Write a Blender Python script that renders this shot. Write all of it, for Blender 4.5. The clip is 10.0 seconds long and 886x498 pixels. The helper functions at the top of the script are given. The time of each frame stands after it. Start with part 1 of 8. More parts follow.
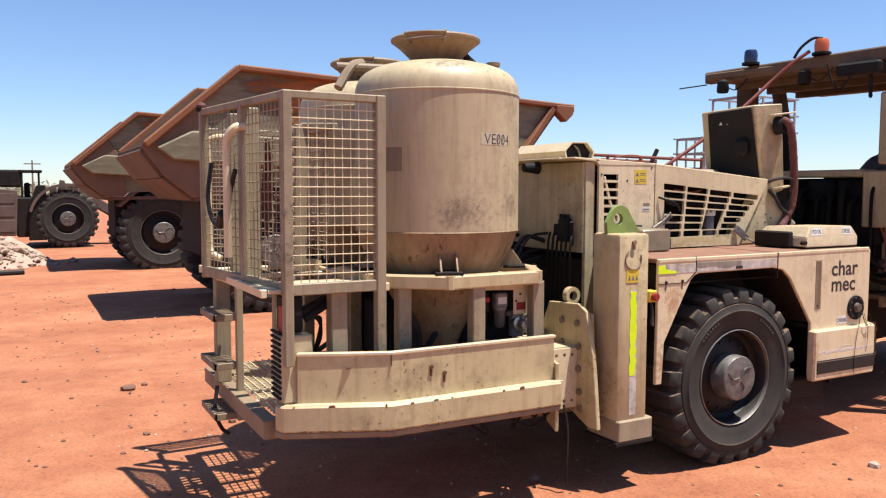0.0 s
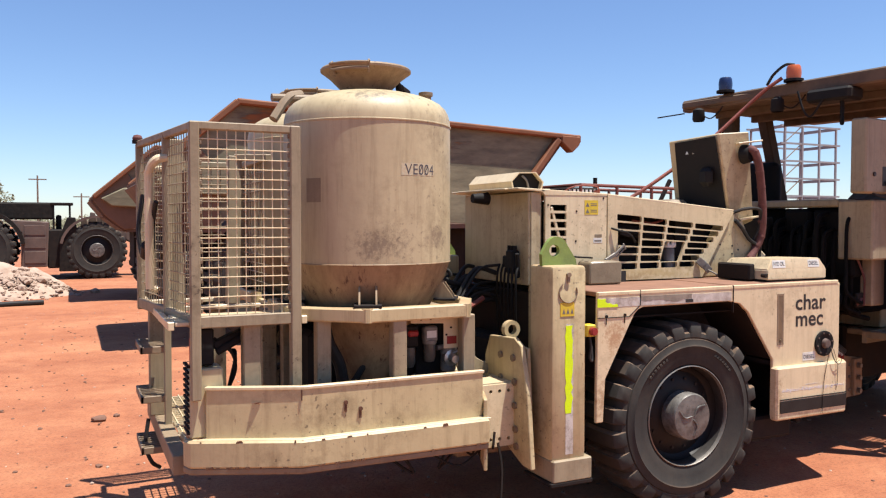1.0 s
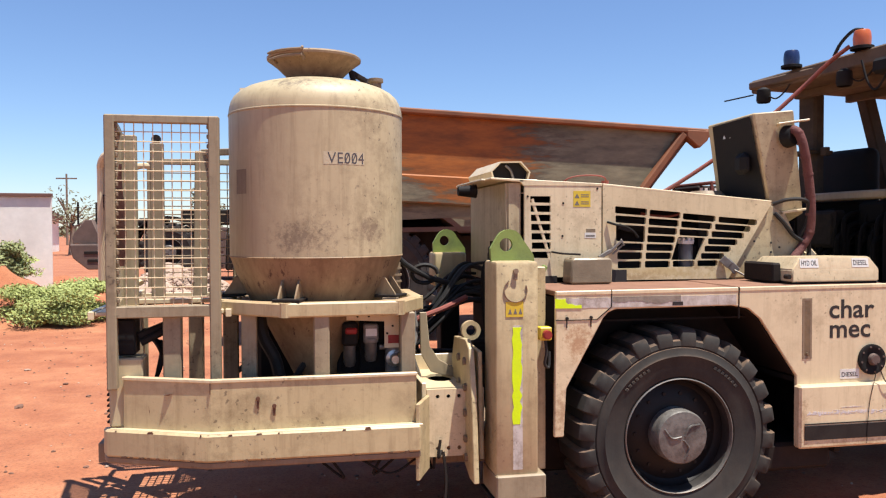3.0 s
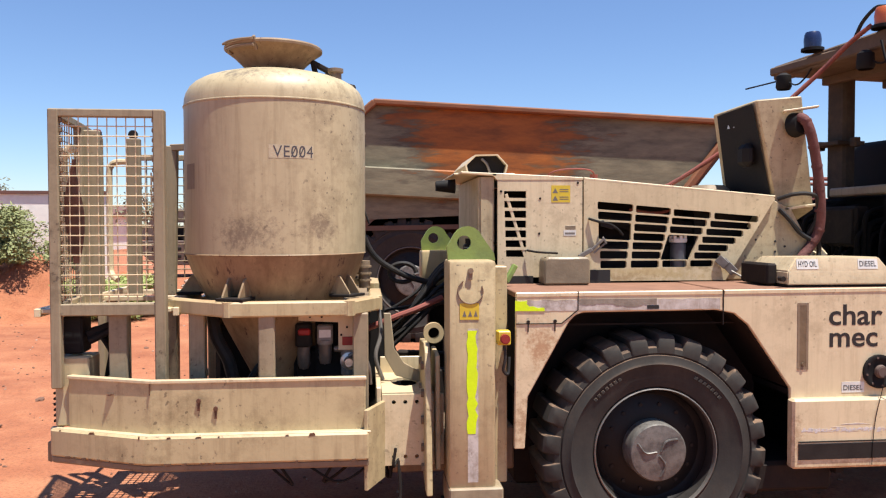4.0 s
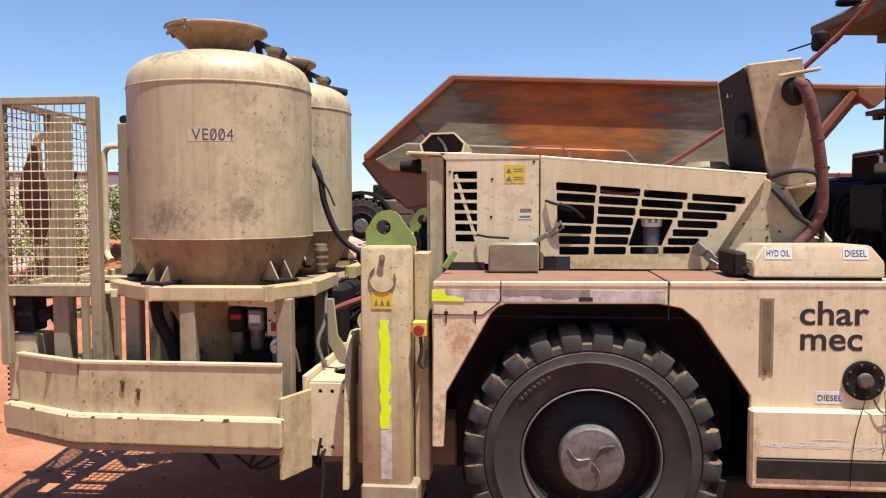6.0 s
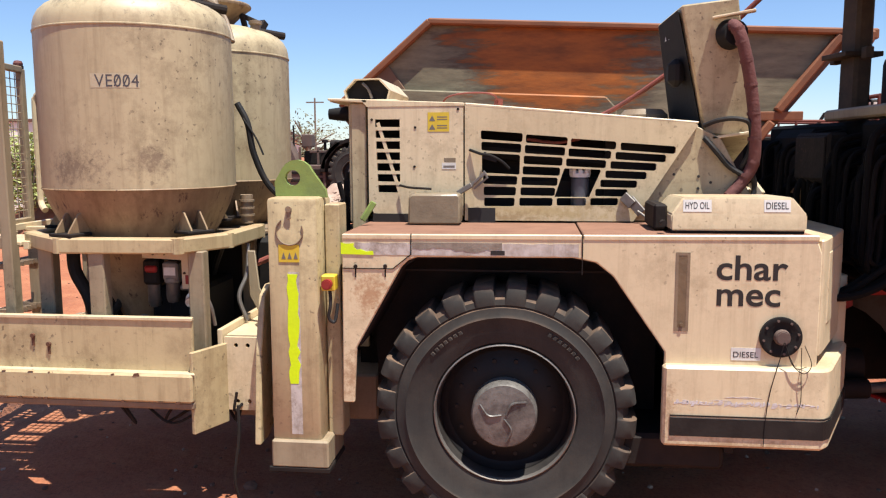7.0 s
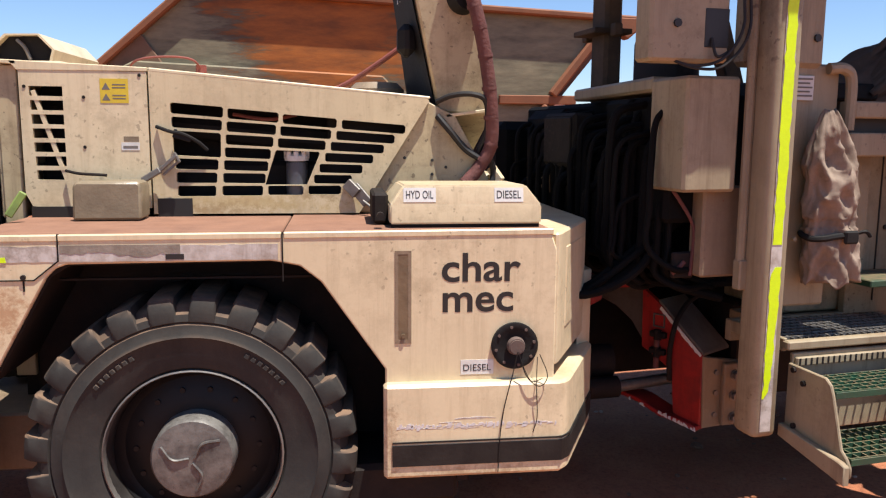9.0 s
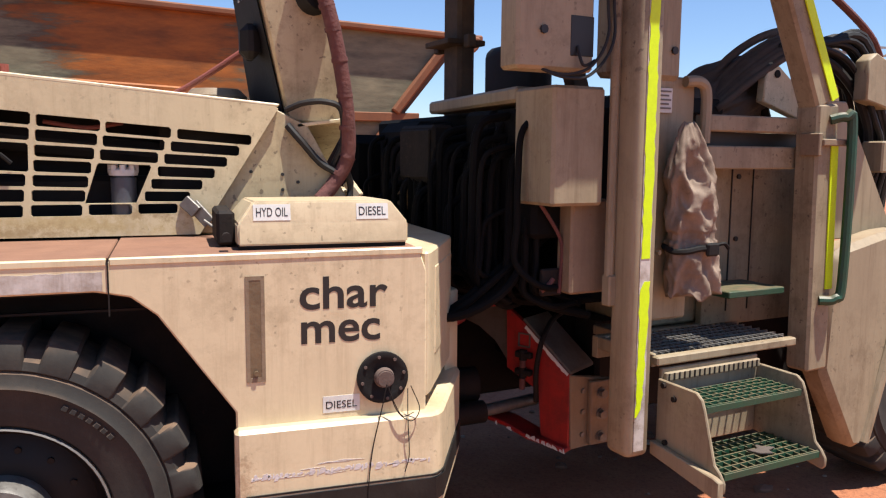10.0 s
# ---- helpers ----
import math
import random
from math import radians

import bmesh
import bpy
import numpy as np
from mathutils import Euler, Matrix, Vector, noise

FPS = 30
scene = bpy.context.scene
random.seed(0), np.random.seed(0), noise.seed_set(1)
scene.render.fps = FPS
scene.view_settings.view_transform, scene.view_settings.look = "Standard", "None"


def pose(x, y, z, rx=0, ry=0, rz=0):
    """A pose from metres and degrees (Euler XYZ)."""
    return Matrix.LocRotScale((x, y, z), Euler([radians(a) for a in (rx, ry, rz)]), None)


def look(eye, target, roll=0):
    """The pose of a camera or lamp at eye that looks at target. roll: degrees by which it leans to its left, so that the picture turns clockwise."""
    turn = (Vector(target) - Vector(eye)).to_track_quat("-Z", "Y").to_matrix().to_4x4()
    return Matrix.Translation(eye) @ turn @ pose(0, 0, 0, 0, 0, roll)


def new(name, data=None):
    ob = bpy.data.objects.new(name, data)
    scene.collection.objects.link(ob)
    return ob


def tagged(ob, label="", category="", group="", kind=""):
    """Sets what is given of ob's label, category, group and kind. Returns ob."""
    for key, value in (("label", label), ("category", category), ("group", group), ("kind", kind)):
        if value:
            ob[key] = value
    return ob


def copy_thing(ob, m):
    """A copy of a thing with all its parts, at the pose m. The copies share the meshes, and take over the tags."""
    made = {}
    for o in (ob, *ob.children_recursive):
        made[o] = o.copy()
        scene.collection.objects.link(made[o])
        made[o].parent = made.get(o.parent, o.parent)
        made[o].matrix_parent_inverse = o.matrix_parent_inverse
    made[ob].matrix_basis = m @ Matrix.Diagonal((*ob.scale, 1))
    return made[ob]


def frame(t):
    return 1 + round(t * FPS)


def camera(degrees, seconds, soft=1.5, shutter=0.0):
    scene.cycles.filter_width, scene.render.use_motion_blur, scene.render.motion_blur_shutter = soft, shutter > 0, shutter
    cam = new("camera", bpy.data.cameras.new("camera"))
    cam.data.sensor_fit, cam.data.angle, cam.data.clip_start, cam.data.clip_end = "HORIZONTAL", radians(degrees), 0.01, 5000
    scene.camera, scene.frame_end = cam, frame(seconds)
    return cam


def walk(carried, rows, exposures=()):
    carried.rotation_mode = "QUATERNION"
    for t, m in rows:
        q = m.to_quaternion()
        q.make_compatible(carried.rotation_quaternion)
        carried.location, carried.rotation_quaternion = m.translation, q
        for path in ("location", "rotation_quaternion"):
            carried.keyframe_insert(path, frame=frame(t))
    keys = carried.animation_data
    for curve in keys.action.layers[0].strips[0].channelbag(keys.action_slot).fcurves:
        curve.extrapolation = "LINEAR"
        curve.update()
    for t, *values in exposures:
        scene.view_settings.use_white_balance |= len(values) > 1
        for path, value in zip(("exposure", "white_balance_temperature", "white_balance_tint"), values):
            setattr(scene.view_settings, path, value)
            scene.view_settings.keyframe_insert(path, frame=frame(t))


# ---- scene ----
cam = camera(58.3, 10.0, soft=1.2)
PATH = [
    (0, (0.067, -0.059, 1.793), (1.013, 1.697, 1.645), 0.1),
    (0.5, (0.36, -0.155, 1.816), (1.249, 1.634, 1.725), 0.1),
    (1, (0.699, -0.274, 1.791), (1.551, 1.534, 1.722), 0.0),
    (1.5, (1.034, -0.395, 1.773), (1.8, 1.452, 1.716), -0.1),
    (2, (1.396, -0.435, 1.752), (2.016, 1.466, 1.696), -0.2),
    (2.5, (1.776, -0.476, 1.718), (2.262, 1.463, 1.666), -0.2),
    (4, (2.79, -0.3, 1.702), (2.983, 1.69, 1.645), -0.1),
    (4.5, (3.124, -0.258, 1.716), (3.181, 1.74, 1.657), -0.0),
    (5, (3.426, -0.184, 1.711), (3.351, 1.814, 1.653), -0.1),
    (6.5, (4.189, -0.007, 1.745), (3.965, 1.972, 1.567), -0.2),
    (7, (4.387, 0.101, 1.746), (4.161, 2.073, 1.498), -0.2),
    (7.5, (4.549, 0.3, 1.738), (4.357, 2.268, 1.44), -0.1),
    (8, (4.7, 0.457, 1.726), (4.618, 2.431, 1.413), 0.1),
    (8.5, (4.791, 0.598, 1.736), (4.881, 2.572, 1.428), 0.2),
    (9, (4.814, 0.748, 1.725), (5.063, 2.712, 1.437), 0.4),
    (9.5, (4.792, 0.928, 1.71), (5.26, 2.855, 1.453), 0.5),
    (10, (4.789, 1.036, 1.692), (5.431, 2.916, 1.456), 0.5),
]
walk(cam, [(t, look(eye, target, roll)) for t, eye, target, roll in PATH], exposures=[(0, 0.95), (10, 0.95)])

# world and sun: high summer sun from behind the viewer
SUN = Vector((0.20, -0.20, 1.0))
world = bpy.data.worlds.new("sky")
scene.world = world
world.use_nodes = True
wn = world.node_tree
sky = wn.nodes.new("ShaderNodeTexSky")
sky.sky_type, sky.sun_disc = "NISHITA", False
sky.sun_elevation, sky.sun_rotation = math.atan2(1.0, 0.283), math.pi * 0.75
sky.altitude, sky.air_density, sky.dust_density, sky.ozone_density = 400, 1.0, 0.15, 3.0
back = wn.nodes["Background"]
back.inputs["Strength"].default_value = 0.076
hue = wn.nodes.new("ShaderNodeMix")
hue.data_type, hue.blend_type = "RGBA", "MULTIPLY"
hue.inputs[0].default_value, hue.inputs[7].default_value = 1.0, (0.87, 0.94, 1.10, 1)
wn.links.new(sky.outputs[0], hue.inputs[6])
wn.links.new(hue.outputs[2], back.inputs["Color"])
sun = new("sun", bpy.data.lights.new("sun", "SUN"))
sun.data.energy, sun.data.angle, sun.data.color = 5.0, radians(0.53), (1.0, 0.95, 0.88)
sun.matrix_basis = look(SUN * 40, (0, 0, 0))


# ---- materials ----
def mat(name, base, rough=0.6, metal=0.0, dark=None, amount=0.5, scale=3.0, grain=60.0, bump=0.15, rust=0.0, rust_col=(0.16, 0.05, 0.02), dust=0.0,
        dust_col=(0.42, 0.22, 0.12), spread=0.0, streak=False, trans=0.0, grime=0.0, stains=(), gloss=0.5, fleck=0.25):
    """Worn surface: base colour, large stains, fine grain, spots of rust, dust on upward faces, fine relief."""
    m = bpy.data.materials.new(name)
    m.use_nodes = True
    nt = m.node_tree
    bsdf = nt.nodes["Principled BSDF"]
    link = nt.links.new

    def node(kind, **kw):
        n = nt.nodes.new(kind)
        for k, v in kw.items():
            n.inputs[k].default_value = v
        return n

    def mix(fac, a, b, blend="MIX"):
        n = nt.nodes.new("ShaderNodeMix")
        n.data_type, n.blend_type = "RGBA", blend
        for sock, val in ((n.inputs[0], fac), (n.inputs[6], a), (n.inputs[7], b)):
            if hasattr(val, "is_linked"):
                link(val, sock)
            elif isinstance(val, tuple):
                sock.default_value = (*val, 1)
            else:
                sock.default_value = val
        return n.outputs[2]

    def ramp(src, lo, hi):
        n = nt.nodes.new("ShaderNodeMapRange")
        n.inputs["From Min"].default_value, n.inputs["From Max"].default_value = lo, hi
        link(src, n.inputs["Value"])
        return n.outputs["Result"]

    def scaled(src, k):
        n = nt.nodes.new("ShaderNodeMath")
        n.operation = "MULTIPLY"
        link(src, n.inputs[0])
        n.inputs[1].default_value = k
        return n.outputs[0]

    geo = nt.nodes.new("ShaderNodeNewGeometry")
    pos = geo.outputs["Position"]
    if streak:
        mp = nt.nodes.new("ShaderNodeMapping")
        mp.inputs["Scale"].default_value = (1.0, 1.0, 0.22)
        link(pos, mp.inputs["Vector"])
        pos = mp.outputs[0]
    big = node("ShaderNodeTexNoise", Scale=scale, Detail=6.0, Roughness=0.65)
    fine = node("ShaderNodeTexNoise", Scale=grain, Detail=4.0, Roughness=0.6)
    link(pos, big.inputs["Vector"])
    link(geo.outputs["Position"], fine.inputs["Vector"])
    dark = dark or tuple(c * 0.6 for c in base)
    col = mix(scaled(ramp(big.outputs[0], 0.42, 0.72), amount), base, dark)
    col = mix(scaled(ramp(fine.outputs[0], 0.35, 0.75), fleck), col, tuple(c * 0.62 for c in base))
    if grime:
        gm = nt.nodes.new("ShaderNodeMapping")
        gm.inputs["Scale"].default_value = (1.0, 1.0, 0.07)
        link(geo.outputs["Position"], gm.inputs["Vector"])
        g1 = node("ShaderNodeTexNoise", Scale=22.0, Detail=5.0, Roughness=0.7)
        link(gm.outputs[0], g1.inputs["Vector"])
        g2 = node("ShaderNodeTexNoise", Scale=7.0, Detail=9.0, Roughness=0.78)
        link(geo.outputs["Position"], g2.inputs["Vector"])
        g3 = node("ShaderNodeTexNoise", Scale=1.3, Detail=3.0)
        link(geo.outputs["Position"], g3.inputs["Vector"])
        dirt = tuple(c * k for c, k in zip(base, (0.42, 0.36, 0.30)))
        col = mix(scaled(ramp(g1.outputs[0], 0.50, 0.78), 0.75 * grime), col, dirt)
        both = nt.nodes.new("ShaderNodeMath")
        both.operation = "MULTIPLY"
        link(ramp(g2.outputs[0], 0.47, 0.66), both.inputs[0])
        link(ramp(g3.outputs[0], 0.36, 0.62), both.inputs[1])
        col = mix(scaled(both.outputs[0], 0.8 * grime), col, tuple(c * 0.8 for c in dirt))
        g4 = node("ShaderNodeTexNoise", Scale=38.0, Detail=3.0, Roughness=0.5)
        link(geo.outputs["Position"], g4.inputs["Vector"])
        spots = nt.nodes.new("ShaderNodeMath")
        spots.operation = "MULTIPLY"
        link(ramp(g4.outputs[0], 0.64, 0.69), spots.inputs[0])
        link(ramp(g3.outputs[0], 0.48, 0.60), spots.inputs[1])
        col = mix(scaled(spots.outputs[0], 0.8 * grime), col, (0.06, 0.038, 0.025))
    for at, size, tone in stains:
        vm = nt.nodes.new("ShaderNodeMapping")
        vm.vector_type = "TEXTURE"
        vm.inputs["Location"].default_value, vm.inputs["Scale"].default_value = at, size
        link(geo.outputs["Position"], vm.inputs["Vector"])
        ln = nt.nodes.new("ShaderNodeVectorMath")
        ln.operation = "LENGTH"
        link(vm.outputs[0], ln.inputs[0])
        sn = node("ShaderNodeTexNoise", Scale=26.0, Detail=8.0, Roughness=0.8)
        link(geo.outputs["Position"], sn.inputs["Vector"])
        ad = nt.nodes.new("ShaderNodeMath")
        ad.operation = "MULTIPLY_ADD"
        link(sn.outputs[0], ad.inputs[0])
        ad.inputs[1].default_value = 4.2
        neg = scaled(ln.outputs["Value"], -1.0)
        link(neg, ad.inputs[2])
        col = mix(scaled(ramp(ad.outputs[0], 1.25, 2.0), 0.7), col, tone)
    if spread:
        info = nt.nodes.new("ShaderNodeObjectInfo")
        isl = scaled(info.outputs["Random"], spread)
        col = mix(isl, col, tuple(c * 0.4 for c in base))
    if dust:
        sep = nt.nodes.new("ShaderNodeSeparateXYZ")
        link(geo.outputs["Normal"], sep.inputs[0])
        up = ramp(sep.outputs["Z"], 0.35, 1.0)
        dn = node("ShaderNodeTexNoise", Scale=scale * 2.2, Detail=5.0)
        link(geo.outputs["Position"], dn.inputs["Vector"])
        both = nt.nodes.new("ShaderNodeMath")
        both.operation = "MULTIPLY"
        link(up, both.inputs[0])
        link(ramp(dn.outputs[0], 0.25, 0.6), both.inputs[1])
        col = mix(scaled(both.outputs[0], dust), col, dust_col)
    if rust:
        rn = node("ShaderNodeTexNoise", Scale=scale * 4.5, Detail=8.0, Roughness=0.75)
        link(pos, rn.inputs["Vector"])
        hi = 0.70 - 0.12 * rust
        rf = ramp(rn.outputs[0], hi, hi + 0.05)
        col = mix(rf, col, rust_col)
    link(col, bsdf.inputs["Base Color"])
    bsdf.inputs["Metallic"].default_value = metal
    rr = nt.nodes.new("ShaderNodeMapRange")
    rr.inputs["To Min"].default_value, rr.inputs["To Max"].default_value = max(rough - 0.12, 0.05), min(rough + 0.15, 1.0)
    link(big.outputs[0], rr.inputs["Value"])
    link(rr.outputs[0], bsdf.inputs["Roughness"])
    bp = node("ShaderNodeBump", Strength=bump, Distance=0.01)
    link(fine.outputs[0], bp.inputs["Height"])
    link(bp.outputs[0], bsdf.inputs["Normal"])
    bsdf.inputs["Specular IOR Level"].default_value = gloss
    if trans:
        bsdf.inputs["Transmission Weight"].default_value = trans
    return m


PAINT = mat("sand_paint", (0.475, 0.385, 0.215), 0.5, dark=(0.33, 0.245, 0.13), amount=0.55, scale=2.4, grain=45, rust=0.22, rust_col=(0.10, 0.045, 0.022), dust=0.45, dust_col=(0.36, 0.17, 0.085), streak=True, grime=0.75, fleck=0.12, bump=0.07)
PALE = mat("pale_paint", (0.63, 0.525, 0.34), 0.36, dark=(0.52, 0.42, 0.26), amount=0.4, scale=2.0, grain=50, rust=0.10, rust_col=(0.12, 0.055, 0.03), dust=0.35, dust_col=(0.40, 0.20, 0.10), streak=True, grime=0.5, fleck=0.10, bump=0.04,
           stains=[((3.66, 3.58, 1.10), (0.10, 0.06, 0.14), (0.33, 0.16, 0.07)), ((3.56, 3.58, 0.72), (0.06, 0.06, 0.16), (0.30, 0.17, 0.09)), ((5.3, 3.53, 0.47), (0.45, 0.08, 0.04), (0.30, 0.20, 0.11)), ((4.98, 3.53, 0.62), (0.04, 0.06, 0.16), (0.32, 0.21, 0.12))])
HOODP = mat("worn_hood_paint", (0.58, 0.48, 0.30), 0.42, dark=(0.41, 0.32, 0.185), amount=0.5, scale=2.4, grain=50, rust=0.15, rust_col=(0.12, 0.055, 0.03), streak=True, grime=0.5, fleck=0.1, bump=0.05,
            stains=[((4.45, 4.16, 1.43), (0.55, 0.1, 0.06), (0.42, 0.31, 0.13)), ((4.75, 4.16, 1.47), (0.22, 0.1, 0.05), (0.30, 0.215, 0.11)), ((4.3, 4.16, 1.40), (0.3, 0.1, 0.04), (0.30, 0.21, 0.10))])
TANKP = mat("tank_paint", (0.45, 0.37, 0.222), 0.52, dark=(0.30, 0.23, 0.14), amount=0.7, scale=2.2, grain=35, rust=0.2, rust_col=(0.09, 0.05, 0.03), dust=0.0, streak=True, grime=0.75, fleck=0.10, bump=0.06,
            stains=[((2.20, 3.80, 2.47), (0.19, 0.13, 0.06), (0.09, 0.065, 0.05)), ((2.20, 3.70, 1.66), (0.20, 0.12, 0.12), (0.13, 0.09, 0.06)), ((2.55, 3.78, 1.70), (0.14, 0.14, 0.10), (0.15, 0.10, 0.065))])
# rust and stains, plus a base darkened for shade on cone and funnel
CONEP = mat("stained_shaded_paint", (0.30, 0.215, 0.118), 0.6, dark=(0.16, 0.09, 0.048), amount=1.0, scale=4.5, grain=40, rust=1.0, rust_col=(0.075, 0.033, 0.02), streak=True, grime=1.0, fleck=0.12, bump=0.08)
# grey-brown, darker copy of the sand paint with shade in its colour
SHADEP = mat("grey_brown_shade_paint", (0.24, 0.175, 0.11), 0.6, dark=(0.14, 0.095, 0.06), amount=0.6, scale=3.0, rust=0.3, grime=0.5)
DECK = mat("rusty_deck", (0.20, 0.095, 0.055), 0.8, dark=(0.12, 0.055, 0.035), amount=0.8, scale=5, grain=80, dust=0.3, dust_col=(0.3, 0.16, 0.10))
RUBBER = mat("dusty_rubber", (0.034, 0.0325, 0.030), 0.8, dark=(0.060, 0.051, 0.042), amount=0.8, scale=5, grain=90, bump=0.07, dust=0.7, dust_col=(0.25, 0.15, 0.09), grime=0.35, fleck=0.2, gloss=0.2)
RIMB = mat("dark_rim", (0.0065, 0.006, 0.0065), 0.5, dark=(0.015, 0.012, 0.011), amount=0.8, scale=7, bump=0.05, gloss=0.25)
BARREL = mat("scuffed_barrel", (0.055, 0.050, 0.046), 0.42, metal=0.35, dark=(0.018, 0.014, 0.013), amount=0.9, scale=9, bump=0.05, rust=0.5, rust_col=(0.16, 0.15, 0.14))
HUBG = mat("grey_hub", (0.155, 0.145, 0.13), 0.5, metal=0.2, dark=(0.035, 0.028, 0.025), amount=1.0, scale=13, rust=0.7, rust_col=(0.028, 0.022, 0.02))
STEEL = mat("bare_steel", (0.22, 0.205, 0.185), 0.5, metal=0.6, dark=(0.10, 0.08, 0.065), amount=0.7, scale=12)
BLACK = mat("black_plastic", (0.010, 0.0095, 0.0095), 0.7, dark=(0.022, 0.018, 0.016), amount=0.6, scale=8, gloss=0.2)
# dark iron, also lines the wheel well to paint its shade
DARK = mat("dark_iron_and_shade", (0.014, 0.011, 0.010), 0.75, dark=(0.035, 0.024, 0.018), amount=0.7, scale=6, rust=0.2, rust_col=(0.05, 0.025, 0.017), gloss=0.2)
HOSE = mat("black_hose", (0.014, 0.014, 0.014), 0.6, dark=(0.04, 0.033, 0.027), amount=0.7, scale=9, gloss=0.3)
REDHOSE = mat("red_hose", (0.23, 0.055, 0.038), 0.7, dark=(0.13, 0.045, 0.035), amount=0.8, scale=9)
MAROON = mat("maroon_sleeve", (0.125, 0.042, 0.036), 0.85, dark=(0.07, 0.028, 0.024), amount=0.8, scale=14, bump=0.5)
DUSTP = mat("brown_dusted_paint", (0.30, 0.245, 0.155), 0.6, dark=(0.18, 0.13, 0.08), amount=0.75, scale=2.6, grain=45, rust=0.25, rust_col=(0.08, 0.04, 0.025), dust=0.3, dust_col=(0.28, 0.15, 0.09), streak=True, grime=0.85, fleck=0.12, bump=0.07)
RAILR = mat("faded_red_rail", (0.17, 0.055, 0.04), 0.8)
# darker copy of the black hose, with the joint's shade in its colour
JHOSE = mat("shaded_hose", (0.004, 0.004, 0.004), 0.8, dark=(0.010, 0.009, 0.008), amount=0.7, scale=9, gloss=0.12, bump=0.05)
REDD = mat("dirty_red_paint", (0.34, 0.012, 0.009), 0.55, dark=(0.10, 0.012, 0.010), amount=0.8, scale=7, grain=30, rust=0.35, rust_col=(0.10, 0.05, 0.03), grime=0.6)
BOXG = mat("blackish_grey", (0.014, 0.012, 0.011), 0.75, dark=(0.035, 0.029, 0.023), amount=0.8, scale=9, grime=0.6, gloss=0.15)
POSTB = mat("dark_brown_post", (0.055, 0.041, 0.029), 0.75, dark=(0.11, 0.075, 0.048), amount=0.8, scale=7, rust=0.3, gloss=0.2)
GEARY = mat("dirty_yellow", (0.16, 0.085, 0.012), 0.7, dark=(0.05, 0.03, 0.012), amount=0.9, scale=8)
RED = mat("red_paint", (0.30, 0.018, 0.013), 0.55, dark=(0.13, 0.014, 0.011), amount=0.7, scale=5, rust=0.3)
GREENP = mat("lug_green", (0.19, 0.26, 0.06), 0.55, dark=(0.10, 0.13, 0.05), amount=0.7, scale=8, rust=0.2)
GREEND = mat("step_green", (0.008, 0.060, 0.030), 0.5, dark=(0.03, 0.04, 0.025), amount=0.7, scale=8, dust=0.3)
LIME = mat("lime_tape", (0.62, 0.83, 0.0), 0.5, dark=(0.5, 0.68, 0.02), amount=0.4, scale=10, bump=0.05)
WHITE = mat("white_tape", (0.52, 0.475, 0.43), 0.6, dark=(0.26, 0.20, 0.15), amount=1.0, scale=14, bump=0.05, grime=1.0)
LABEL = mat("white_label", (0.62, 0.61, 0.57), 0.4, dark=(0.48, 0.45, 0.40), amount=0.4, scale=12, bump=0.0)
YELLOW = mat("yellow_label", (0.60, 0.44, 0.03), 0.45, dark=(0.42, 0.30, 0.05), amount=0.5, scale=12, bump=0.0)
# print black, also used on solids that paint the shade of gaps
INK_AND_GAP = mat("black_ink_and_gap_shade", (0.015, 0.014, 0.013), 0.5, bump=0.0)
GREYINK = mat("grey_ink", (0.16, 0.14, 0.12), 0.6, bump=0.0)
STRIPE = mat("black_stripe", (0.010, 0.010, 0.010), 0.5, dark=(0.03, 0.026, 0.022), amount=0.7, scale=9, gloss=0.3)
ORANGE = mat("orange_lens", (0.48, 0.11, 0.03), 0.3, dark=(0.45, 0.1, 0.04), amount=0.4, bump=0.0)
BLUE = mat("blue_lens", (0.015, 0.03, 0.10), 0.25, dark=(0.01, 0.015, 0.04), amount=0.4, bump=0.0)
RESERV = mat("cloudy_plastic", (0.23, 0.18, 0.115), 0.4, dark=(0.11, 0.08, 0.05), amount=0.7, scale=6)
GLASS = mat("sight_glass", (0.17, 0.12, 0.07), 0.3, dark=(0.07, 0.05, 0.03), amount=0.8, scale=9)
CLOTH = mat("dusty_canvas", (0.27, 0.205, 0.155), 0.85, dark=(0.12, 0.082, 0.058), amount=0.9, scale=6, grain=200, bump=0.15, grime=0.5, gloss=0.3)
SACK = mat("dark_canvas", (0.10, 0.075, 0.06), 0.9, dark=(0.05, 0.04, 0.035), amount=0.7, scale=9, grain=150, bump=0.4)
WOODY = mat("brown_canopy", (0.125, 0.082, 0.052), 0.8, dark=(0.06, 0.04, 0.028), amount=0.9, scale=5, rust=0.4)
SKIPR = mat("rusty_rim", (0.20, 0.070, 0.026), 0.75, dark=(0.11, 0.046, 0.024), amount=0.7, scale=2.5, grain=30, rust=0.25)
SKIPT = mat("brown_skip_tail", (0.125, 0.072, 0.045), 0.75, dark=(0.075, 0.042, 0.028), amount=0.8, scale=1.5, grain=20, rust=0.3)
RACKG = mat("grey_rack_steel", (0.27, 0.28, 0.29), 0.7, dark=(0.18, 0.185, 0.19), amount=0.6, scale=2)
FARM = mat("dusty_machine", (0.125, 0.083, 0.066), 0.8, dark=(0.06, 0.04, 0.034), amount=0.8, scale=1.5)
SHEDW = mat("white_shed", (0.86, 0.81, 0.73), 0.7, dark=(0.5, 0.43, 0.37), amount=0.6, scale=0.6, grain=8)
ROOFM = mat("brown_roof", (0.16, 0.075, 0.055), 0.7, dark=(0.1, 0.05, 0.04), amount=0.5, scale=0.8)
LEAF = mat("saltbush_leaf", (0.33, 0.37, 0.11), 0.7, dark=(0.15, 0.19, 0.045), amount=0.8, scale=5)
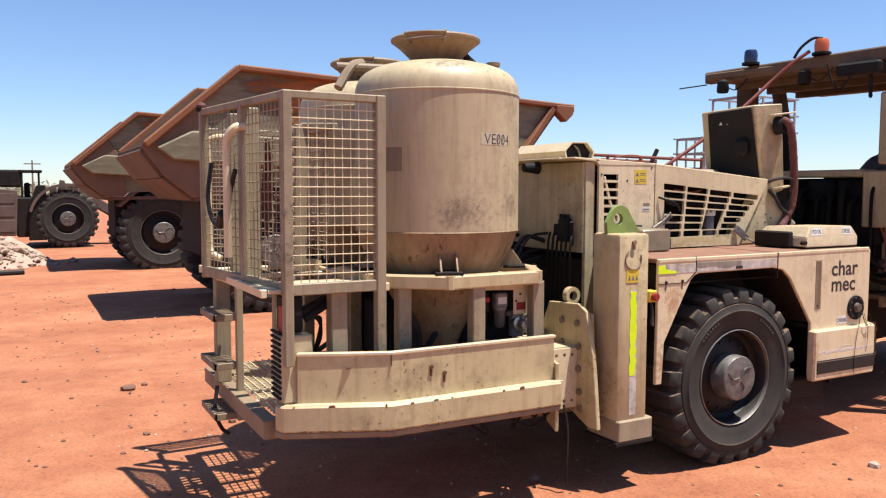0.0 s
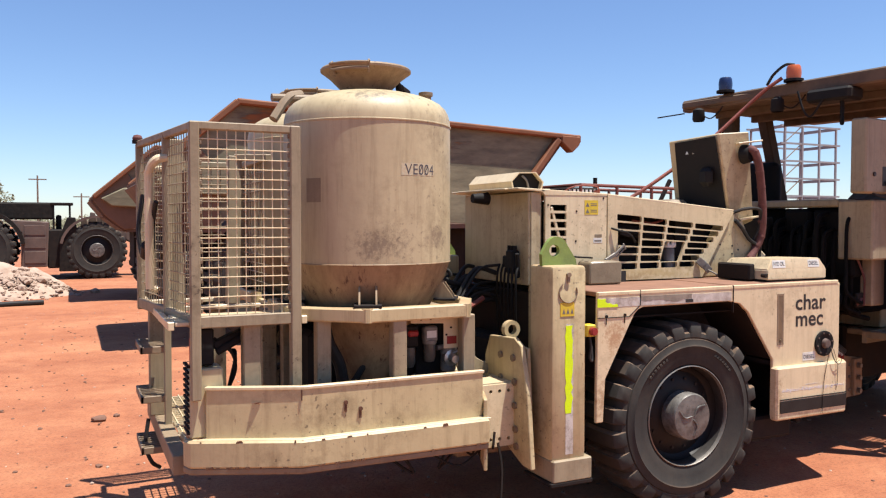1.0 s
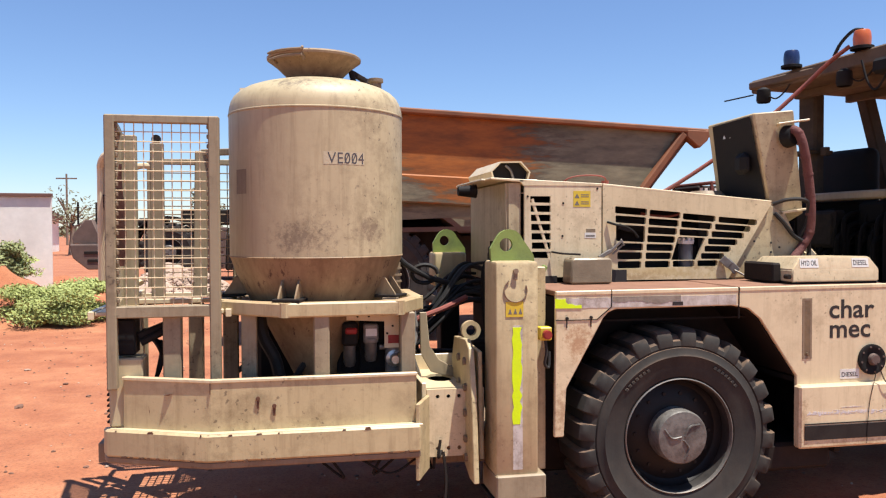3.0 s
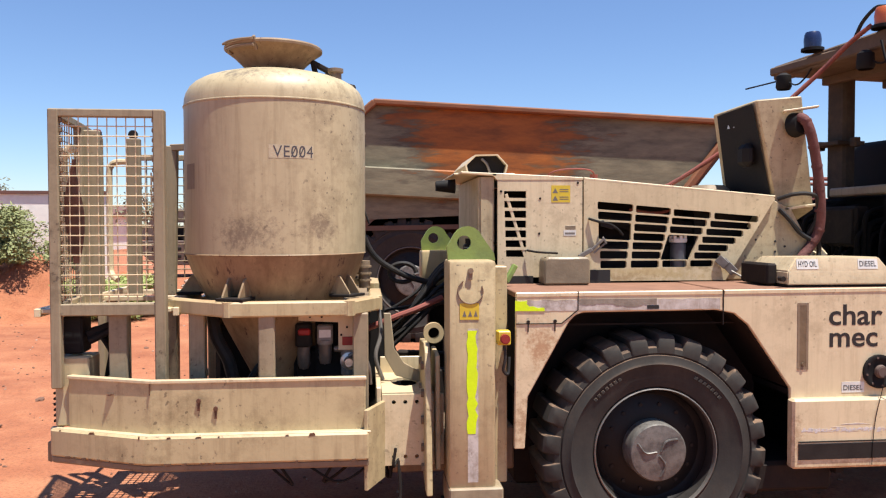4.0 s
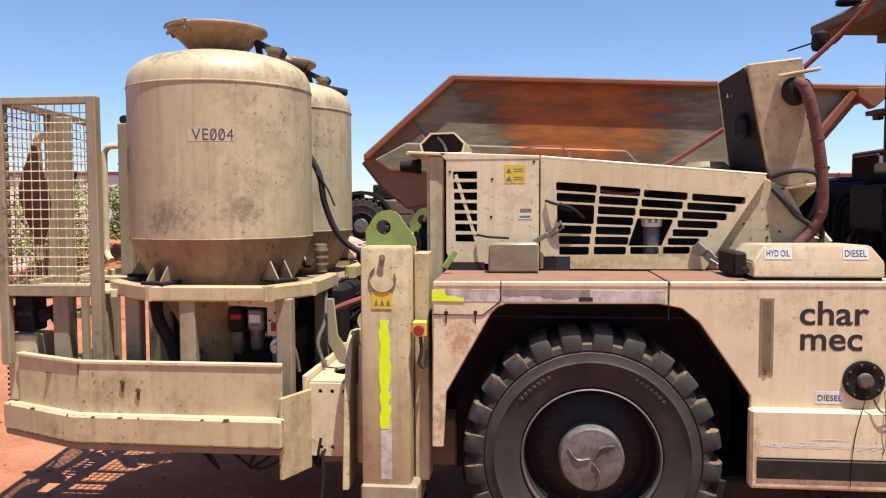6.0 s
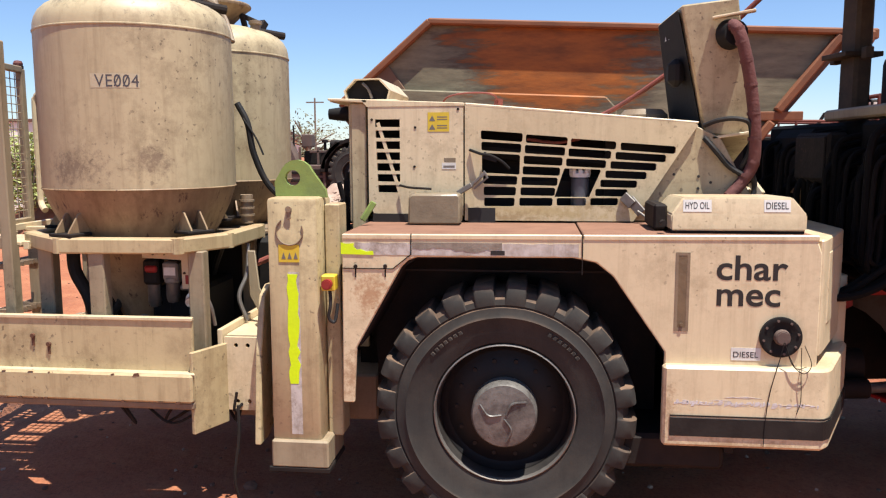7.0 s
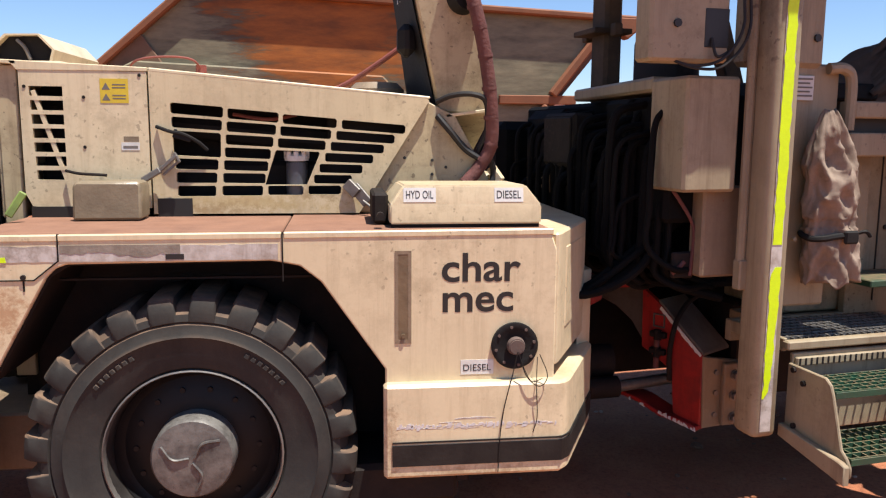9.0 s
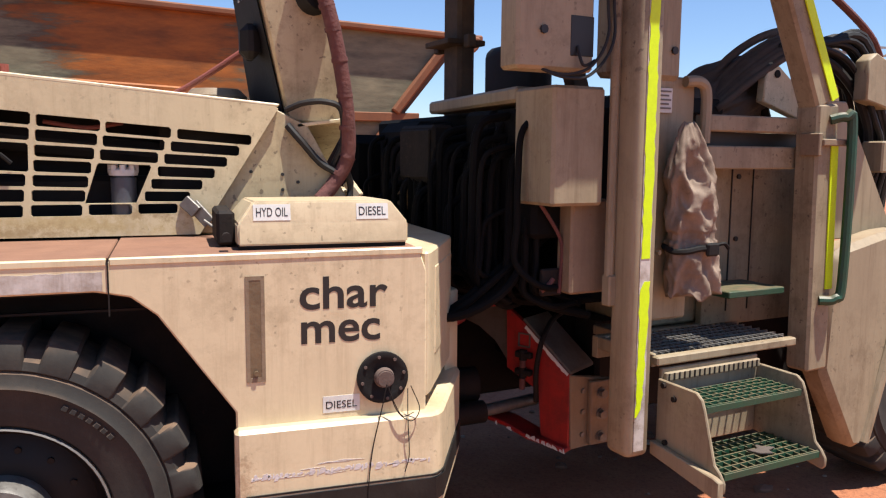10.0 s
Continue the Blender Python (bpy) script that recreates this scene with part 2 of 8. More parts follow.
LEAFG = mat("grey_leaf", (0.15, 0.145, 0.08), 0.7, dark=(0.09, 0.08, 0.045), amount=0.8, scale=3)
LEAFD = mat("olive_leaf", (0.21, 0.23, 0.085), 0.7, dark=(0.12, 0.13, 0.05), amount=0.8, scale=4)
BARK = mat("dry_bark", (0.20, 0.15, 0.11), 0.9, dark=(0.12, 0.09, 0.07), amount=0.8, scale=8)
GRAVEL = mat("pale_gravel", (0.42, 0.31, 0.24), 0.9, dark=(0.25, 0.15, 0.10), amount=0.8, scale=6, grain=40, spread=0.4)
STONE = mat("dark_stone", (0.17, 0.085, 0.055), 0.9, dark=(0.09, 0.05, 0.035), amount=0.7, scale=20)


def ground_material():
    m = bpy.data.materials.new("red_dirt")
    m.use_nodes = True
    nt = m.node_tree
    bsdf, link = nt.nodes["Principled BSDF"], nt.links.new
    geo = nt.nodes.new("ShaderNodeNewGeometry")

    def noise_at(scale, detail, rough=0.6, squash=None):
        n = nt.nodes.new("ShaderNodeTexNoise")
        n.inputs["Scale"].default_value, n.inputs["Detail"].default_value, n.inputs["Roughness"].default_value = scale, detail, rough
        src = geo.outputs["Position"]
        if squash:
            mp = nt.nodes.new("ShaderNodeMapping")
            mp.inputs["Rotation"].default_value, mp.inputs["Scale"].default_value = (0, 0, squash[0]), (1, squash[1], 1)
            link(src, mp.inputs["Vector"])
            src = mp.outputs[0]
        link(src, n.inputs["Vector"])
        return n.outputs[0]

    def ramp(src, stops):
        n = nt.nodes.new("ShaderNodeValToRGB")
        while len(n.color_ramp.elements) < len(stops):
            n.color_ramp.elements.new(0.5)
        for e, (p, c) in zip(n.color_ramp.elements, stops):
            e.position, e.color = p, (*c, 1)
        link(src, n.inputs[0])
        return n.outputs[0]

    def mixc(fac, a, b, blend="MIX"):
        n = nt.nodes.new("ShaderNodeMix")
        n.data_type, n.blend_type = "RGBA", blend
        if isinstance(fac, float):
            n.inputs[0].default_value = fac
        else:
            link(fac, n.inputs[0])
        link(a, n.inputs[6])
        link(b, n.inputs[7])
        return n.outputs[2]

    big = ramp(noise_at(0.35, 5, 0.6, (0.5, 2.2)), [(0.28, (0.20, 0.060, 0.026)), (0.5, (0.32, 0.115, 0.050)), (0.70, (0.44, 0.20, 0.098))])
    mid = ramp(noise_at(2.2, 8, 0.7), [(0.3, (0.21, 0.058, 0.025)), (0.52, (0.335, 0.124, 0.058)), (0.75, (0.45, 0.205, 0.10))])
    fine = ramp(noise_at(45, 5, 0.75), [(0.3, (0.55, 0.5, 0.48)), (0.5, (1, 1, 1)), (0.72, (1.15, 1.12, 1.1))])
    col = mixc(1.0, mixc(0.5, big, mid), fine, "MULTIPLY")
    link(col, bsdf.inputs["Base Color"])
    bsdf.inputs["Roughness"].default_value = 0.95
    b1 = nt.nodes.new("ShaderNodeBump")
    b1.inputs["Strength"].default_value, b1.inputs["Distance"].default_value = 0.5, 0.04
    link(noise_at(9, 8, 0.7), b1.inputs["Height"])
    b2 = nt.nodes.new("ShaderNodeBump")
    b2.inputs["Strength"].default_value, b2.inputs["Distance"].default_value = 0.5, 0.012
    link(noise_at(60, 5, 0.7), b2.inputs["Height"])
    link(b1.outputs[0], b2.inputs["Normal"])
    link(b2.outputs[0], bsdf.inputs["Normal"])
    return m


DIRT = ground_material()


# ---- mesh tools ----
class Shape:
    """Collects vertices and faces of one mesh."""

    def __init__(self, m=None):
        self.bm, self.m = bmesh.new(), m or Matrix()

    def _take(self, other):
        other.transform(self.m)
        tmp = bpy.data.meshes.new("tmp")
        other.to_mesh(tmp)
        other.free()
        self.bm.from_mesh(tmp)
        bpy.data.meshes.remove(tmp)
        return self

    def box(self, x0, x1, y0, y1, z0, z1, bevel=0.008, m=None, seg=1):
        b = bmesh.new()
        bmesh.ops.create_cube(b, size=1.0)
        bmesh.ops.transform(b, verts=b.verts, matrix=Matrix.Translation(((x0 + x1) / 2, (y0 + y1) / 2, (z0 + z1) / 2)) @ Matrix.Diagonal((abs(x1 - x0), abs(y1 - y0), abs(z1 - z0), 1)))
        if bevel:
            bmesh.ops.bevel(b, geom=b.edges[:], offset=bevel, segments=seg, affect="EDGES", profile=0.5, clamp_overlap=True)
        if m:
            b.transform(m)
        return self._take(b)

    def cyl(self, p0, p1, r, r1=None, seg=16, bevel=0.0):
        p0, p1 = Vector(p0), Vector(p1)
        d = p1 - p0
        b = bmesh.new()
        bmesh.ops.create_cone(b, cap_ends=True, segments=seg, radius1=r, radius2=r if r1 is None else r1, depth=d.length)
        if bevel:
            bmesh.ops.bevel(b, geom=[e for e in b.edges if any(len(f.verts) > 4 for f in e.link_faces)], offset=bevel, segments=2, affect="EDGES")
        b.transform(Matrix.Translation((p0 + p1) / 2) @ d.to_track_quat("Z", "Y").to_matrix().to_4x4())
        return self._take(b)

    def prism(self, outline, axis, a, b_, bevel=0.006, holes=()):
        """A plate: an outline in the plane across the axis, from a to b_ along it."""
        b = bmesh.new()

        def put(u, v, w):
            return {"x": (w, u, v), "y": (u, w, v), "z": (u, v, w)}[axis]
        if holes:
            loops = [outline, *holes]
            edges = []
            for lp in loops:
                vs = [b.verts.new(put(u, v, a)) for u, v in lp]
                edges += [b.edges.new((vs[i], vs[(i + 1) % len(vs)])) for i in range(len(vs))]
            bmesh.ops.triangle_fill(b, use_beauty=True, use_dissolve=False, edges=edges)
        else:
            b.faces.new([b.verts.new(put(u, v, a)) for u, v in outline])
        geom = bmesh.ops.extrude_face_region(b, geom=b.faces[:])
        shift = Vector(put(0, 0, b_ - a))
        bmesh.ops.translate(b, vec=shift, verts=[v for v in geom["geom"] if isinstance(v, bmesh.types.BMVert)])
        bmesh.ops.recalc_face_normals(b, faces=b.faces[:])
        if bevel and not holes:
            bmesh.ops.bevel(b, geom=b.edges[:], offset=bevel, segments=1, affect="EDGES", clamp_overlap=True)
        return self._take(b)

    def lathe(self, profile, centre, axis="z", seg=48):
        """Turns (radius, height) pairs round an axis."""
        b = bmesh.new()
        rings = []
        for r, h in profile:
            ring = []
            for i in range(seg):
                a = 2 * math.pi * i / seg
                c, s = r * math.cos(a), r * math.sin(a)
                ring.append(b.verts.new((c, s, h) if axis == "z" else (c, h, s)))
            rings.append(ring)
        for p, q in zip(rings, rings[1:]):
            for i in range(seg):
                b.faces.new((p[i], p[(i + 1) % seg], q[(i + 1) % seg], q[i]))
        for ring, (r, _) in ((rings[0], profile[0]), (rings[-1], profile[-1])):
            if r < 0.025:
                b.faces.new(ring)
        bmesh.ops.remove_doubles(b, verts=b.verts[:], dist=1e-5)
        bmesh.ops.recalc_face_normals(b, faces=b.faces[:])
        b.transform(Matrix.Translation(centre))
        return self._take(b)

    def tube(self, points, r, seg=8, smooth=True, steps=6):
        """A bent tube through the points."""
        pts = [Vector(p) for p in points]
        if smooth and len(pts) > 2:
            out = []
            ext = [2 * pts[0] - pts[1], *pts, 2 * pts[-1] - pts[-2]]
            for i in range(1, len(ext) - 2):
                p0, p1, p2, p3 = ext[i - 1:i + 3]
                for k in range(steps):
                    t = k / steps
                    out.append(0.5 * (2 * p1 + (p2 - p0) * t + (2 * p0 - 5 * p1 + 4 * p2 - p3) * t * t + (3 * p1 - p0 - 3 * p2 + p3) * t ** 3))
            pts = out + [pts[-1]]
        b = bmesh.new()
        rings, up = [], None
        for i, p in enumerate(pts):
            d = (pts[min(i + 1, len(pts) - 1)] - pts[max(i - 1, 0)]).normalized()
            if up is None:
                up = d.orthogonal().normalized()
            up = (up - d * up.dot(d)).normalized()
            side = d.cross(up)
            rings.append([b.verts.new(p + r * (math.cos(2 * math.pi * k / seg) * up + math.sin(2 * math.pi * k / seg) * side)) for k in range(seg)])
        for p, q in zip(rings, rings[1:]):
            for i in range(seg):
                b.faces.new((p[i], p[(i + 1) % seg], q[(i + 1) % seg], q[i]))
        b.faces.new(rings[0])
        b.faces.new(rings[-1])
        bmesh.ops.recalc_face_normals(b, faces=b.faces[:])
        return self._take(b)

    def beam(self, p0, p1, w, h, bevel=0.006, up=(0, 0, 1)):
        """A square bar from p0 to p1; h is its size along up."""
        p0, p1 = Vector(p0), Vector(p1)
        d = p1 - p0
        x = d.normalized()
        z = Vector(up)
        z = (z - x * z.dot(x)).normalized()
        y = z.cross(x)
        m = Matrix((x, y, z)).transposed().to_4x4()
        m.translation = (p0 + p1) / 2
        return self.box(-d.length / 2, d.length / 2, -w / 2, w / 2, -h / 2, h / 2, bevel, m)


ROOT = {}


def smooth_by_angle(me, deg=34):
    me.shade_smooth()
    me.set_sharp_from_angle(angle=radians(deg))


SPLIT = set("""cage_post tank_leg platform_leg inner_post hydraulic_hose pump_hose joint_hose hydraulic_wall wheel_nut hood_bolt bracket_bolt joint_bolt
panel_seam cage_mesh grab_rail upright cross_beam dangling_line white_strip rear_frame junction_box work_lamp skip_rim loader_cab label_print top_pipework
edge_trim loose_hose far_post box_fitting far_gear cover_strip lime_strip far_rail boom_hose boom_bracket grey_line cab_panel joint_plate bolted_end red_coupling square_fitting chipped_edge duct_port scraped_tape valve_block hose_band bumper_stain panel_hole step_bolt vent_slat platform_edge cover_hinge control_gear hood_latch
bumper_stain deck_gear lug_print tag_print loader_body truck_cab louvre side_vent grey_cable wheel_well mesh_clip cage_rail filler_cap boom_strap hose_bracket red_line frame_fitting yellow_fitting joint_cylinder line_bracket bay_panel""".split())


def pieces(bm):
    """Splits a bmesh into its separate pieces."""
    bm.verts.index_update()
    seen, out = set(), []
    for v in bm.verts:
        if v in seen:
            continue
        group, stack = [], [v]
        seen.add(v)
        while stack:
            w = stack.pop()
            group.append(w)
            for e in w.link_edges:
                o = e.other_vert(w)
                if o not in seen:
                    seen.add(o)
                    stack.append(o)
        out.append(group)
    made = []
    for group in out:
        b = bmesh.new()
        new_of = {v: b.verts.new(v.co) for v in group}
        for f in {f for v in group for f in v.link_faces}:
            b.faces.new([new_of[v] for v in f.verts])
        bmesh.ops.recalc_face_normals(b, faces=b.faces[:])
        made.append(b)
    bm.free()
    return made


def part(name, shape, material, parent, label=""):
    bm = shape.bm if isinstance(shape, Shape) else shape
    if name in SPLIT:
        obs = [link_part(name, b, material, parent, label) for b in pieces(bm)]
        return obs[0]
    return link_part(name, bm, material, parent, label)


def link_part(name, bm, material, parent, label):
    me = bpy.data.meshes.new(name)
    bm.to_mesh(me)
    bm.free()
    smooth_by_angle(me, 180 if material in (CLOTH, SACK) else 34)
    me.materials.append(material)
    ob = new(name, me)
    if parent is not None:
        ob.parent = parent
        ob.matrix_parent_inverse = ROOT.get(parent, Matrix())
    if label:
        tagged(ob, label)
    return ob


def thing(name, at, label, category, group="", kind=""):
    """An Empty at the base of a thing; its parts are given in the world's metres."""
    ob = new(name)
    ob.empty_display_size = 0.2
    ob.matrix_basis = Matrix.Translation(at)
    ROOT[ob] = Matrix.Translation(at).inverted()
    return tagged(ob, label, category, group, kind)


def letters(name, text, size, m, material, parent, width=None, label="", bold=0.0):
    """Flat raised lettering with the built-in font; m lays its plane."""
    cu = bpy.data.curves.new(name, "FONT")
    cu.body, cu.size, cu.extrude, cu.offset = text, size, 0.0004, bold
    cu.resolution_u = 4
    tmp = bpy.data.objects.new("tmp", cu)
    me = bpy.data.meshes.new_from_object(tmp)
    bpy.data.objects.remove(tmp)
    bm = bmesh.new()
    bm.from_mesh(me)
    xs = [v.co.x for v in bm.verts]
    k = width / (max(xs) - min(xs)) if width else 1.0
    bm.transform(Matrix.Diagonal((k, 1, 1, 1)) @ Matrix.Translation((-min(xs), 0, 0)))
    bm.transform(m)
    return part(name, bm, material, parent, label)


def facing(x, y, z, turn=0.0):
    """The plane of a sign that faces the near side (-y), lower left corner at x, y, z."""
    return Matrix.Translation((x, y, z)) @ Matrix.Rotation(radians(turn), 4, "Z") @ Matrix.Rotation(radians(90), 4, "X")


def arc(cx, cz, r, a0, a1, n):
    return [(cx + r * math.cos(radians(a0 + (a1 - a0) * i / n)), cz + r * math.sin(radians(a0 + (a1 - a0) * i / n))) for i in range(n + 1)]


def land(x, y):
    """Height of the ground: level under the machine, slightly uneven towards the haul trucks."""
    z = -0.03 + 0.04 * min(max((y - 8.0) / 14.0, 0.0), 1.0)
    z += 0.05 * noise.noise(Vector((x * 0.35, y * 0.35, 3.1))) * min(1.0, max(0.0, (y - 6.0) / 4.0) + max(0.0, (0.6 - x) / 2) * 0.6)
    z += 0.012 * noise.noise(Vector((x * 1.7, y * 1.7, 0.4)))
    return z


# ---- ground ----
def build_ground():
    def axis(lo, hi, near_lo, near_hi, step):
        vals = list(np.arange(near_lo, near_hi + 1e-6, step))
        d, v = step, near_hi
        while v < hi:
            d *= 1.35
            v += d
            vals.append(min(v, hi))
        d, v = step, near_lo
        while v > lo:
            d *= 1.35
            v -= d
            vals.insert(0, max(v, lo))
        return vals
    xs, ys = axis(-2500, 2500, -8, 14, 0.16), axis(-2500, 2500, -4, 30, 0.16)
    verts = [(x, y, land(x, y)) for y in ys for x in xs]
    n = len(xs)
    faces = [(j * n + i, j * n + i + 1, (j + 1) * n + i + 1, (j + 1) * n + i) for j in range(len(ys) - 1) for i in range(n - 1)]
    me = bpy.data.meshes.new("ground")
    me.from_pydata(verts, [], faces)
    me.shade_smooth()
    me.materials.append(DIRT)
    return tagged(new("ground", me), "dusty red dirt yard with tyre marks and scattered grit", "ground", kind="structure")


build_ground()


# ---- the charging vehicle ----
vehicle = thing("charging_vehicle", (4.0, 4.66, -0.03), "sand-coloured articulated underground charging vehicle with two tanks, on red dirt", "mining vehicle")


def tyre_shape(c, r, width, lugs, rim):
    """One moulded tyre with block lugs cut into its shoulders; the wheel turns about y, its outer face at c.y."""
    w = width
    d = 0.062 * r / 0.602
    half = [((rim, 0.05 * w), (rim, 0.05 * w)), ((rim + 0.012, 0.0), (rim + 0.012, 0.0)), ((rim + 0.22 * (r - rim), -0.014), (rim + 0.22 * (r - rim), -0.014)),
            ((rim + 0.42 * (r - rim), -0.018), (rim + 0.42 * (r - rim), -0.018)), ((rim + 0.46 * (r - rim), -0.026), (rim + 0.46 * (r - rim), -0.026)),
            ((rim + 0.50 * (r - rim), -0.018), (rim + 0.50 * (r - rim), -0.018)), ((r - 1.75 * d, -0.013), (r - 1.75 * d, -0.013)), ((r - 1.66 * d, -0.003), (r - 1.66 * d, -0.003)),
            ((r - 1.55 * d, -0.012), (r - 1.55 * d, -0.010)), ((r - 1.05 * d, -0.013), (r - 1.15 * d, -0.004)), ((r - 0.50 * d, -0.006), (r - 0.84 * d, 0.022)),
            ((r - 0.17 * d, 0.006), (r - 0.70 * d, 0.034)), ((r - 0.04 * d, 0.028), (r - 0.64 * d, 0.055)), ((r, 0.30 * w), (r - 0.60 * d, 0.30 * w)), ((r, 0.5 * w), (r - 0.60 * d, 0.5 * w))]
    prof = half + [((ra, w - ya), (rb, w - yb)) for (ra, ya), (rb, yb) in half[-2::-1]]
    steps = ((0.0, 0.0), (0.035, 0.80), (0.085, 1.0), (0.34, 1.0), (0.595, 1.0), (0.645, 0.80), (0.685, 0.0), (0.75, 0.0), (0.84, 0.0), (0.93, 0.0))
    rng = random.Random(lugs)
    b = bmesh.new()
    cols = []
    for i in range(lugs):
        worn = 1.0 - 0.10 * rng.random()
        for f, h in steps:
            a = -2 * math.pi * (i + f + (0.02 * rng.random() if h else 0.0)) / lugs
            col = []
            for k, ((ra, ya), (rb, yb)) in enumerate(prof):
                q = rb + (ra - rb) * h * (worn if k > 9 else 1.0)
                lean = 0.10 * max(0.0, 1 - abs(k - (len(prof) - 1) / 2) / 3) / lugs
                col.append(b.verts.new((q * math.cos(a + lean), yb + (ya - yb) * h, q * math.sin(a + lean))))
            cols.append(col)
    for p, q in zip(cols, cols[1:] + cols[:1]):
        for k in range(len(prof) - 1):
            b.faces.new((p[k], q[k], q[k + 1], p[k + 1]))
    bmesh.ops.recalc_face_normals(b, faces=b.faces[:])
    s = Shape(Matrix.Translation(c))
    return s._take(b)


def build_wheel(parent, c, r=0.602, width=0.36, rim=0.322, lugs=24, flip=False, detail=False):
    """wheel > tyre, rim, hub; c is the middle of the outer face."""
    k = -1 if flip else 1
    turn = Matrix.Translation(c) @ (Matrix.Rotation(math.pi, 4, "Z") if flip else Matrix())
    s = Shape(turn)
    w = width
    f = r / 0.602
    s.lathe([(rim * 0.935, 0.075), (rim * 0.90, 0.10), (rim * 0.84, 0.112), (rim * 0.78, 0.105), (rim * 0.62, 0.085), (rim * 0.5, 0.08), (0.01, 0.08)], (0, 0, 0), "y", 64)
    wheel = part("wheel", s, RIMB, parent, "black wheel disc scuffed with red dust")
    s = Shape(turn)
    s.lathe([(rim, 0.02), (rim * 0.985, 0.012), (rim * 0.972, 0.02), (rim * 0.955, 0.045), (rim * 0.935, 0.10)], (0, 0, 0), "y", 64)
    part("rim_barrel", s, BARREL, wheel, "scuffed dark steel rim barrel")
    s = Shape(turn)
    s.lathe([(rim + 0.004, 0.03), (rim + 0.002, -0.002), (rim * 0.990, -0.005), (rim * 0.978, 0.002), (rim * 0.97, 0.03)], (0, 0, 0), "y", 56)
    part("rim_flange", s, STEEL, wheel, "scuffed grey rim flange")
    t = tyre_shape((0, 0, 0), r, w, lugs, rim)
    t.bm.transform(turn)
    part("tyre", t, RUBBER, wheel, "worn grey rubber tyre with deep chevron lugs")
    h = Shape(turn)
    ribs = []
    h.lathe([(0.152 * f, 0.15), (0.150 * f, -0.022), (0.142 * f, -0.034), (0.10 * f, -0.039), (0.004, -0.041)], (0, 0, 0), "y", 40)
    for i in range(3):
        rib = Shape(turn).tube([(0.012 * math.cos(2.1 * i + 0.6), -0.041, 0.012 * math.sin(2.1 * i + 0.6)), (0.07 * f * math.cos(2.1 * i + 1.0), -0.042, 0.07 * f * math.sin(2.1 * i + 1.0)), (0.122 * f * math.cos(2.1 * i + 0.6), -0.036, 0.122 * f * math.sin(2.1 * i + 0.6))], 0.006 * f, 6)
        ribs.append(rib)
    cap = part("hub_cap", h, HUBG, wheel, "grey cast hub cap with three curved ribs")
    for rib in ribs:
        part("rib", rib, HUBG, cap)
    if detail:
        # raised, unreadable moulding on the side wall
        for a0 in (118, 40):
            for k in range(7):
                a = radians(a0 + 3.6 * k)
                q = Matrix.Rotation(-a, 4, "Y")
                part("moulding", Shape(turn @ q).box(0.414, 0.434, -0.0225, -0.012, -0.010, 0.010, 0.003), RUBBER, wheel)
    b = Shape(turn)
    for i in range(14):
        a = 2 * math.pi * i / 14
        p = (rim * 0.70 * math.cos(a), 0.11, rim * 0.70 * math.sin(a))
        b.cyl(p, (p[0], 0.088, p[2]), 0.011 * f, seg=6)
    part("wheel_nut", b, RIMB, wheel)
    return wheel


build_wheel(vehicle, (4.263, 3.61, 0.55), detail=True)
build_wheel(vehicle, (4.263, 5.71, 0.55), flip=True)

# side body with its wheel arch
outline = [(3.522, 0.59), (3.575, 0.59), (3.59, 0.85), (3.80, 1.225), (3.83, 1.255), (3.87, 1.27), (4.56, 1.275), (4.66, 1.255), (4.735, 1.195), (4.963, 0.865), (4.963, 0.48), (5.60, 0.48), (5.60, 1.30), (5.575, 1.372), (3.53, 1.366)]
b = Shape().prism(outline, "y", 3.58, 3.605, 0.005)
side = part("side_body", b, PALE, vehicle, "pale sand side panel with a wide wheel arch")
s = Shape()
s.prism([(3.53, 1.372), (4.597, 1.376), (4.597, 1.352), (3.53, 1.348)], "y", 3.577, 3.60, 0.004)
s.prism([(4.603, 1.376), (5.585, 1.382), (5.585, 1.358), (4.603, 1.352)], "y", 3.577, 3.60, 0.004)
part("edge_trim", s, PALE, side)
s = Shape()
s.box(3.53, 4.597, 3.60, 4.20, 1.345, 1.374, 0.004)
s.box(4.603, 5.58, 3.60, 4.30, 1.345, 1.378, 0.004)
part("deck", s, DECK, vehicle, "rust-brown checker deck over the wheel")
s = Shape()
s.prism([(3.53, 1.2185), (3.76, 1.2185), (3.8415, 1.284), (3.8425, 1.375), (3.8475, 1.375), (3.8465, 1.282), (3.762, 1.2145), (3.53, 1.2145)], "y", 3.5765, 3.59, 0)
s.box(4.5975, 4.6025, 3.5755, 3.59, 1.28, 1.376, 0)
s.box(4.598, 4.602, 3.5765, 3.59, 1.2, 1.28, 0)
for x, z in ((3.591, 1.226), (3.727, 1.228)):
    s.cyl((x, 3.572, z), (x, 3.59, z), 0.009, seg=8)
    s.box(x - 0.003, x + 0.003, 3.5775, 3.585, z - 0.05, z, 0)
part("panel_seam", s, DARK, side, "dark panel seams and rusty bolts")
# lining is near-black so the well's shade sits in its colour
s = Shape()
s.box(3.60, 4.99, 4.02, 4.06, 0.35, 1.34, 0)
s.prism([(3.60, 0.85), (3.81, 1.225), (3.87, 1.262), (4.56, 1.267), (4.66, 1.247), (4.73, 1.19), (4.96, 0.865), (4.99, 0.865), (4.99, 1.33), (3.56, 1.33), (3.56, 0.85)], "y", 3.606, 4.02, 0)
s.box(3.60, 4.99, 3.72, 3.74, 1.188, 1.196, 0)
# dark plates added where the inner box side lies in shadow
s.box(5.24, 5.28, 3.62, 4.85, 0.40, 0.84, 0)
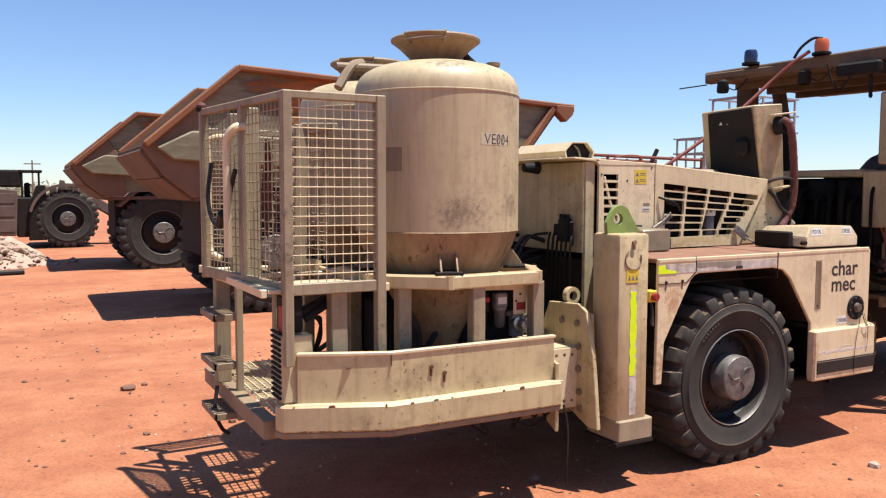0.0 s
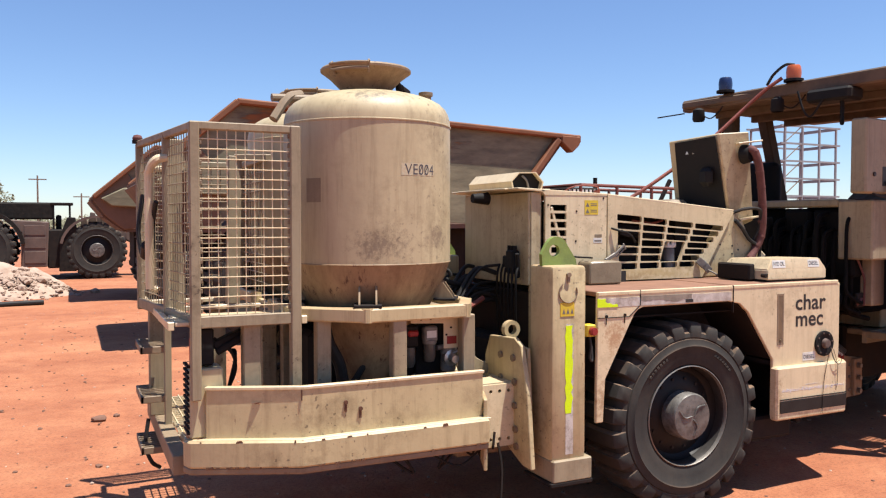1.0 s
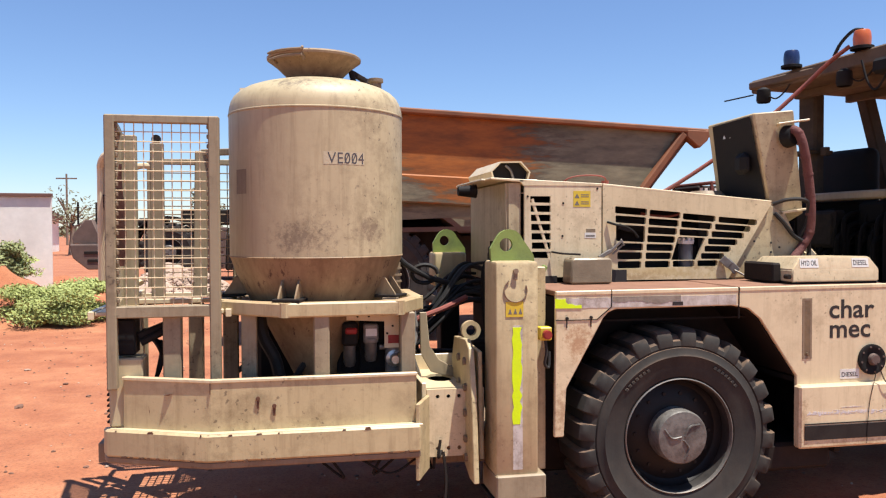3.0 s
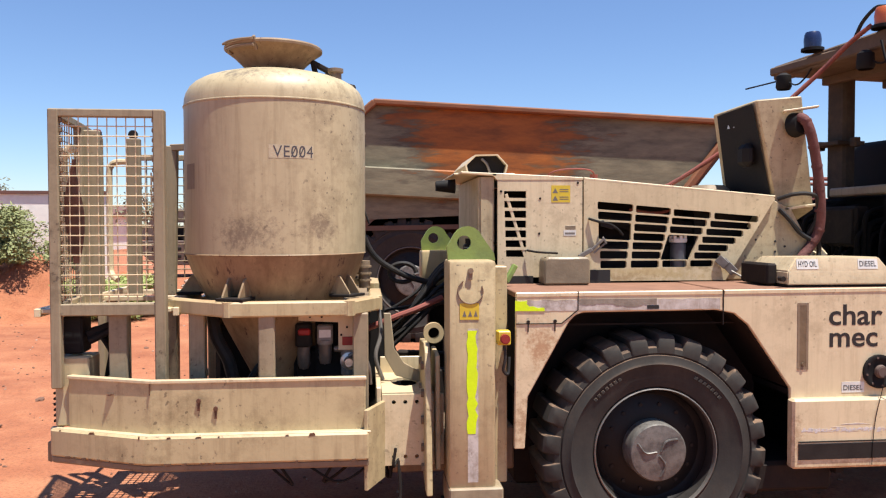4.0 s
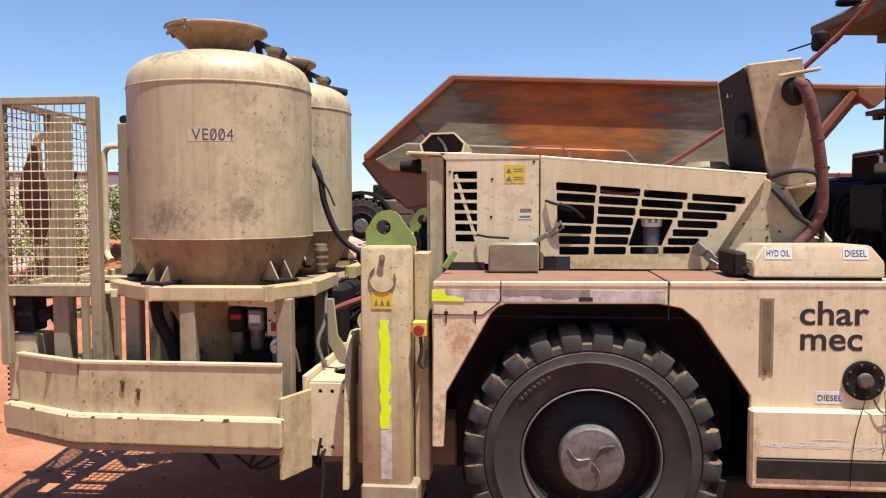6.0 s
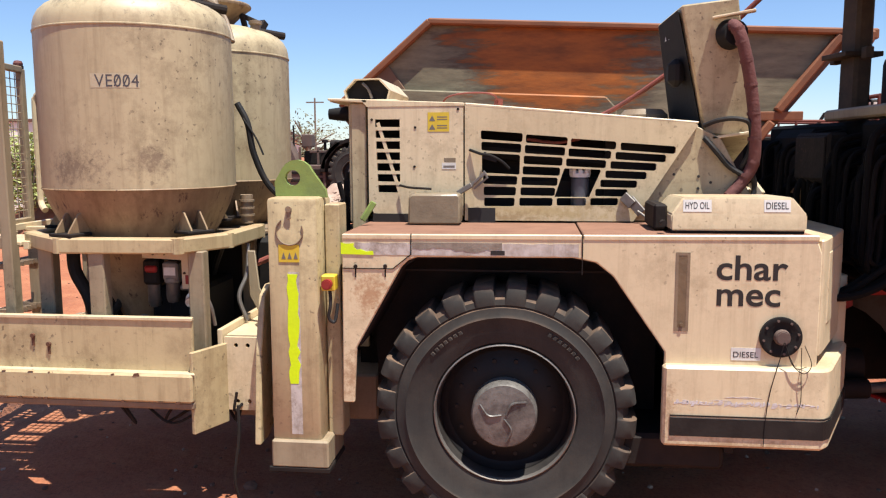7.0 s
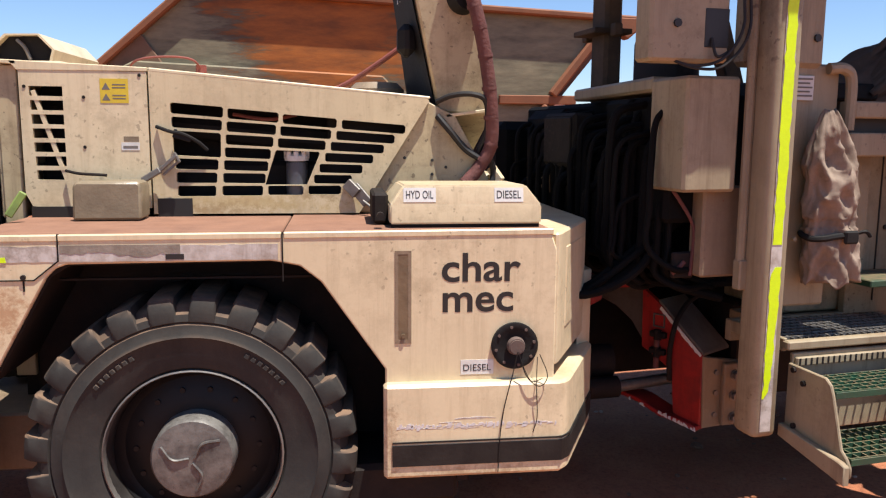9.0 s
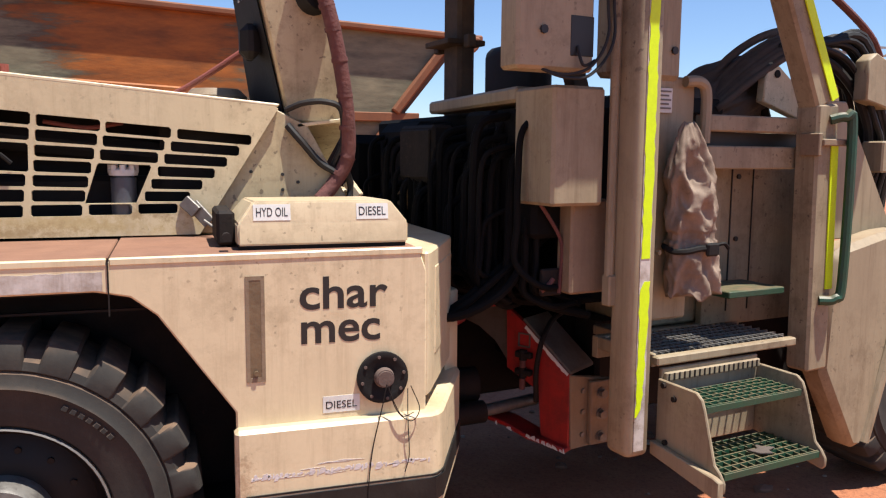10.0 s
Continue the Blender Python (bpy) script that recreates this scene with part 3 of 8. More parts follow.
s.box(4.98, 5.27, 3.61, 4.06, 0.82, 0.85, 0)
part("wheel_well", s, DARK, vehicle, "dusty inner wheel well, blackened for shade")
# chamfered front corner and the far side
s = Shape()
s.prism([(5.60, 3.58), (5.62, 3.60), (5.86, 4.07), (5.86, 4.9), (5.60, 5.3), (5.0, 5.3), (5.0, 3.61), (5.58, 3.606)], "z", 0.86, 1.365, 0.008)
part("tank_corner", s, PALE, vehicle, "angled end face of the fuel tank")
s = Shape()
s.prism([(5.82, 4.03), (5.90, 4.09), (5.90, 4.20), (5.84, 4.14)], "z", 0.80, 1.14, 0.006)
s.prism([(5.66, 3.70), (5.845, 4.06), (5.855, 4.055), (5.67, 3.69)], "z", 0.98, 1.30, 0.004)
part("corner_flange", s, PALE, vehicle)
box_out = [(4.955, 3.535), (5.622, 3.535), (5.66, 3.57), (5.90, 4.06), (5.90, 4.9), (5.30, 4.9), (5.30, 3.60), (4.955, 3.60)]
s = Shape().prism(box_out, "z", 0.455, 0.815, 0.012)
lower = part("lower_box", s, PALE, vehicle, "lower body box with scraped paint and black bands")
s = Shape()
s.prism([(4.985, 3.53), (5.624, 3.53), (5.664, 3.566), (5.90, 4.048), (5.90, 4.06), (5.66, 3.58), (5.62, 3.545), (4.985, 3.545)], "z", 0.505, 0.585, 0)
s.prism([(4.985, 3.53), (5.624, 3.53), (5.664, 3.566), (5.90, 4.048), (5.90, 4.06), (5.66, 3.58), (5.62, 3.545), (4.985, 3.545)], "z", 0.593, 0.599, 0)
part("black_band", s, STRIPE, lower, "worn black stripe")
rng = random.Random(4)
s = Shape()
x = 5.0
while x < 5.6:
    w = rng.uniform(0.006, 0.03)
    z = 0.655 + rng.uniform(-0.004, 0.004)
    h = rng.uniform(0.002, 0.013)
    s.prism([(x, z - h), (x + w * 0.6, z - h * rng.uniform(0.4, 1)), (x + w, z), (x + w * 0.7, z + h), (x + w * 0.2, z + h * 0.7)], "y", 3.5342, 3.54, 0)
    x += w * rng.uniform(0.6, 1.2)
for k in range(7):
    x = rng.uniform(5.0, 5.5)
    z = 0.66 + rng.uniform(-0.02, 0.03)
    s.prism([(x, z), (x + rng.uniform(0.05, 0.12), z + rng.uniform(-0.004, 0.004)), (x + 0.03, z + 0.003)], "y", 3.5342, 3.54, 0)
part("scraped_tape", s, mat("scraped_white", (0.60, 0.56, 0.54), 0.6, dark=(0.4, 0.34, 0.3), amount=0.7, scale=25), lower, "scraped white tape remains")
# sight glass, filler, lettering
s = Shape().prism([(4.998, 0.960), (5.058, 0.960), (5.058, 1.305), (4.998, 1.305)], "y", 3.5775, 3.585, 0, holes=[[(5.010, 0.975), (5.046, 0.975), (5.046, 1.292), (5.010, 1.292)]])
gauge = part("level_gauge", s, SHADEP, vehicle, "brown recessed level gauge")
s = Shape().box(5.004, 5.051, 3.5785, 3.59, 0.972, 1.294, 0)
s.cyl((5.028, 3.570, 0.99), (5.028, 3.58, 0.99), 0.008, seg=8)
part("sight_glass", s, GLASS, gauge, "brown fuel level glass")
s = Shape()
s.lathe([(0.088, 0.012), (0.088, -0.006), (0.081, -0.008), (0.066, -0.006), (0.048, 0.0), (0.005, 0.0)], (5.444, 3.572, 0.944), "y", 36)
cap = part("fuel_filler", s, BLACK, vehicle, "black round fuel filler recess")
s = Shape()
for i in range(8):
    a = 2 * math.pi * i / 8 + 0.2
    s.cyl((5.444 + 0.073 * math.cos(a), 3.561, 0.944 + 0.073 * math.sin(a)), (5.444 + 0.073 * math.cos(a), 3.57, 0.944 + 0.073 * math.sin(a)), 0.006, seg=6)
s.cyl((5.447, 3.542, 0.945), (5.447, 3.57, 0.945), 0.030, 0.036, seg=24, bevel=0.004)
part("filler_cap", s, FARM, cap, "round dusty filler cap")
s = Shape()
s.tube([(5.447, 3.53, 0.93), (5.43, 3.528, 0.85), (5.40, 3.529, 0.72), (5.385, 3.528, 0.60), (5.38, 3.528, 0.47)], 0.002, 5)
s.tube([(5.45, 3.53, 0.93), (5.48, 3.522, 0.84), (5.53, 3.52, 0.80), (5.56, 3.524, 0.84), (5.53, 3.528, 0.92)], 0.0018, 5)
s.tube([(5.53, 3.565, 0.90), (5.52, 3.526, 0.80), (5.525, 3.527, 0.68), (5.51, 3.527, 0.62)], 0.0018, 5)
s.tube([(5.45, 3.53, 0.93), (5.47, 3.522, 0.87), (5.50, 3.52, 0.82), (5.54, 3.52, 0.83)], 0.0016, 5)
part("cap_wire", s, DARK, cap, "thin loose wires hanging from the cap")
letters("lettering", "char", 0.150, facing(5.169, 3.5793, 1.19), INK_AND_GAP, vehicle, 0.294, "black lettering char", 0.0024)
letters("lettering", "mec", 0.150, facing(5.173, 3.5793, 1.077), INK_AND_GAP, vehicle, 0.264, "black lettering mec", 0.0024)


def plate(parent, x0, x1, z0, z1, y, text="", size=0.03, base=LABEL, ink=INK_AND_GAP, turn=0.0, name="label_plate", lean=0.0):
    m = Matrix.Translation((x0, y, z0)) @ Matrix.Rotation(radians(turn), 4, "Z") @ Matrix.Rotation(radians(lean), 4, "X")
    s = Shape(m).box(0, x1 - x0, -0.0012, 0.002, 0, z1 - z0, 0)
    p = part(name, s, base, parent)
    if text:
        letters("lettering", text, size, m @ facing((x1 - x0) * 0.08, -0.0018, (z1 - z0) * 0.25), ink, p, (x1 - x0) * 0.84)
    return p


plate(vehicle, 5.242, 5.366, 0.836, 0.892, 3.5797, "DIESEL", 0.036)
# tape along the top edge of the fender
rng = random.Random(9)
part("lime_patch", Shape().prism([(3.525, 1.281), (3.675, 1.279), (3.672, 1.297), (3.64, 1.294), (3.615, 1.304), (3.597, 1.302), (3.583, 1.316), (3.585, 1.330), (3.55, 1.328), (3.525, 1.333)], "y", 3.5765, 3.5785, 0), LIME, side, "torn lime reflective tape")
s = Shape()
lo, hi = [], []
for i in range(41):
    x = 3.588 + 0.996 * i / 40
    lo.append((x, 1.279 + rng.uniform(-0.001, 0.002)))
    worn = 0.018 * max(0, noise.noise(Vector((x * 7.0, 3.1, 0)))) + 0.010 * max(0, noise.noise(Vector((x * 23.0, 8.1, 0))))
    hi.append((x, 1.336 - worn))
s.prism(lo + hi[::-1], "y", 3.5785, 3.581, 0)
part("white_strip", s, WHITE, side, "dirty white reflective strip")
lo, hi = [], []
for i in range(31):
    x = 3.85 + 0.40 * i / 30
    hi.append((x, 1.337))
    lo.append((x, 1.300 + 0.024 * noise.noise(Vector((x * 16.0, 5.3, 0))) + 0.008 * noise.noise(Vector((x * 60.0, 1.3, 0)))))
part("worn_patch", Shape().prism(lo + hi[::-1], "y", 3.5775, 3.5790, 0), mat("bared_grey_steel", (0.26, 0.22, 0.175), 0.6, dark=(0.15, 0.12, 0.09), amount=0.8, scale=20, grime=0.8), side, "grey patch where the tape has torn away")
plate(side, 4.20, 4.262, 1.284, 1.303, 3.5782, base=INK_AND_GAP, name="tag")

# hood
slots = []
rows = 7
for i in range(rows):
    z1 = 1.902 - i * 0.056
    x0, x1 = 3.572 + 0.002 * i, 3.70
    slots.append([(x0, z1 - 0.038), (x1, z1 - 0.040), (x1, z1), (x0, z1)])
s = Shape().prism([(3.535, 1.47), (3.56, 1.42), (3.65, 1.41), (4.027, 1.41), (4.027, 1.963), (3.535, 1.966)], "y", 4.165, 4.185, 0, holes=slots)
hood = part("rear_hood_panel", s, PALE, vehicle, "sand hood panel with louvre slots")
s = Shape()
s.beam((3.585, 4.174, 1.885), (3.703, 4.174, 1.505), 0.014, 0.017, 0.001, up=(1, 0, 0))
part("vent_bar", s, PALE, hood)
slots = []
COLS = [((4.120, 4.320), (4.138, 4.282)), ((4.348, 4.545), (4.318, 4.474)), ((4.573, 4.785), (4.506, 4.642)), ((4.818, 5.075), (4.674, 4.800))]
for c, ((ta, tb), (ba, bb)) in enumerate(COLS):
    for r in range(7):
        if (c, r) in ((0, 3), (2, 4), (2, 5)):
            continue
        f = r / 6
        z0 = 1.843 - 0.0215 * c
        z1 = z0 + (1.502 - z0) * f
        h = 0.044 - 0.0022 * c
        x0, x1 = ta - 0.004 + (ba - ta) * f, tb + 0.008 + (bb - tb) * f
        d = -0.018 * (x1 - x0) / 0.25 * (1 - f)
        if (c, r) == (0, 2):
            h += 0.057
        if (c, r) == (2, 3):
            h += 0.106
            slots.append([(x0 - 0.045, z1 - h), (x1 - 0.058, z1 - h), (x1 - 0.002, z1 - 0.008 + d), (x1 - 0.007, z1 + d), (x0 + 0.006, z1), (x0, z1 - 0.006)])
            continue
        slots.append([(x0 + 0.006, z1 - h), (x1 - 0.010, z1 - h + d), (x1 - 0.002, z1 - h + 0.006 + d), (x1, z1 - 0.008 + d), (x1 - 0.007, z1 + d), (x0 + 0.006, z1), (x0, z1 - 0.006), (x0, z1 - h + 0.006)])
s = Shape().prism([(4.035, 1.385), (4.885, 1.385), (5.185, 1.862), (5.17, 1.872), (4.035, 1.970)], "y", 4.163, 4.183, 0, holes=slots)
fhood = part("front_hood_panel", s, HOODP, vehicle, "sand hood panel with a slotted grille")
s = Shape()
s.prism([(3.50, 1.998), (3.53, 1.963), (4.03, 1.965), (4.03, 1.982), (3.50, 2.004)], "y", 4.1625, 5.15, 0.004)
s.prism([(4.035, 1.982), (4.035, 1.965), (5.185, 1.868), (5.19, 1.880)], "y", 4.1625, 5.15, 0.004)
s.prism([(3.325, 2.012), (3.325, 2.0), (3.53, 1.985), (3.53, 2.003)], "y", 4.1625, 5.15, 0.003)
part("hood_top", s, PALE, vehicle, "thin sand hood cover with a lip")
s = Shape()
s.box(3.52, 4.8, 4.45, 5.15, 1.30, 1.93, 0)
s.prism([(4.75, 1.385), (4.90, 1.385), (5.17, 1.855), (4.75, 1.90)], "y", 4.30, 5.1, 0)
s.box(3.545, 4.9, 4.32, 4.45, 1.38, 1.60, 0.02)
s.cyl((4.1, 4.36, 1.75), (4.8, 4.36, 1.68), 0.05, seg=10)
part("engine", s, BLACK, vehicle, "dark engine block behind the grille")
s = Shape()
s.cyl((4.62, 4.225, 1.45), (4.62, 4.225, 1.605), 0.045, seg=20, bevel=0.008)
can = part("filter_canister", s, mat("blue_grey_can", (0.07, 0.075, 0.09), 0.35, dark=(0.03, 0.03, 0.035), amount=0.6, scale=10), vehicle, "blue-grey filter canister with a white cap")
s = Shape()
s.lathe([(0.05, 0), (0.053, 0.02), (0.034, 0.03), (0.03, 0.0)], (4.62, 4.225, 1.605), "z", 16)
for i in range(8):
    s.cyl((4.62 + 0.043 * math.cos(i * 0.785), 4.225 + 0.043 * math.sin(i * 0.785), 1.615), (4.62 + 0.043 * math.cos(i * 0.785), 4.225 + 0.043 * math.sin(i * 0.785), 1.645), 0.011, seg=8)
part("white_cap", s, LABEL, can)
s = Shape()
s.tube([(4.35, 4.30, 1.80), (4.5, 4.27, 1.78), (4.62, 4.29, 1.80)], 0.008)
part("red_cable", s, REDHOSE, vehicle)
# rear of the engine bay
s = Shape()
s.box(3.425, 3.50, 4.20, 5.12, 1.37, 1.985, 0.006)
s.box(3.44, 3.52, 4.19, 4.22, 0.7, 1.985, 0.004)
part("bay_panel", s, TANKP, vehicle, "dusty sand engine bay rear panel")
s = Shape()
s.prism([(5.18, 1.86), (5.30, 1.80), (5.52, 1.40), (4.885, 1.385)], "y", 4.19, 4.215, 0.004)
s.box(4.90, 5.50, 4.215, 5.1, 1.37, 1.55, 0.01)
gus = part("cab_gusset", s, TANKP, vehicle, "stained triangular panel under the intake")
s = Shape()
for x, z in ((5.08, 1.62), (5.20, 1.61), (5.26, 1.58), (5.20, 1.55)):
    s.cyl((x, 4.186, z), (x, 4.192, z), 0.007, seg=8)
part("panel_hole", s, INK_AND_GAP, gus)
s = Shape()
for x, z in ((3.78, 1.86), (3.775, 1.66), (4.0, 1.95), (3.555, 1.9)):
    s.cyl((x, 4.1625, z), (x, 4.167, z), 0.007, seg=8)
part("hood_bolt", s, DARK, hood)
p = plate(hood, 3.845, 3.955, 1.838, 1.935, 4.1645, base=YELLOW, name="warning_label")
s = Shape()
for i in range(2):
    z = 1.848 + 0.043 * i
    s.prism([(3.852, z), (3.884, z), (3.868, z + 0.028)], "y", 4.1628, 4.164, 0)
    for k in range(2):
        s.box(3.893, 3.945, 4.1628, 4.164, z + 0.006 + 0.012 * k, z + 0.011 + 0.012 * k, 0)
part("label_print", s, GREYINK, p)
p = plate(hood, 3.918, 3.99, 1.648, 1.68, 4.1645)
part("label_print", Shape().box(3.925, 3.983, 4.1628, 4.164, 1.655, 1.666, 0), GREYINK, p)
part("tag", Shape().box(3.928, 3.988, 4.1635, 4.166, 1.683, 1.705, 0.001), RESERV, hood)
# latches, reservoir, lines on the hood side
s = Shape()
s.tube([(4.06, 4.155, 1.745), (4.12, 4.13, 1.725), (4.17, 4.125, 1.715), (4.225, 4.135, 1.685), (4.262, 4.15, 1.650)], 0.0075, 7)
s.beam((4.13, 4.13, 1.712), (4.20, 4.13, 1.692), 0.012, 0.022, 0.003)
s.beam((4.135, 4.14, 1.70), (4.14, 4.14, 1.735), 0.012, 0.014, 0.003)
part("hood_latch", s, BLACK, fhood, "black rubber hood latch")
s = Shape()
s.beam((4.00, 4.14, 1.525), (4.075, 4.13, 1.570), 0.022, 0.026, 0.004)
s.beam((4.07, 4.13, 1.565), (4.145, 4.12, 1.632), 0.014, 0.016, 0.003)
s.beam((4.085, 4.13, 1.548), (4.15, 4.125, 1.605), 0.008, 0.010, 0.002)
s.lathe([(0.020, 0), (0.020, 0.012), (0.010, 0.012), (0.010, 0)], (3.995, 4.13, 1.505), "y", 14)
s.beam((4.135, 4.12, 1.640), (4.155, 4.12, 1.600), 0.012, 0.010, 0.002)
part("hood_latch", s, STEEL, fhood, "bent metal hood latch")
s = Shape()
s.beam((4.86, 4.15, 1.50), (4.92, 4.12, 1.43), 0.012, 0.05, 0.003)
s.beam((4.83, 4.15, 1.515), (4.875, 4.13, 1.47), 0.02, 0.05, 0.003)
s.tube([(4.90, 4.12, 1.44), (4.94, 4.08, 1.41), (4.96, 4.06, 1.385)], 0.006)
part("hood_latch", s, STEEL, fhood)
s = Shape()
s.prism([(3.765, 1.378), (4.025, 1.378), (4.028, 1.515), (4.015, 1.530), (3.785, 1.530), (3.77, 1.515)], "y", 3.99, 4.14, 0.01)
res = part("coolant_reservoir", s, RESERV, vehicle, "cloudy plastic coolant reservoir")
s = Shape()
s.box(3.78, 3.83, 4.03, 4.08, 1.513, 1.528, 0.006)
s.cyl((3.90, 4.05, 1.51), (3.90, 4.05, 1.528), 0.025)
s.tube([(3.70, 4.15, 1.565), (3.76, 4.12, 1.555), (3.85, 4.11, 1.55), (3.87, 4.11, 1.548)], 0.006)
part("reservoir_cap", s, DARK, res)
# flat black sheet painted in for the shade of an opening
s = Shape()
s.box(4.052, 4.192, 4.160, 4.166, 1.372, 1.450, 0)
part("hood_opening", s, INK_AND_GAP, fhood)
# black sheet stands for the shade under the panel edge
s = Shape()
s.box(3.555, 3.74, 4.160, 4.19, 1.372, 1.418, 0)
part("bay_gap", s, INK_AND_GAP, hood)
part("lever", Shape().beam((3.545, 3.95, 1.40), (3.60, 3.97, 1.49), 0.025, 0.03, 0.004), GREENP, vehicle, "green lever")
# cap cover box on the deck
s = Shape()
s.bm.free()
bm = bmesh.new()
lo = [bm.verts.new(p) for p in ((4.985, 3.655, 1.392), (5.555, 3.655, 1.392), (5.555, 4.08, 1.392), (4.985, 4.08, 1.392))]
mid = [bm.verts.new(p) for p in ((4.985, 3.655, 1.462), (5.555, 3.655, 1.462), (5.555, 4.08, 1.462), (4.985, 4.08, 1.462))]
hi = [bm.verts.new(p) for p in ((5.035, 3.667, 1.537), (5.495, 3.667, 1.537), (5.495, 4.04, 1.530), (5.035, 4.04, 1.530))]
for p, q in ((lo, mid), (mid, hi)):
    for i in range(4):
        bm.faces.new((p[i], p[(i + 1) % 4], q[(i + 1) % 4], q[i]))
bm.faces.new(hi)
bm.faces.new(lo)
bmesh.ops.recalc_face_normals(bm, faces=bm.faces[:])
bmesh.ops.bevel(bm, geom=bm.edges[:], offset=0.006, segments=2, affect="EDGES")
s = bm
cover = part("filler_cover", s, PALE, vehicle, "sand box cover over the fillers")
s = Shape()
s.box(4.925, 4.985, 3.76, 4.06, 1.385, 1.50, 0.01)
s.cyl((4.95, 3.63, 1.425), (4.95, 3.67, 1.425), 0.014, seg=10)
s.box(4.99, 5.55, 3.67, 4.0, 1.376, 1.394, 0)
part("cover_hinge", s, DARK, cover)
for x0, x1, txt in ((5.035, 5.155, "HYD OIL"), (5.375, 5.485, "DIESEL")):
    plate(cover, x0, x1, 1.474, 1.527, 3.6562, txt, 0.042, lean=-9.1)

# hooded intake box on the hood
hexa = [(3.385, 2.003), (3.37, 2.06), (3.43, 2.122), (3.565, 2.125), (3.625, 2.06), (3.61, 2.003)]
mouth = [(3.393, 2.010), (3.380, 2.06), (3.436, 2.115), (3.560, 2.118), (3.615, 2.06), (3.601, 2.010)]
s = Shape().prism(hexa, "y", 4.33, 4.95, 0, holes=[mouth])
s.prism([(4.30, 2.0), (5.0, 2.0), (5.0, 2.012), (4.30, 2.012)], "x", 3.30, 3.66, 0.003)
exb = part("intake_box", s, PALE, vehicle, "sand hooded intake box with a dark mouth")
# black plug stands for the shade inside the hollow box
s = Shape().prism(mouth, "y", 4.37, 4.94, 0)
part("intake_mouth", s, BLACK, exb)
s = Shape().tube([(3.47, 4.355, 2.10), (3.50, 4.35, 2.07), (3.52, 4.355, 2.02)], 0.008, 8)
part("intake_stay", s, STEEL, exb)
part("rear_light", Shape().cyl((3.22, 4.6, 1.95), (3.34, 4.6, 1.95), 0.03, 0.045, seg=12), BLACK, vehicle)
s = Shape()
s.tube([(3.87, 4.5, 1.98), (3.92, 4.45, 2.03), (4.03, 4.45, 2.05), (4.16, 4.45, 2.04), (4.20, 4.5, 1.98)], 0.005)
s.cyl((4.19, 4.5, 1.95), (4.19, 4.5, 2.02), 0.024, seg=10)
part("hood_rail", s, REDHOSE, vehicle)

# tall leaning intake duct
s = Shape()
v = [(5.10, 4.24, 2.45), (5.36, 4.19, 2.47), (5.47, 4.24, 1.80), (5.235, 4.25, 1.82), (5.06, 4.74, 2.43), (5.33, 4.74, 2.44), (5.46, 4.72, 1.62), (5.16, 4.74, 1.75)]
bm = bmesh.new()
vs = [bm.verts.new(p) for p in v]
for f in ((0, 1, 2, 3), (5, 4, 7, 6), (4, 5, 1, 0), (3, 2, 6, 7), (1, 5, 6, 2), (4, 0, 3, 7)):
    bm.faces.new([vs[i] for i in f])
bmesh.ops.recalc_face_normals(bm, faces=bm.faces[:])
bmesh.ops.bevel(bm, geom=bm.edges[:], offset=0.008, segments=1, affect="EDGES")
duct = part("intake_duct", bm, TANKP, vehicle, "tall leaning sand duct with a black rear screen")
s = Shape()
bm = bmesh.new()
vs = [bm.verts.new(p) for p in ((5.086, 4.258, 2.43), (5.052, 4.66, 2.41), (5.145, 4.68, 1.80), (5.218, 4.262, 1.84), (5.10, 4.30, 2.42), (5.08, 4.66, 2.41), (5.17, 4.68, 1.80), (5.23, 4.30, 1.86))]
for f in ((0, 1, 2, 3), (4, 5, 6, 7), (0, 1, 5, 4), (1, 2, 6, 5), (2, 3, 7, 6), (3, 0, 4, 7)):
    bm.faces.new([vs[i] for i in f])
bmesh.ops.recalc_face_normals(bm, faces=bm.faces[:])
part("rear_screen", bm, BLACK, duct, "black screen panel with faint marks")
s = Shape()
for i in range(3):
    s.prism([(4.56 - 0.05 * i, 2.315), (4.53 - 0.05 * i, 2.315), (4.545 - 0.05 * i, 2.345)], "x", 5.074 + 0.008 * i, 5.09, 0)
part("screen_mark", s, LABEL, duct)
s = Shape()
s.beam((5.24, 4.19, 2.375), (5.43, 4.14, 2.40), 0.05, 0.012, 0.003)
part("duct_lip", s, PALE, duct)
s = Shape()
s.cyl((5.33, 4.215, 2.30), (5.345, 4.15, 2.30), 0.075, 0.06, seg=20)
s.box(5.06, 5.14, 4.30, 4.42, 2.06, 2.20, 0.03)
part("duct_port", s, BLACK, duct)
s = Shape()
path = [(5.325, 4.16, 2.34), (5.345, 4.12, 2.31), (5.375, 4.11, 2.22), (5.415, 4.12, 2.05), (5.445, 4.13, 1.85), (5.45, 4.15, 1.68), (5.40, 4.16, 1.58), (5.34, 4.15, 1.51)]
s.tube(path, 0.029, 12)
sleeve = part("sleeved_hose", s, MAROON, vehicle, "dusty maroon sleeved hose")
s = Shape()
for i in range(9):
    t = (i + 0.5) / 9 * 6
    k = int(t)
    p = Vector(path[k]).lerp(Vector(path[k + 1]), t - k)
    d = (Vector(path[k + 1]) - Vector(path[k])).normalized()
    s.cyl(p - d * 0.008, p + d * 0.008, 0.032, seg=12)
part("hose_band", s, MAROON, sleeve)
s = Shape()
s.tube([(5.22, 4.2, 1.86), (5.28, 4.15, 1.885), (5.36, 4.12, 1.89), (5.42, 4.12, 1.86), (5.43, 4.15, 1.74), (5.40, 4.18, 1.65)], 0.012)
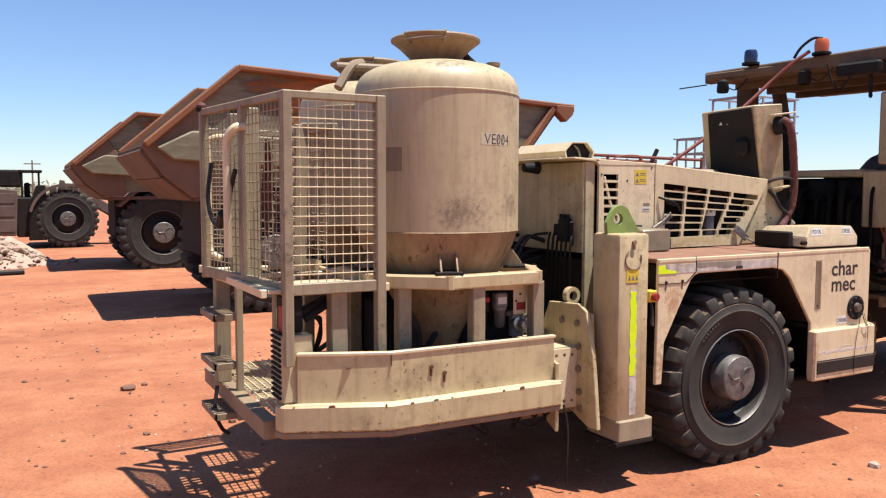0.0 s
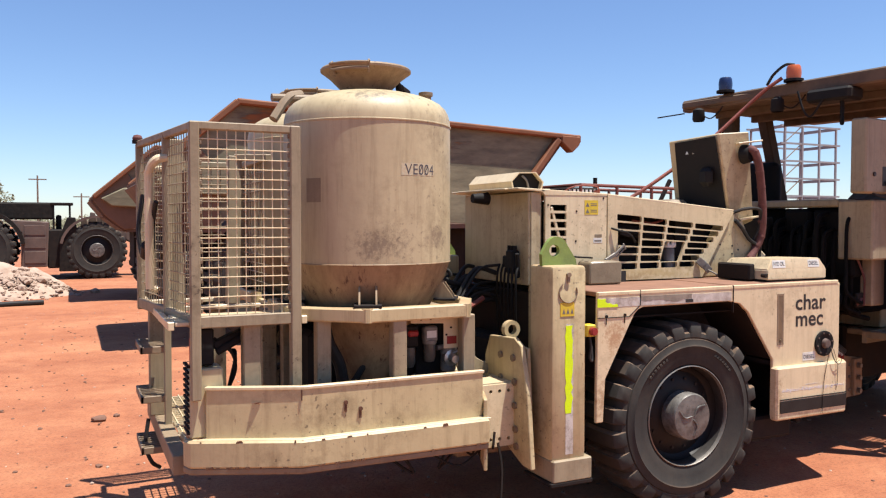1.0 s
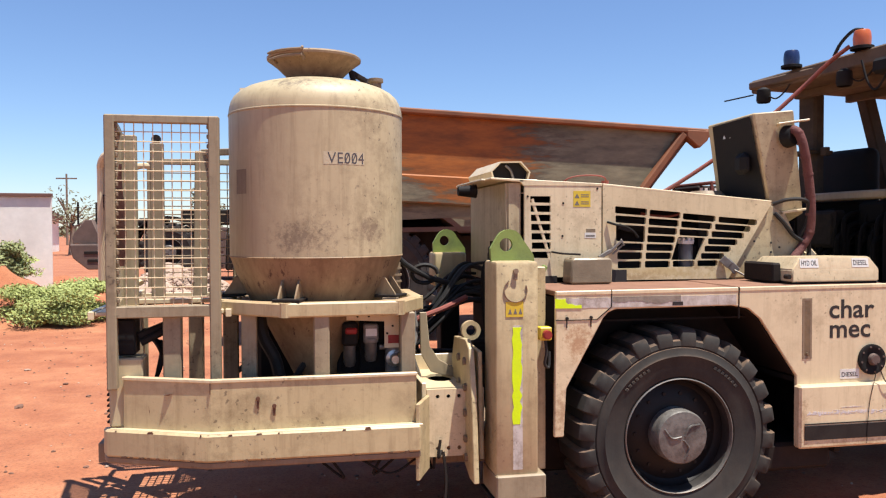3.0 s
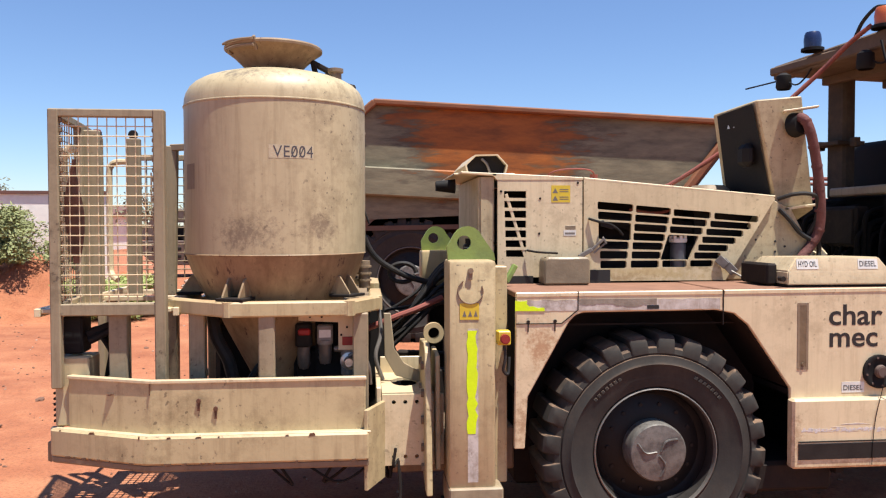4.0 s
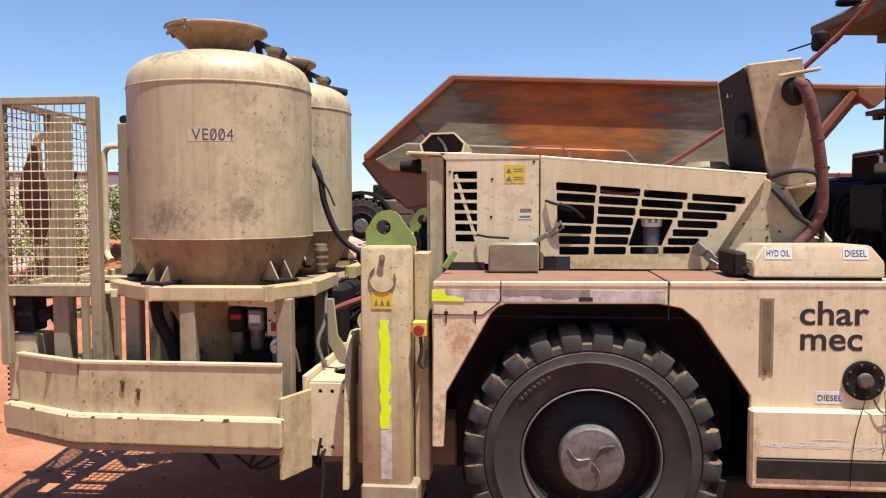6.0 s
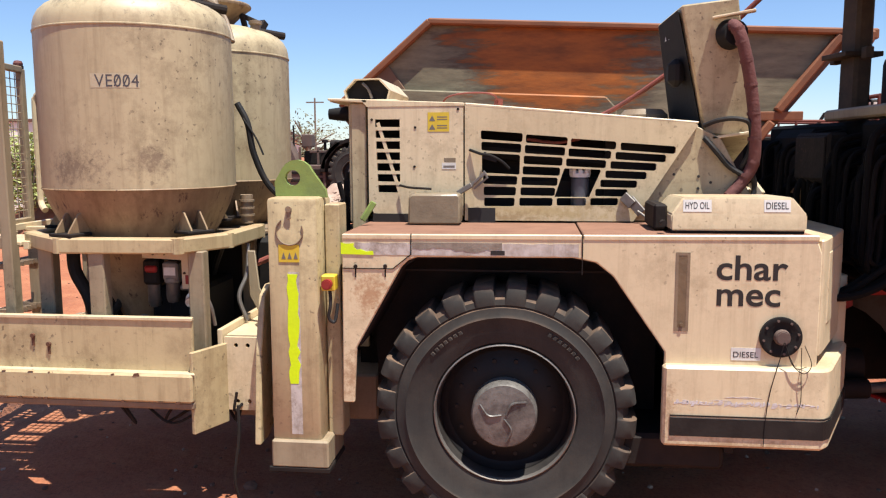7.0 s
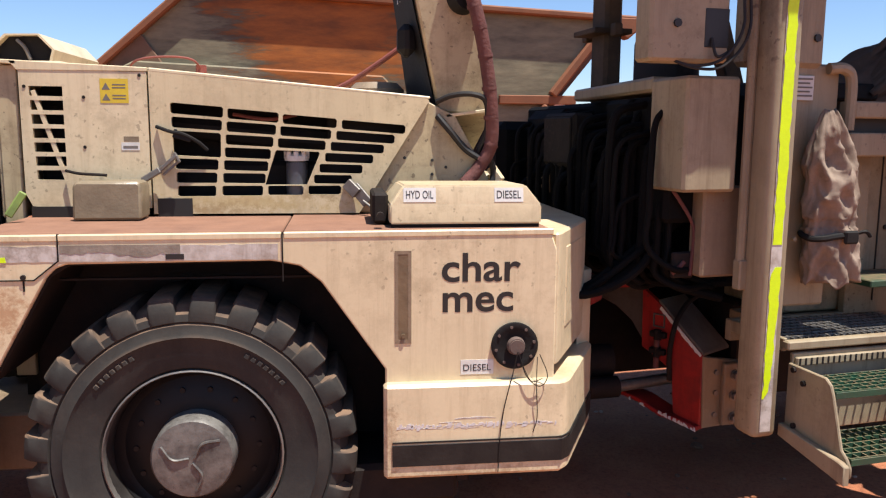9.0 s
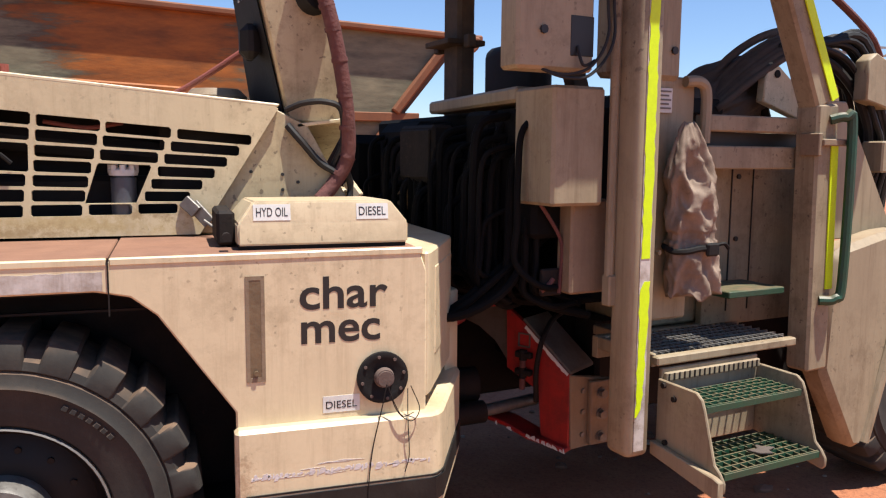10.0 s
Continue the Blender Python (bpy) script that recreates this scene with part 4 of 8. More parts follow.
s.tube([(5.22, 4.18, 1.80), (5.27, 4.16, 1.74), (5.34, 4.16, 1.66), (5.40, 4.15, 1.62)], 0.014)
s.tube([(5.45, 4.16, 1.62), (5.47, 4.18, 1.55), (5.44, 4.16, 1.46)], 0.014)
part("loose_hose", s, HOSE, vehicle, "black hydraulic hoses")
s = Shape()
s.beam((5.26, 4.21, 1.80), (5.48, 4.21, 1.83), 0.04, 0.014, 0.002)
s.beam((5.46, 4.2, 1.58), (5.50, 4.17, 1.52), 0.03, 0.04, 0.004)
part("hose_bracket", s, PALE, vehicle)
s = Shape()
s.tube([(4.60, 5.02, 1.90), (4.86, 4.96, 1.985), (5.35, 4.80, 2.33), (5.57, 4.71, 2.53), (5.75, 4.62, 2.72), (5.85, 4.5, 2.86), (5.93, 4.40, 2.95)], 0.015, 10)
part("red_cable_guide", s, REDHOSE, vehicle, "long faded red hose up to the canopy")
s = Shape()
s.lathe([(0.13, 0), (0.13, 0.05), (0.10, 0.08), (0.03, 0.085)], (4.98, 4.62, 1.88), "z", 24)
part("mushroom_cap", s, SHADEP, vehicle)


# ---- tanks ----
def build_tank(cx, cy, mark):
    r = 0.486
    prof = [(0.335, 1.27), (0.36, 1.29), (0.40, 1.36), (0.45, 1.46), (0.480, 1.545), (0.4855, 1.556), (r, 1.562)]
    dome = [(r, 2.332), (0.4895, 2.334), (0.4905, 2.338), (0.4895, 2.342), (0.486, 2.344), (0.4835, 2.375), (0.475, 2.408), (0.458, 2.44), (0.43, 2.467), (0.39, 2.490), (0.34, 2.508), (0.27, 2.526), (0.17, 2.541), (0.003, 2.546)]
    s = Shape().lathe([(r, 1.562), (r, 1.8), (r, 2.1), (r, 2.332)] + dome[1:], (cx, cy, 0), "z", 72)
    tank = part("tank", s, TANKP, vehicle, "tall sand-painted steel powder tank with dirt streaks")
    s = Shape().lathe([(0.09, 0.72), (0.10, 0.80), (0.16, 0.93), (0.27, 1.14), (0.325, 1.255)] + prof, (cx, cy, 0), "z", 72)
    cone = part("tank_cone", s, CONEP, tank, "rust-stained lower cone, darkened for shade")
    s = Shape().lathe([(0.4855, 1.553), (0.4895, 1.558), (0.4855, 1.564)], (cx, cy, 0), "z", 72)
    part("weld_seam", s, CONEP, tank)
    # funnel lid
    s = Shape()
    s.lathe([(0.130, 2.52), (0.131, 2.540), (0.14, 2.552), (0.212, 2.622), (0.252, 2.652), (0.264, 2.660), (0.265, 2.672), (0.255, 2.682), (0.238, 2.676), (0.17, 2.60), (0.02, 2.575)], (cx - 0.01, cy, 0), "z", 48)
    fun = part("filling_funnel", s, CONEP, tank, "open conical filling funnel")
    s = Shape()
    for a in (-158, -108):
        c, n = math.cos(radians(a)), math.sin(radians(a))
        s.beam((cx + 0.235 * c, cy + 0.235 * n, 2.625), (cx + 0.272 * c, cy + 0.272 * n, 2.69), 0.014, 0.022, 0.003)
    s.tube([(cx + 0.27 * math.cos(radians(a)), cy + 0.27 * math.sin(radians(a)), 2.645) for a in (-158, -140, -125, -108)], 0.009, 8)
    s.tube([(cx + 0.285 * math.cos(radians(a)), cy + 0.285 * math.sin(radians(a)), 2.675) for a in (-158, -140, -125, -108)], 0.007, 8)
    part("clamp_bar", s, SHADEP, fun)
    s = Shape()
    s.lathe([(0.032, 2.49), (0.032, 2.53), (0.042, 2.535), (0.042, 2.555), (0.02, 2.56)], (cx + 0.33, cy - 0.10, 0), "z", 16)
    part("nozzle", s, SHADEP, tank)
    s = Shape()
    s.beam((cx + 0.22, cy + 0.02, 2.53), (cx + 0.20, cy + 0.02, 2.62), 0.04, 0.03, 0.006)
    s.beam((cx + 0.20, cy + 0.02, 2.61), (cx + 0.29, cy + 0.06, 2.57), 0.03, 0.03, 0.006)
    s.beam((cx + 0.28, cy + 0.12, 2.53), (cx + 0.30, cy + 0.16, 2.59), 0.05, 0.05, 0.006)
    s.cyl((cx + 0.25, cy + 0.05, 2.52), (cx + 0.42, cy + 0.2, 2.50), 0.025, seg=10)
    part("valve", s, DARK, tank, "black relief valve")
    if mark:
        # data plate and mark on the curved wall
        def wrap(bm, a0):
            for v in bm.verts:
                ang = a0 + v.co.x / r
                rad = r + v.co.z
                v.co = Vector((cx + rad * math.sin(ang), cy - rad * math.cos(ang), v.co.y))
            return bm
        b = bmesh.new()
        bmesh.ops.create_grid(b, x_segments=12, y_segments=2, size=1.0)
        b.transform(Matrix.Translation((-0.006, 2.074, 0.0006)) @ Matrix.Diagonal((0.112, 0.033, 1, 1)))
        lab = part("label_plate", wrap(b, 0.275), mat("worn_label", (0.455, 0.385, 0.255), 0.5, dark=(0.40, 0.325, 0.21), amount=0.6, scale=16), tank, "faded label strip")
        cu = bpy.data.curves.new("mark", "FONT")
        cu.body, cu.size, cu.space_character = "VE004", 0.082, 1.08
        tmp = bpy.data.objects.new("tmp", cu)
        me = bpy.data.meshes.new_from_object(tmp)
        bpy.data.objects.remove(tmp)
        b = bmesh.new()
        b.from_mesh(me)
        xs = [v.co.x for v in b.verts]
        b.transform(Matrix.Translation((-0.097, 2.046, 0.0013)) @ Matrix.Diagonal((0.20 / (max(xs) - min(xs)), 1, 1, 1)) @ Matrix.Translation((-min(xs), 0, 0)))
        # slashes through the two noughts
        for k in (0.435, 0.635):
            x = -0.097 + 0.20 * k
            vs = [b.verts.new(p) for p in ((x, 2.048, 0.0013), (x + 0.006, 2.048, 0.0013), (x + 0.030, 2.100, 0.0013), (x + 0.024, 2.100, 0.0013))]
            b.faces.new(vs)
        part("lettering", wrap(b, 0.275), mat("faded_ink", (0.06, 0.055, 0.06), 0.6, bump=0.0), lab, "dark mark VE004")
        b = bmesh.new()
        bmesh.ops.create_grid(b, x_segments=6, y_segments=2, size=1.0)
        b.transform(Matrix.Translation((0, 1.96, 0.001)) @ Matrix.Diagonal((0.05, 0.065, 1, 1)))
        part("data_plate", wrap(b, -0.99), SHADEP, tank, "small riveted data plate")
    # ring frame that carries the tank, with its legs
    s = Shape()
    f = 1 if mark else -1

    def at(x, y):
        return (x, cy + f * (y - 4.16))
    ring = [at(1.80, 4.42), at(1.80, 3.93), at(2.12, 3.67), at(2.70, 3.69), at(2.84, 3.95), at(2.84, 4.42)]
    for (xa, ya), (xb, yb) in zip(ring, ring[1:]):
        s.beam((xa, ya, 1.295), (xb, yb, 1.295), 0.07, 0.075, 0.008)
    for x, y in ring:
        s.cyl((x, y, 1.258), (x, y, 1.332), 0.037, seg=10)
    part("ring_frame", s, PAINT, tank, "sand angle-iron ring frame")
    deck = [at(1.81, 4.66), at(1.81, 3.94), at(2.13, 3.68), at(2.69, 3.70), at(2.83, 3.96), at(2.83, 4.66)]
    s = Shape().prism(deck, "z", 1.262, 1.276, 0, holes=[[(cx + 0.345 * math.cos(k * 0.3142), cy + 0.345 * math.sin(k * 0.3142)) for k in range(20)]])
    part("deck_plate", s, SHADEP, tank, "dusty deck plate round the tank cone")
    s = Shape()
    for x, y in (at(2.30, 3.69), at(2.76, 3.78), at(1.93, 3.86), at(1.9, 4.5), at(2.76, 4.5)):
        s.box(x - 0.04, x + 0.04, y - 0.035, y + 0.035, 0.60, 1.262, 0.006)
    part("tank_leg", s, DUSTP, tank)
    for a in (-90 - 20 * f, -33, 180, 60):
        c, n = math.cos(radians(a)), math.sin(radians(a)) * f
        q = Matrix.Translation((cx, cy, 0)) @ Matrix.Rotation(math.atan2(n, c), 4, "Z")
        s = Shape(q)
        s.box(0.40, 0.53, -0.075, 0.075, 1.335, 1.35, 0.003)
        lug = part("tank_lug", s, DARK, tank, "dark bolt plate under the tank")
        for k in (-0.045, 0.045):
            s = Shape(q).prism([(0.39, 1.35), (0.515, 1.35), (0.51, 1.362), (0.455, 1.44), (0.42, 1.45)], "y", k - 0.005, k + 0.005, 0.001)
            part("gusset", s, CONEP, lug, "stained sand gusset")
    return tank


build_tank(2.30, 4.165, True)
build_tank(2.30, 5.18, False)
s = Shape()
s.cyl((2.56, 4.66, 2.50), (2.50, 4.72, 2.62), 0.03, seg=10)
s.tube([(2.30, 4.9, 2.60), (2.40, 4.75, 2.63), (2.52, 4.68, 2.60), (2.62, 4.60, 2.50), (2.70, 4.5, 2.35)], 0.014)
s.tube([(2.05, 4.72, 2.60), (1.95, 4.66, 2.56), (1.85, 4.62, 2.42)], 0.03)
s.cyl((1.85, 4.66, 2.56), (2.30, 4.7, 2.58), 0.025, seg=10)
part("top_pipework", s, SHADEP, vehicle, "pipes and valves between the tank lids")
s = Shape()
s.tube([(2.66, 4.64, 2.02), (2.72, 4.64, 1.90), (2.75, 4.65, 1.72), (2.84, 4.68, 1.52), (3.02, 4.72, 1.40), (3.2, 4.75, 1.34)], 0.019, 10)
s.tube([(2.70, 4.62, 1.93), (2.77, 4.63, 1.82), (2.81, 4.64, 1.72)], 0.006)
part("tank_hose", s, HOSE, vehicle, "black hose beside the tank")
s = Shape()
s.cyl((2.78, 4.42, 1.34), (2.78, 4.42, 1.50), 0.035, seg=14)
for z in (1.38, 1.42, 1.46):
    s.cyl((2.78, 4.42, z), (2.78, 4.42, z + 0.012), 0.043, seg=14)
part("pressure_valve", s, SHADEP, vehicle)

# pump gear under the first tank
s = Shape()
s.box(2.52, 2.72, 3.96, 3.99, 0.7, 1.20, 0.004)
s.box(2.40, 2.70, 4.0, 4.4, 0.62, 1.05, 0.02)
# added black mass behind the gear, blocks back light
s.box(1.92, 2.90, 4.50, 5.0, 0.60, 1.25, 0.03)
s.box(1.95, 2.25, 4.2, 4.5, 0.62, 1.15, 0.03)
gear = part("pump_gear", s, BLACK, vehicle, "dark pump gear under the tank with an added black backing")
FILTER = mat("dusty_grey_casting", (0.20, 0.18, 0.155), 0.5, dark=(0.08, 0.066, 0.053), amount=0.8, scale=18)
CHROME = mat("dull_chrome", (0.50, 0.49, 0.47), 0.3, metal=0.8, dark=(0.2, 0.18, 0.16), amount=0.7, scale=20)
BOWL = mat("dirty_bowl", (0.10, 0.085, 0.07), 0.3, dark=(0.04, 0.03, 0.025), amount=0.8, scale=18)
s = Shape().box(2.535, 2.615, 3.86, 3.92, 1.10, 1.19, 0.008)
flt = part("air_filter", s, FILTER, gear, "grey air filter with a smoky bowl")
part("filter_bowl", Shape().lathe([(0.034, 1.10), (0.034, 1.01), (0.026, 0.985), (0.004, 0.98)], (2.575, 3.89, 0), "z", 20), BOWL, flt)
part("filter_label", Shape().box(2.545, 2.605, 3.857, 3.861, 1.125, 1.165, 0), LABEL, flt)
part("bowl_collar", Shape().lathe([(0.036, 1.085), (0.041, 1.09), (0.041, 1.108), (0.036, 1.112)], (2.575, 3.89, 0), "z", 20), FILTER, flt)
s = Shape().box(2.42, 2.505, 3.88, 3.96, 1.07, 1.20, 0.012)
lub = part("oiler", s, BOXG, gear, "dark oiler with a red cap")
part("oiler_bowl", Shape().lathe([(0.034, 1.07), (0.034, 0.98), (0.024, 0.955), (0.004, 0.95)], (2.462, 3.92, 0), "z", 20), BOWL, lub)
part("red_knob", Shape().box(2.435, 2.50, 3.868, 3.89, 1.135, 1.170, 0.008), REDD, lub)
s = Shape().lathe([(0.004, -0.05), (0.022, -0.05), (0.026, -0.042), (0.028, 0.0), (0.046, 0.004), (0.048, 0.05)], (2.70, 3.85, 1.0), "y", 24)
reg = part("regulator", s, CHROME, gear, "dull chrome regulator with a domed cap")
part("regulator_body", Shape().cyl((2.70, 3.90, 0.92), (2.70, 3.90, 1.07), 0.045, seg=18, bevel=0.006), FILTER, reg)
part("coupling", Shape().cyl((2.62, 3.89, 1.06), (2.70, 3.90, 1.06), 0.016, seg=12), STEEL, reg)
s = Shape().lathe([(0.004, -0.03), (0.03, -0.03), (0.034, 0.02), (0.01, 0.03)], (2.45, 3.80, 0.90), "y", 18)
part("gauge", s, FILTER, gear, "small round pressure gauge")
s = Shape().prism([(2.645, 1.06), (2.735, 1.06), (2.745, 1.255), (2.44, 1.262), (2.44, 1.215), (2.645, 1.205)], "y", 3.845, 3.85, 0.002)
gp = part("gauge_panel", s, PALE, gear, "pale gauge panel with red marks")
part("red_mark", Shape().box(2.665, 2.725, 3.84, 3.846, 1.085, 1.13, 0.001), RED, gp)
for x, z in ((2.50, 1.235), (2.56, 1.235), (2.69, 1.18), (2.66, 1.14)):
    part("panel_screw", Shape().cyl((x, 3.838, z), (x, 3.846, z), 0.006, seg=8), DARK, gp)
s = Shape()
s.tube([(1.98, 4.0, 1.24), (2.0, 3.98, 1.12), (2.06, 3.98, 1.0), (2.10, 4.0, 0.86), (2.2, 4.05, 0.78)], 0.034, 10)
part("suction_hose", s, HOSE, gear, "thick black suction hose")
s = Shape()
s.tube([(2.70, 3.84, 1.03), (2.76, 3.82, 1.05), (2.80, 3.82, 0.98), (2.81, 3.84, 0.88)], 0.010)
s.tube([(2.86, 4.2, 1.25), (2.87, 4.15, 1.10), (2.84, 4.1, 0.98), (2.88, 4.1, 0.85)], 0.012)
part("grey_line", s, STEEL, gear)
rng = random.Random(3)
s = Shape()
for i in range(14):
    x = rng.uniform(1.9, 2.85)
    y = rng.uniform(4.05, 4.9)
    s.tube([(x, y, 1.25), (x + rng.uniform(-0.2, 0.2), y + rng.uniform(-0.1, 0.1), 1.0), (x + rng.uniform(-0.3, 0.3), y + rng.uniform(-0.2, 0.2), 0.68)], rng.uniform(0.01, 0.025), 7)
part("pump_hose", s, HOSE, gear)

# ---- bumper and deck of the tank module ----
def run(outline, inner, z0, z1, bevel=0.006):
    return Shape().prism(outline + inner[::-1], "z", z0, z1, bevel)


wall = [(1.305, 3.81), (1.75, 3.625), (2.785, 3.625)]
wall_in = [(1.32, 3.835), (1.755, 3.65), (2.785, 3.65)]
bumper = part("bumper_wall", run(wall, wall_in, 0.685, 0.952), PAINT, vehicle, "bent sand steel side wall with scuffs")
s = Shape()
top = [(1.30, 3.803), (1.748, 3.618), (2.79, 3.618)]
s = run(top, wall_in, 0.945, 0.962, 0.003)
part("wall_lip", s, PALE, bumper)
skirt = [(1.20, 3.86), (1.225, 3.795), (1.735, 3.575), (2.80, 3.565)]
skirt_in = [(1.26, 3.88), (1.275, 3.83), (1.75, 3.62), (2.80, 3.62)]
s = run(skirt, skirt_in, 0.56, 0.698, 0.01)
part("bumper_skirt", s, PAINT, bumper, "rounded lower bumper with chipped edge")
# underside takes the shade-dark paint, not the bumper's own colour
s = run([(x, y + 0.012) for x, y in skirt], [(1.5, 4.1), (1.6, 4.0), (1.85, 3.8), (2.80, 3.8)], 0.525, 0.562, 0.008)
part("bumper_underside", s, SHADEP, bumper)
s = run([(x + 0.012, y + 0.012) for x, y in skirt[1:]], wall, 0.694, 0.702, 0.002)
part("bumper_ledge", s, PALE, bumper, "worn bright ledge")
rng = random.Random(77)
s = Shape()
for i in range(26):
    x = rng.uniform(1.26, 2.74)
    y = 3.795 - (x - 1.225) * 0.22 / 0.51 if x < 1.735 else 3.575 - (x - 1.735) * 0.0094
    w = rng.uniform(0.006, 0.035)
    z = 0.564 if rng.random() < 0.75 else 0.694
    h = rng.uniform(0.002, 0.009)
    yb = y - (0.43 * w if x < 1.735 else 0.0)
    b = bmesh.new()
    pts = [(x, y - 0.0015, z - h), (x + w, yb - 0.0015, z - h * 0.4), (x + w * 0.8, yb + 0.43 * 0.2 * w * (x < 1.735) - 0.0015, z + h), (x + w * 0.2, y - 0.43 * 0.2 * w * (x < 1.735) - 0.0015, z + h * 0.6)]
    lo = [b.verts.new(p) for p in pts]
    hi = [b.verts.new((p[0], p[1] + 0.006, p[2])) for p in pts]
    b.faces.new(lo)
    b.faces.new(hi[::-1])
    for k in range(4):
        b.faces.new((lo[k], lo[(k + 1) % 4], hi[(k + 1) % 4], hi[k]))
    bmesh.ops.recalc_face_normals(b, faces=b.faces[:])
    s._take(b)
chip = part("rust_chips", s, mat("rust_chip", (0.15, 0.07, 0.035), 0.85, dark=(0.07, 0.035, 0.02), amount=0.8, scale=20), bumper, "rust chips along the bumper edges")
chip["kind"] = "stuff"
s = Shape()
for x, z, k in ((1.98, 0.86, 0.05), (2.06, 0.82, 0.05)):
    s.cyl((x, 3.612, z), (x, 3.63, z), 0.011, seg=8)
    s.box(x - 0.006, x + 0.006, 3.618, 3.63, z - k, z, 0.001)
s.box(1.747, 1.751, 3.617, 3.63, 0.89, 0.945, 0)
s.prism([(1.52, 0.88), (1.545, 0.885), (1.56, 0.883), (1.54, 0.876)], "y", 3.70, 3.72, 0)
part("bumper_stain", s, mat("rust_mark", (0.12, 0.05, 0.025), 0.8), bumper, "rusted bolts with run marks")
# floor below the tanks also has its shade put into the paint
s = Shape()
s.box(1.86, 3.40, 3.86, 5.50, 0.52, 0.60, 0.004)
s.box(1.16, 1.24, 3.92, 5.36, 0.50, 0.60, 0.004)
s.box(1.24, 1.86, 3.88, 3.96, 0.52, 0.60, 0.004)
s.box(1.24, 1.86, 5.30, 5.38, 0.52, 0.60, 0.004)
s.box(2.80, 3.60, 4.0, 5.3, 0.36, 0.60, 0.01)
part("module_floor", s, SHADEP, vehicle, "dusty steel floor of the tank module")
# flared plate and bored beam beside the jack leg
s = Shape()
s.prism([(2.775, 3.60), (2.795, 3.592), (2.885, 3.80), (2.865, 3.81)], "z", 0.40, 0.80, 0.004)
part("flare_plate", s, PAINT, vehicle, "flared steel side plate")
hole = []
for x in (2.93, 2.99, 3.05, 3.10):
    hole.append(arc(x, 0.79, 0.011, 0, 324, 9))
    hole.append(arc(x, 0.505, 0.011, 0, 324, 9))
s = Shape().prism([(2.87, 0.46), (3.19, 0.46), (3.19, 0.83), (2.87, 0.83)], "y", 3.80, 3.82, 0, holes=hole)
beam = part("bored_beam", s, PALE, vehicle, "sand box beam with bolt holes")
s = Shape()
s.prism([(2.87, 3.83), (3.14, 3.83), (3.14, 4.42), (2.87, 4.42)], "z", 0.82, 0.835, 0, holes=[[(3.0 + 0.075 * math.cos(a * 0.524), 4.12 + 0.12 * math.sin(a * 0.524)) for a in range(12)]])
s.prism([(2.84, 3.79), (2.865, 3.79), (2.865, 4.42), (2.84, 4.42)], "z", 0.46, 0.87, 0.003)
s.prism([(2.87, 4.40), (3.14, 4.40), (3.14, 4.42), (2.87, 4.42)], "z", 0.83, 0.93, 0.003)
part("beam_top", s, PALE, beam, "channel top with an oval opening")
# black solid inside the hollow beam paints its inner shade
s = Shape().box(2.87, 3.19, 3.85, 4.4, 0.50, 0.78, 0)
part("beam_core", s, INK_AND_GAP, beam)

# ---- cage over the operator platform ----
def bars(shape, p, q, h0, h1, n_up, n_across, r=0.0029):
    """Welded wire between two upright."""
    p, q = Vector(p), Vector(q)
    for i in range(1, n_up):
        a = p.lerp(q, i / n_up)
        shape.cyl((a.x, a.y, h0), (a.x, a.y, h1), r, seg=6)
    for i in range(1, n_across):
        z = h0 + (h1 - h0) * i / n_across
        shape.cyl((p.x, p.y - 0.006, z), (q.x, q.y - 0.006, z), r, seg=6)


cage = part("cage_frame", Shape().box(1.236, 1.286, 3.775, 3.825, 0.90, 2.285, 0.006), DUSTP, vehicle, "sand steel cage frame, scuffed at the corner")
P = {"a": (1.262, 3.80), "b": (1.765, 3.80), "c": (1.19, 4.34), "d": (1.10, 4.96), "e": (1.78, 4.62), "f": (1.75, 5.25)}
s = Shape()
for k, (z0, z1, w) in {"b": (0.62, 2.285, 0.055), "c": (1.25, 2.27, 0.045), "d": (1.25, 2.27, 0.045)}.items():
    x, y = P[k]
    s.box(x - w / 2, x + w / 2, y - w / 2, y + w / 2, z0, z1, 0.006)
part("cage_post", s, DUSTP, cage)
s = Shape()
for a, b_ in (("a", "b"), ("a", "c"), ("c", "d")):
    (xa, ya), (xb, yb) = P[a], P[b_]
    for z, h in ((2.265, 0.04), (1.29, 0.06)):
        s.beam((xa, ya, z), (xb, yb, z), 0.04, h, 0.005)
part("cage_rail", s, DUSTP, cage)
s = Shape()
bars(s, (1.285, 3.80), (1.74, 3.80), 1.315, 2.25, 10, 19)
part("cage_mesh", s, PALE, cage, "welded wire mesh")
s = Shape()
bars(s, (1.255, 3.82), (1.195, 4.32), 1.315, 2.25, 10, 18)
bars(s, (1.185, 4.36), (1.105, 4.94), 1.315, 2.25, 10, 18)
part("cage_mesh", s, DUSTP, cage)
s = Shape()
for x in (1.292, 1.735):
    for i in range(19):
        z = 1.335 + i * 0.0492
        s.box(x - 0.006, x + 0.006, 3.79, 3.81, z, z + 0.022, 0.003)
part("mesh_clip", s, SHADEP, cage)
# inner uprights, rails and the rear mesh frame
s = Shape()
s.box(1.175, 1.285, 4.375, 4.42, 1.25, 2.25, 0.006)
s.box(1.262, 1.345, 4.98, 5.03, 1.25, 2.27, 0.006)
part("inner_post", s, DUSTP, cage, "flat sand upright")
part("post_ring", Shape().lathe([(0.012, -0.008), (0.03, -0.008), (0.03, 0.008), (0.012, 0.008)], (1.30, 5.005, 2.295), "y", 14), DARK, cage)
s = Shape().cyl((1.09, 4.96, 2.27), (1.09, 4.96, 2.29), 0.032, seg=14)
lamp = part("marker_lamp", s, BLACK, cage, "small dark red marker lamp on the post")
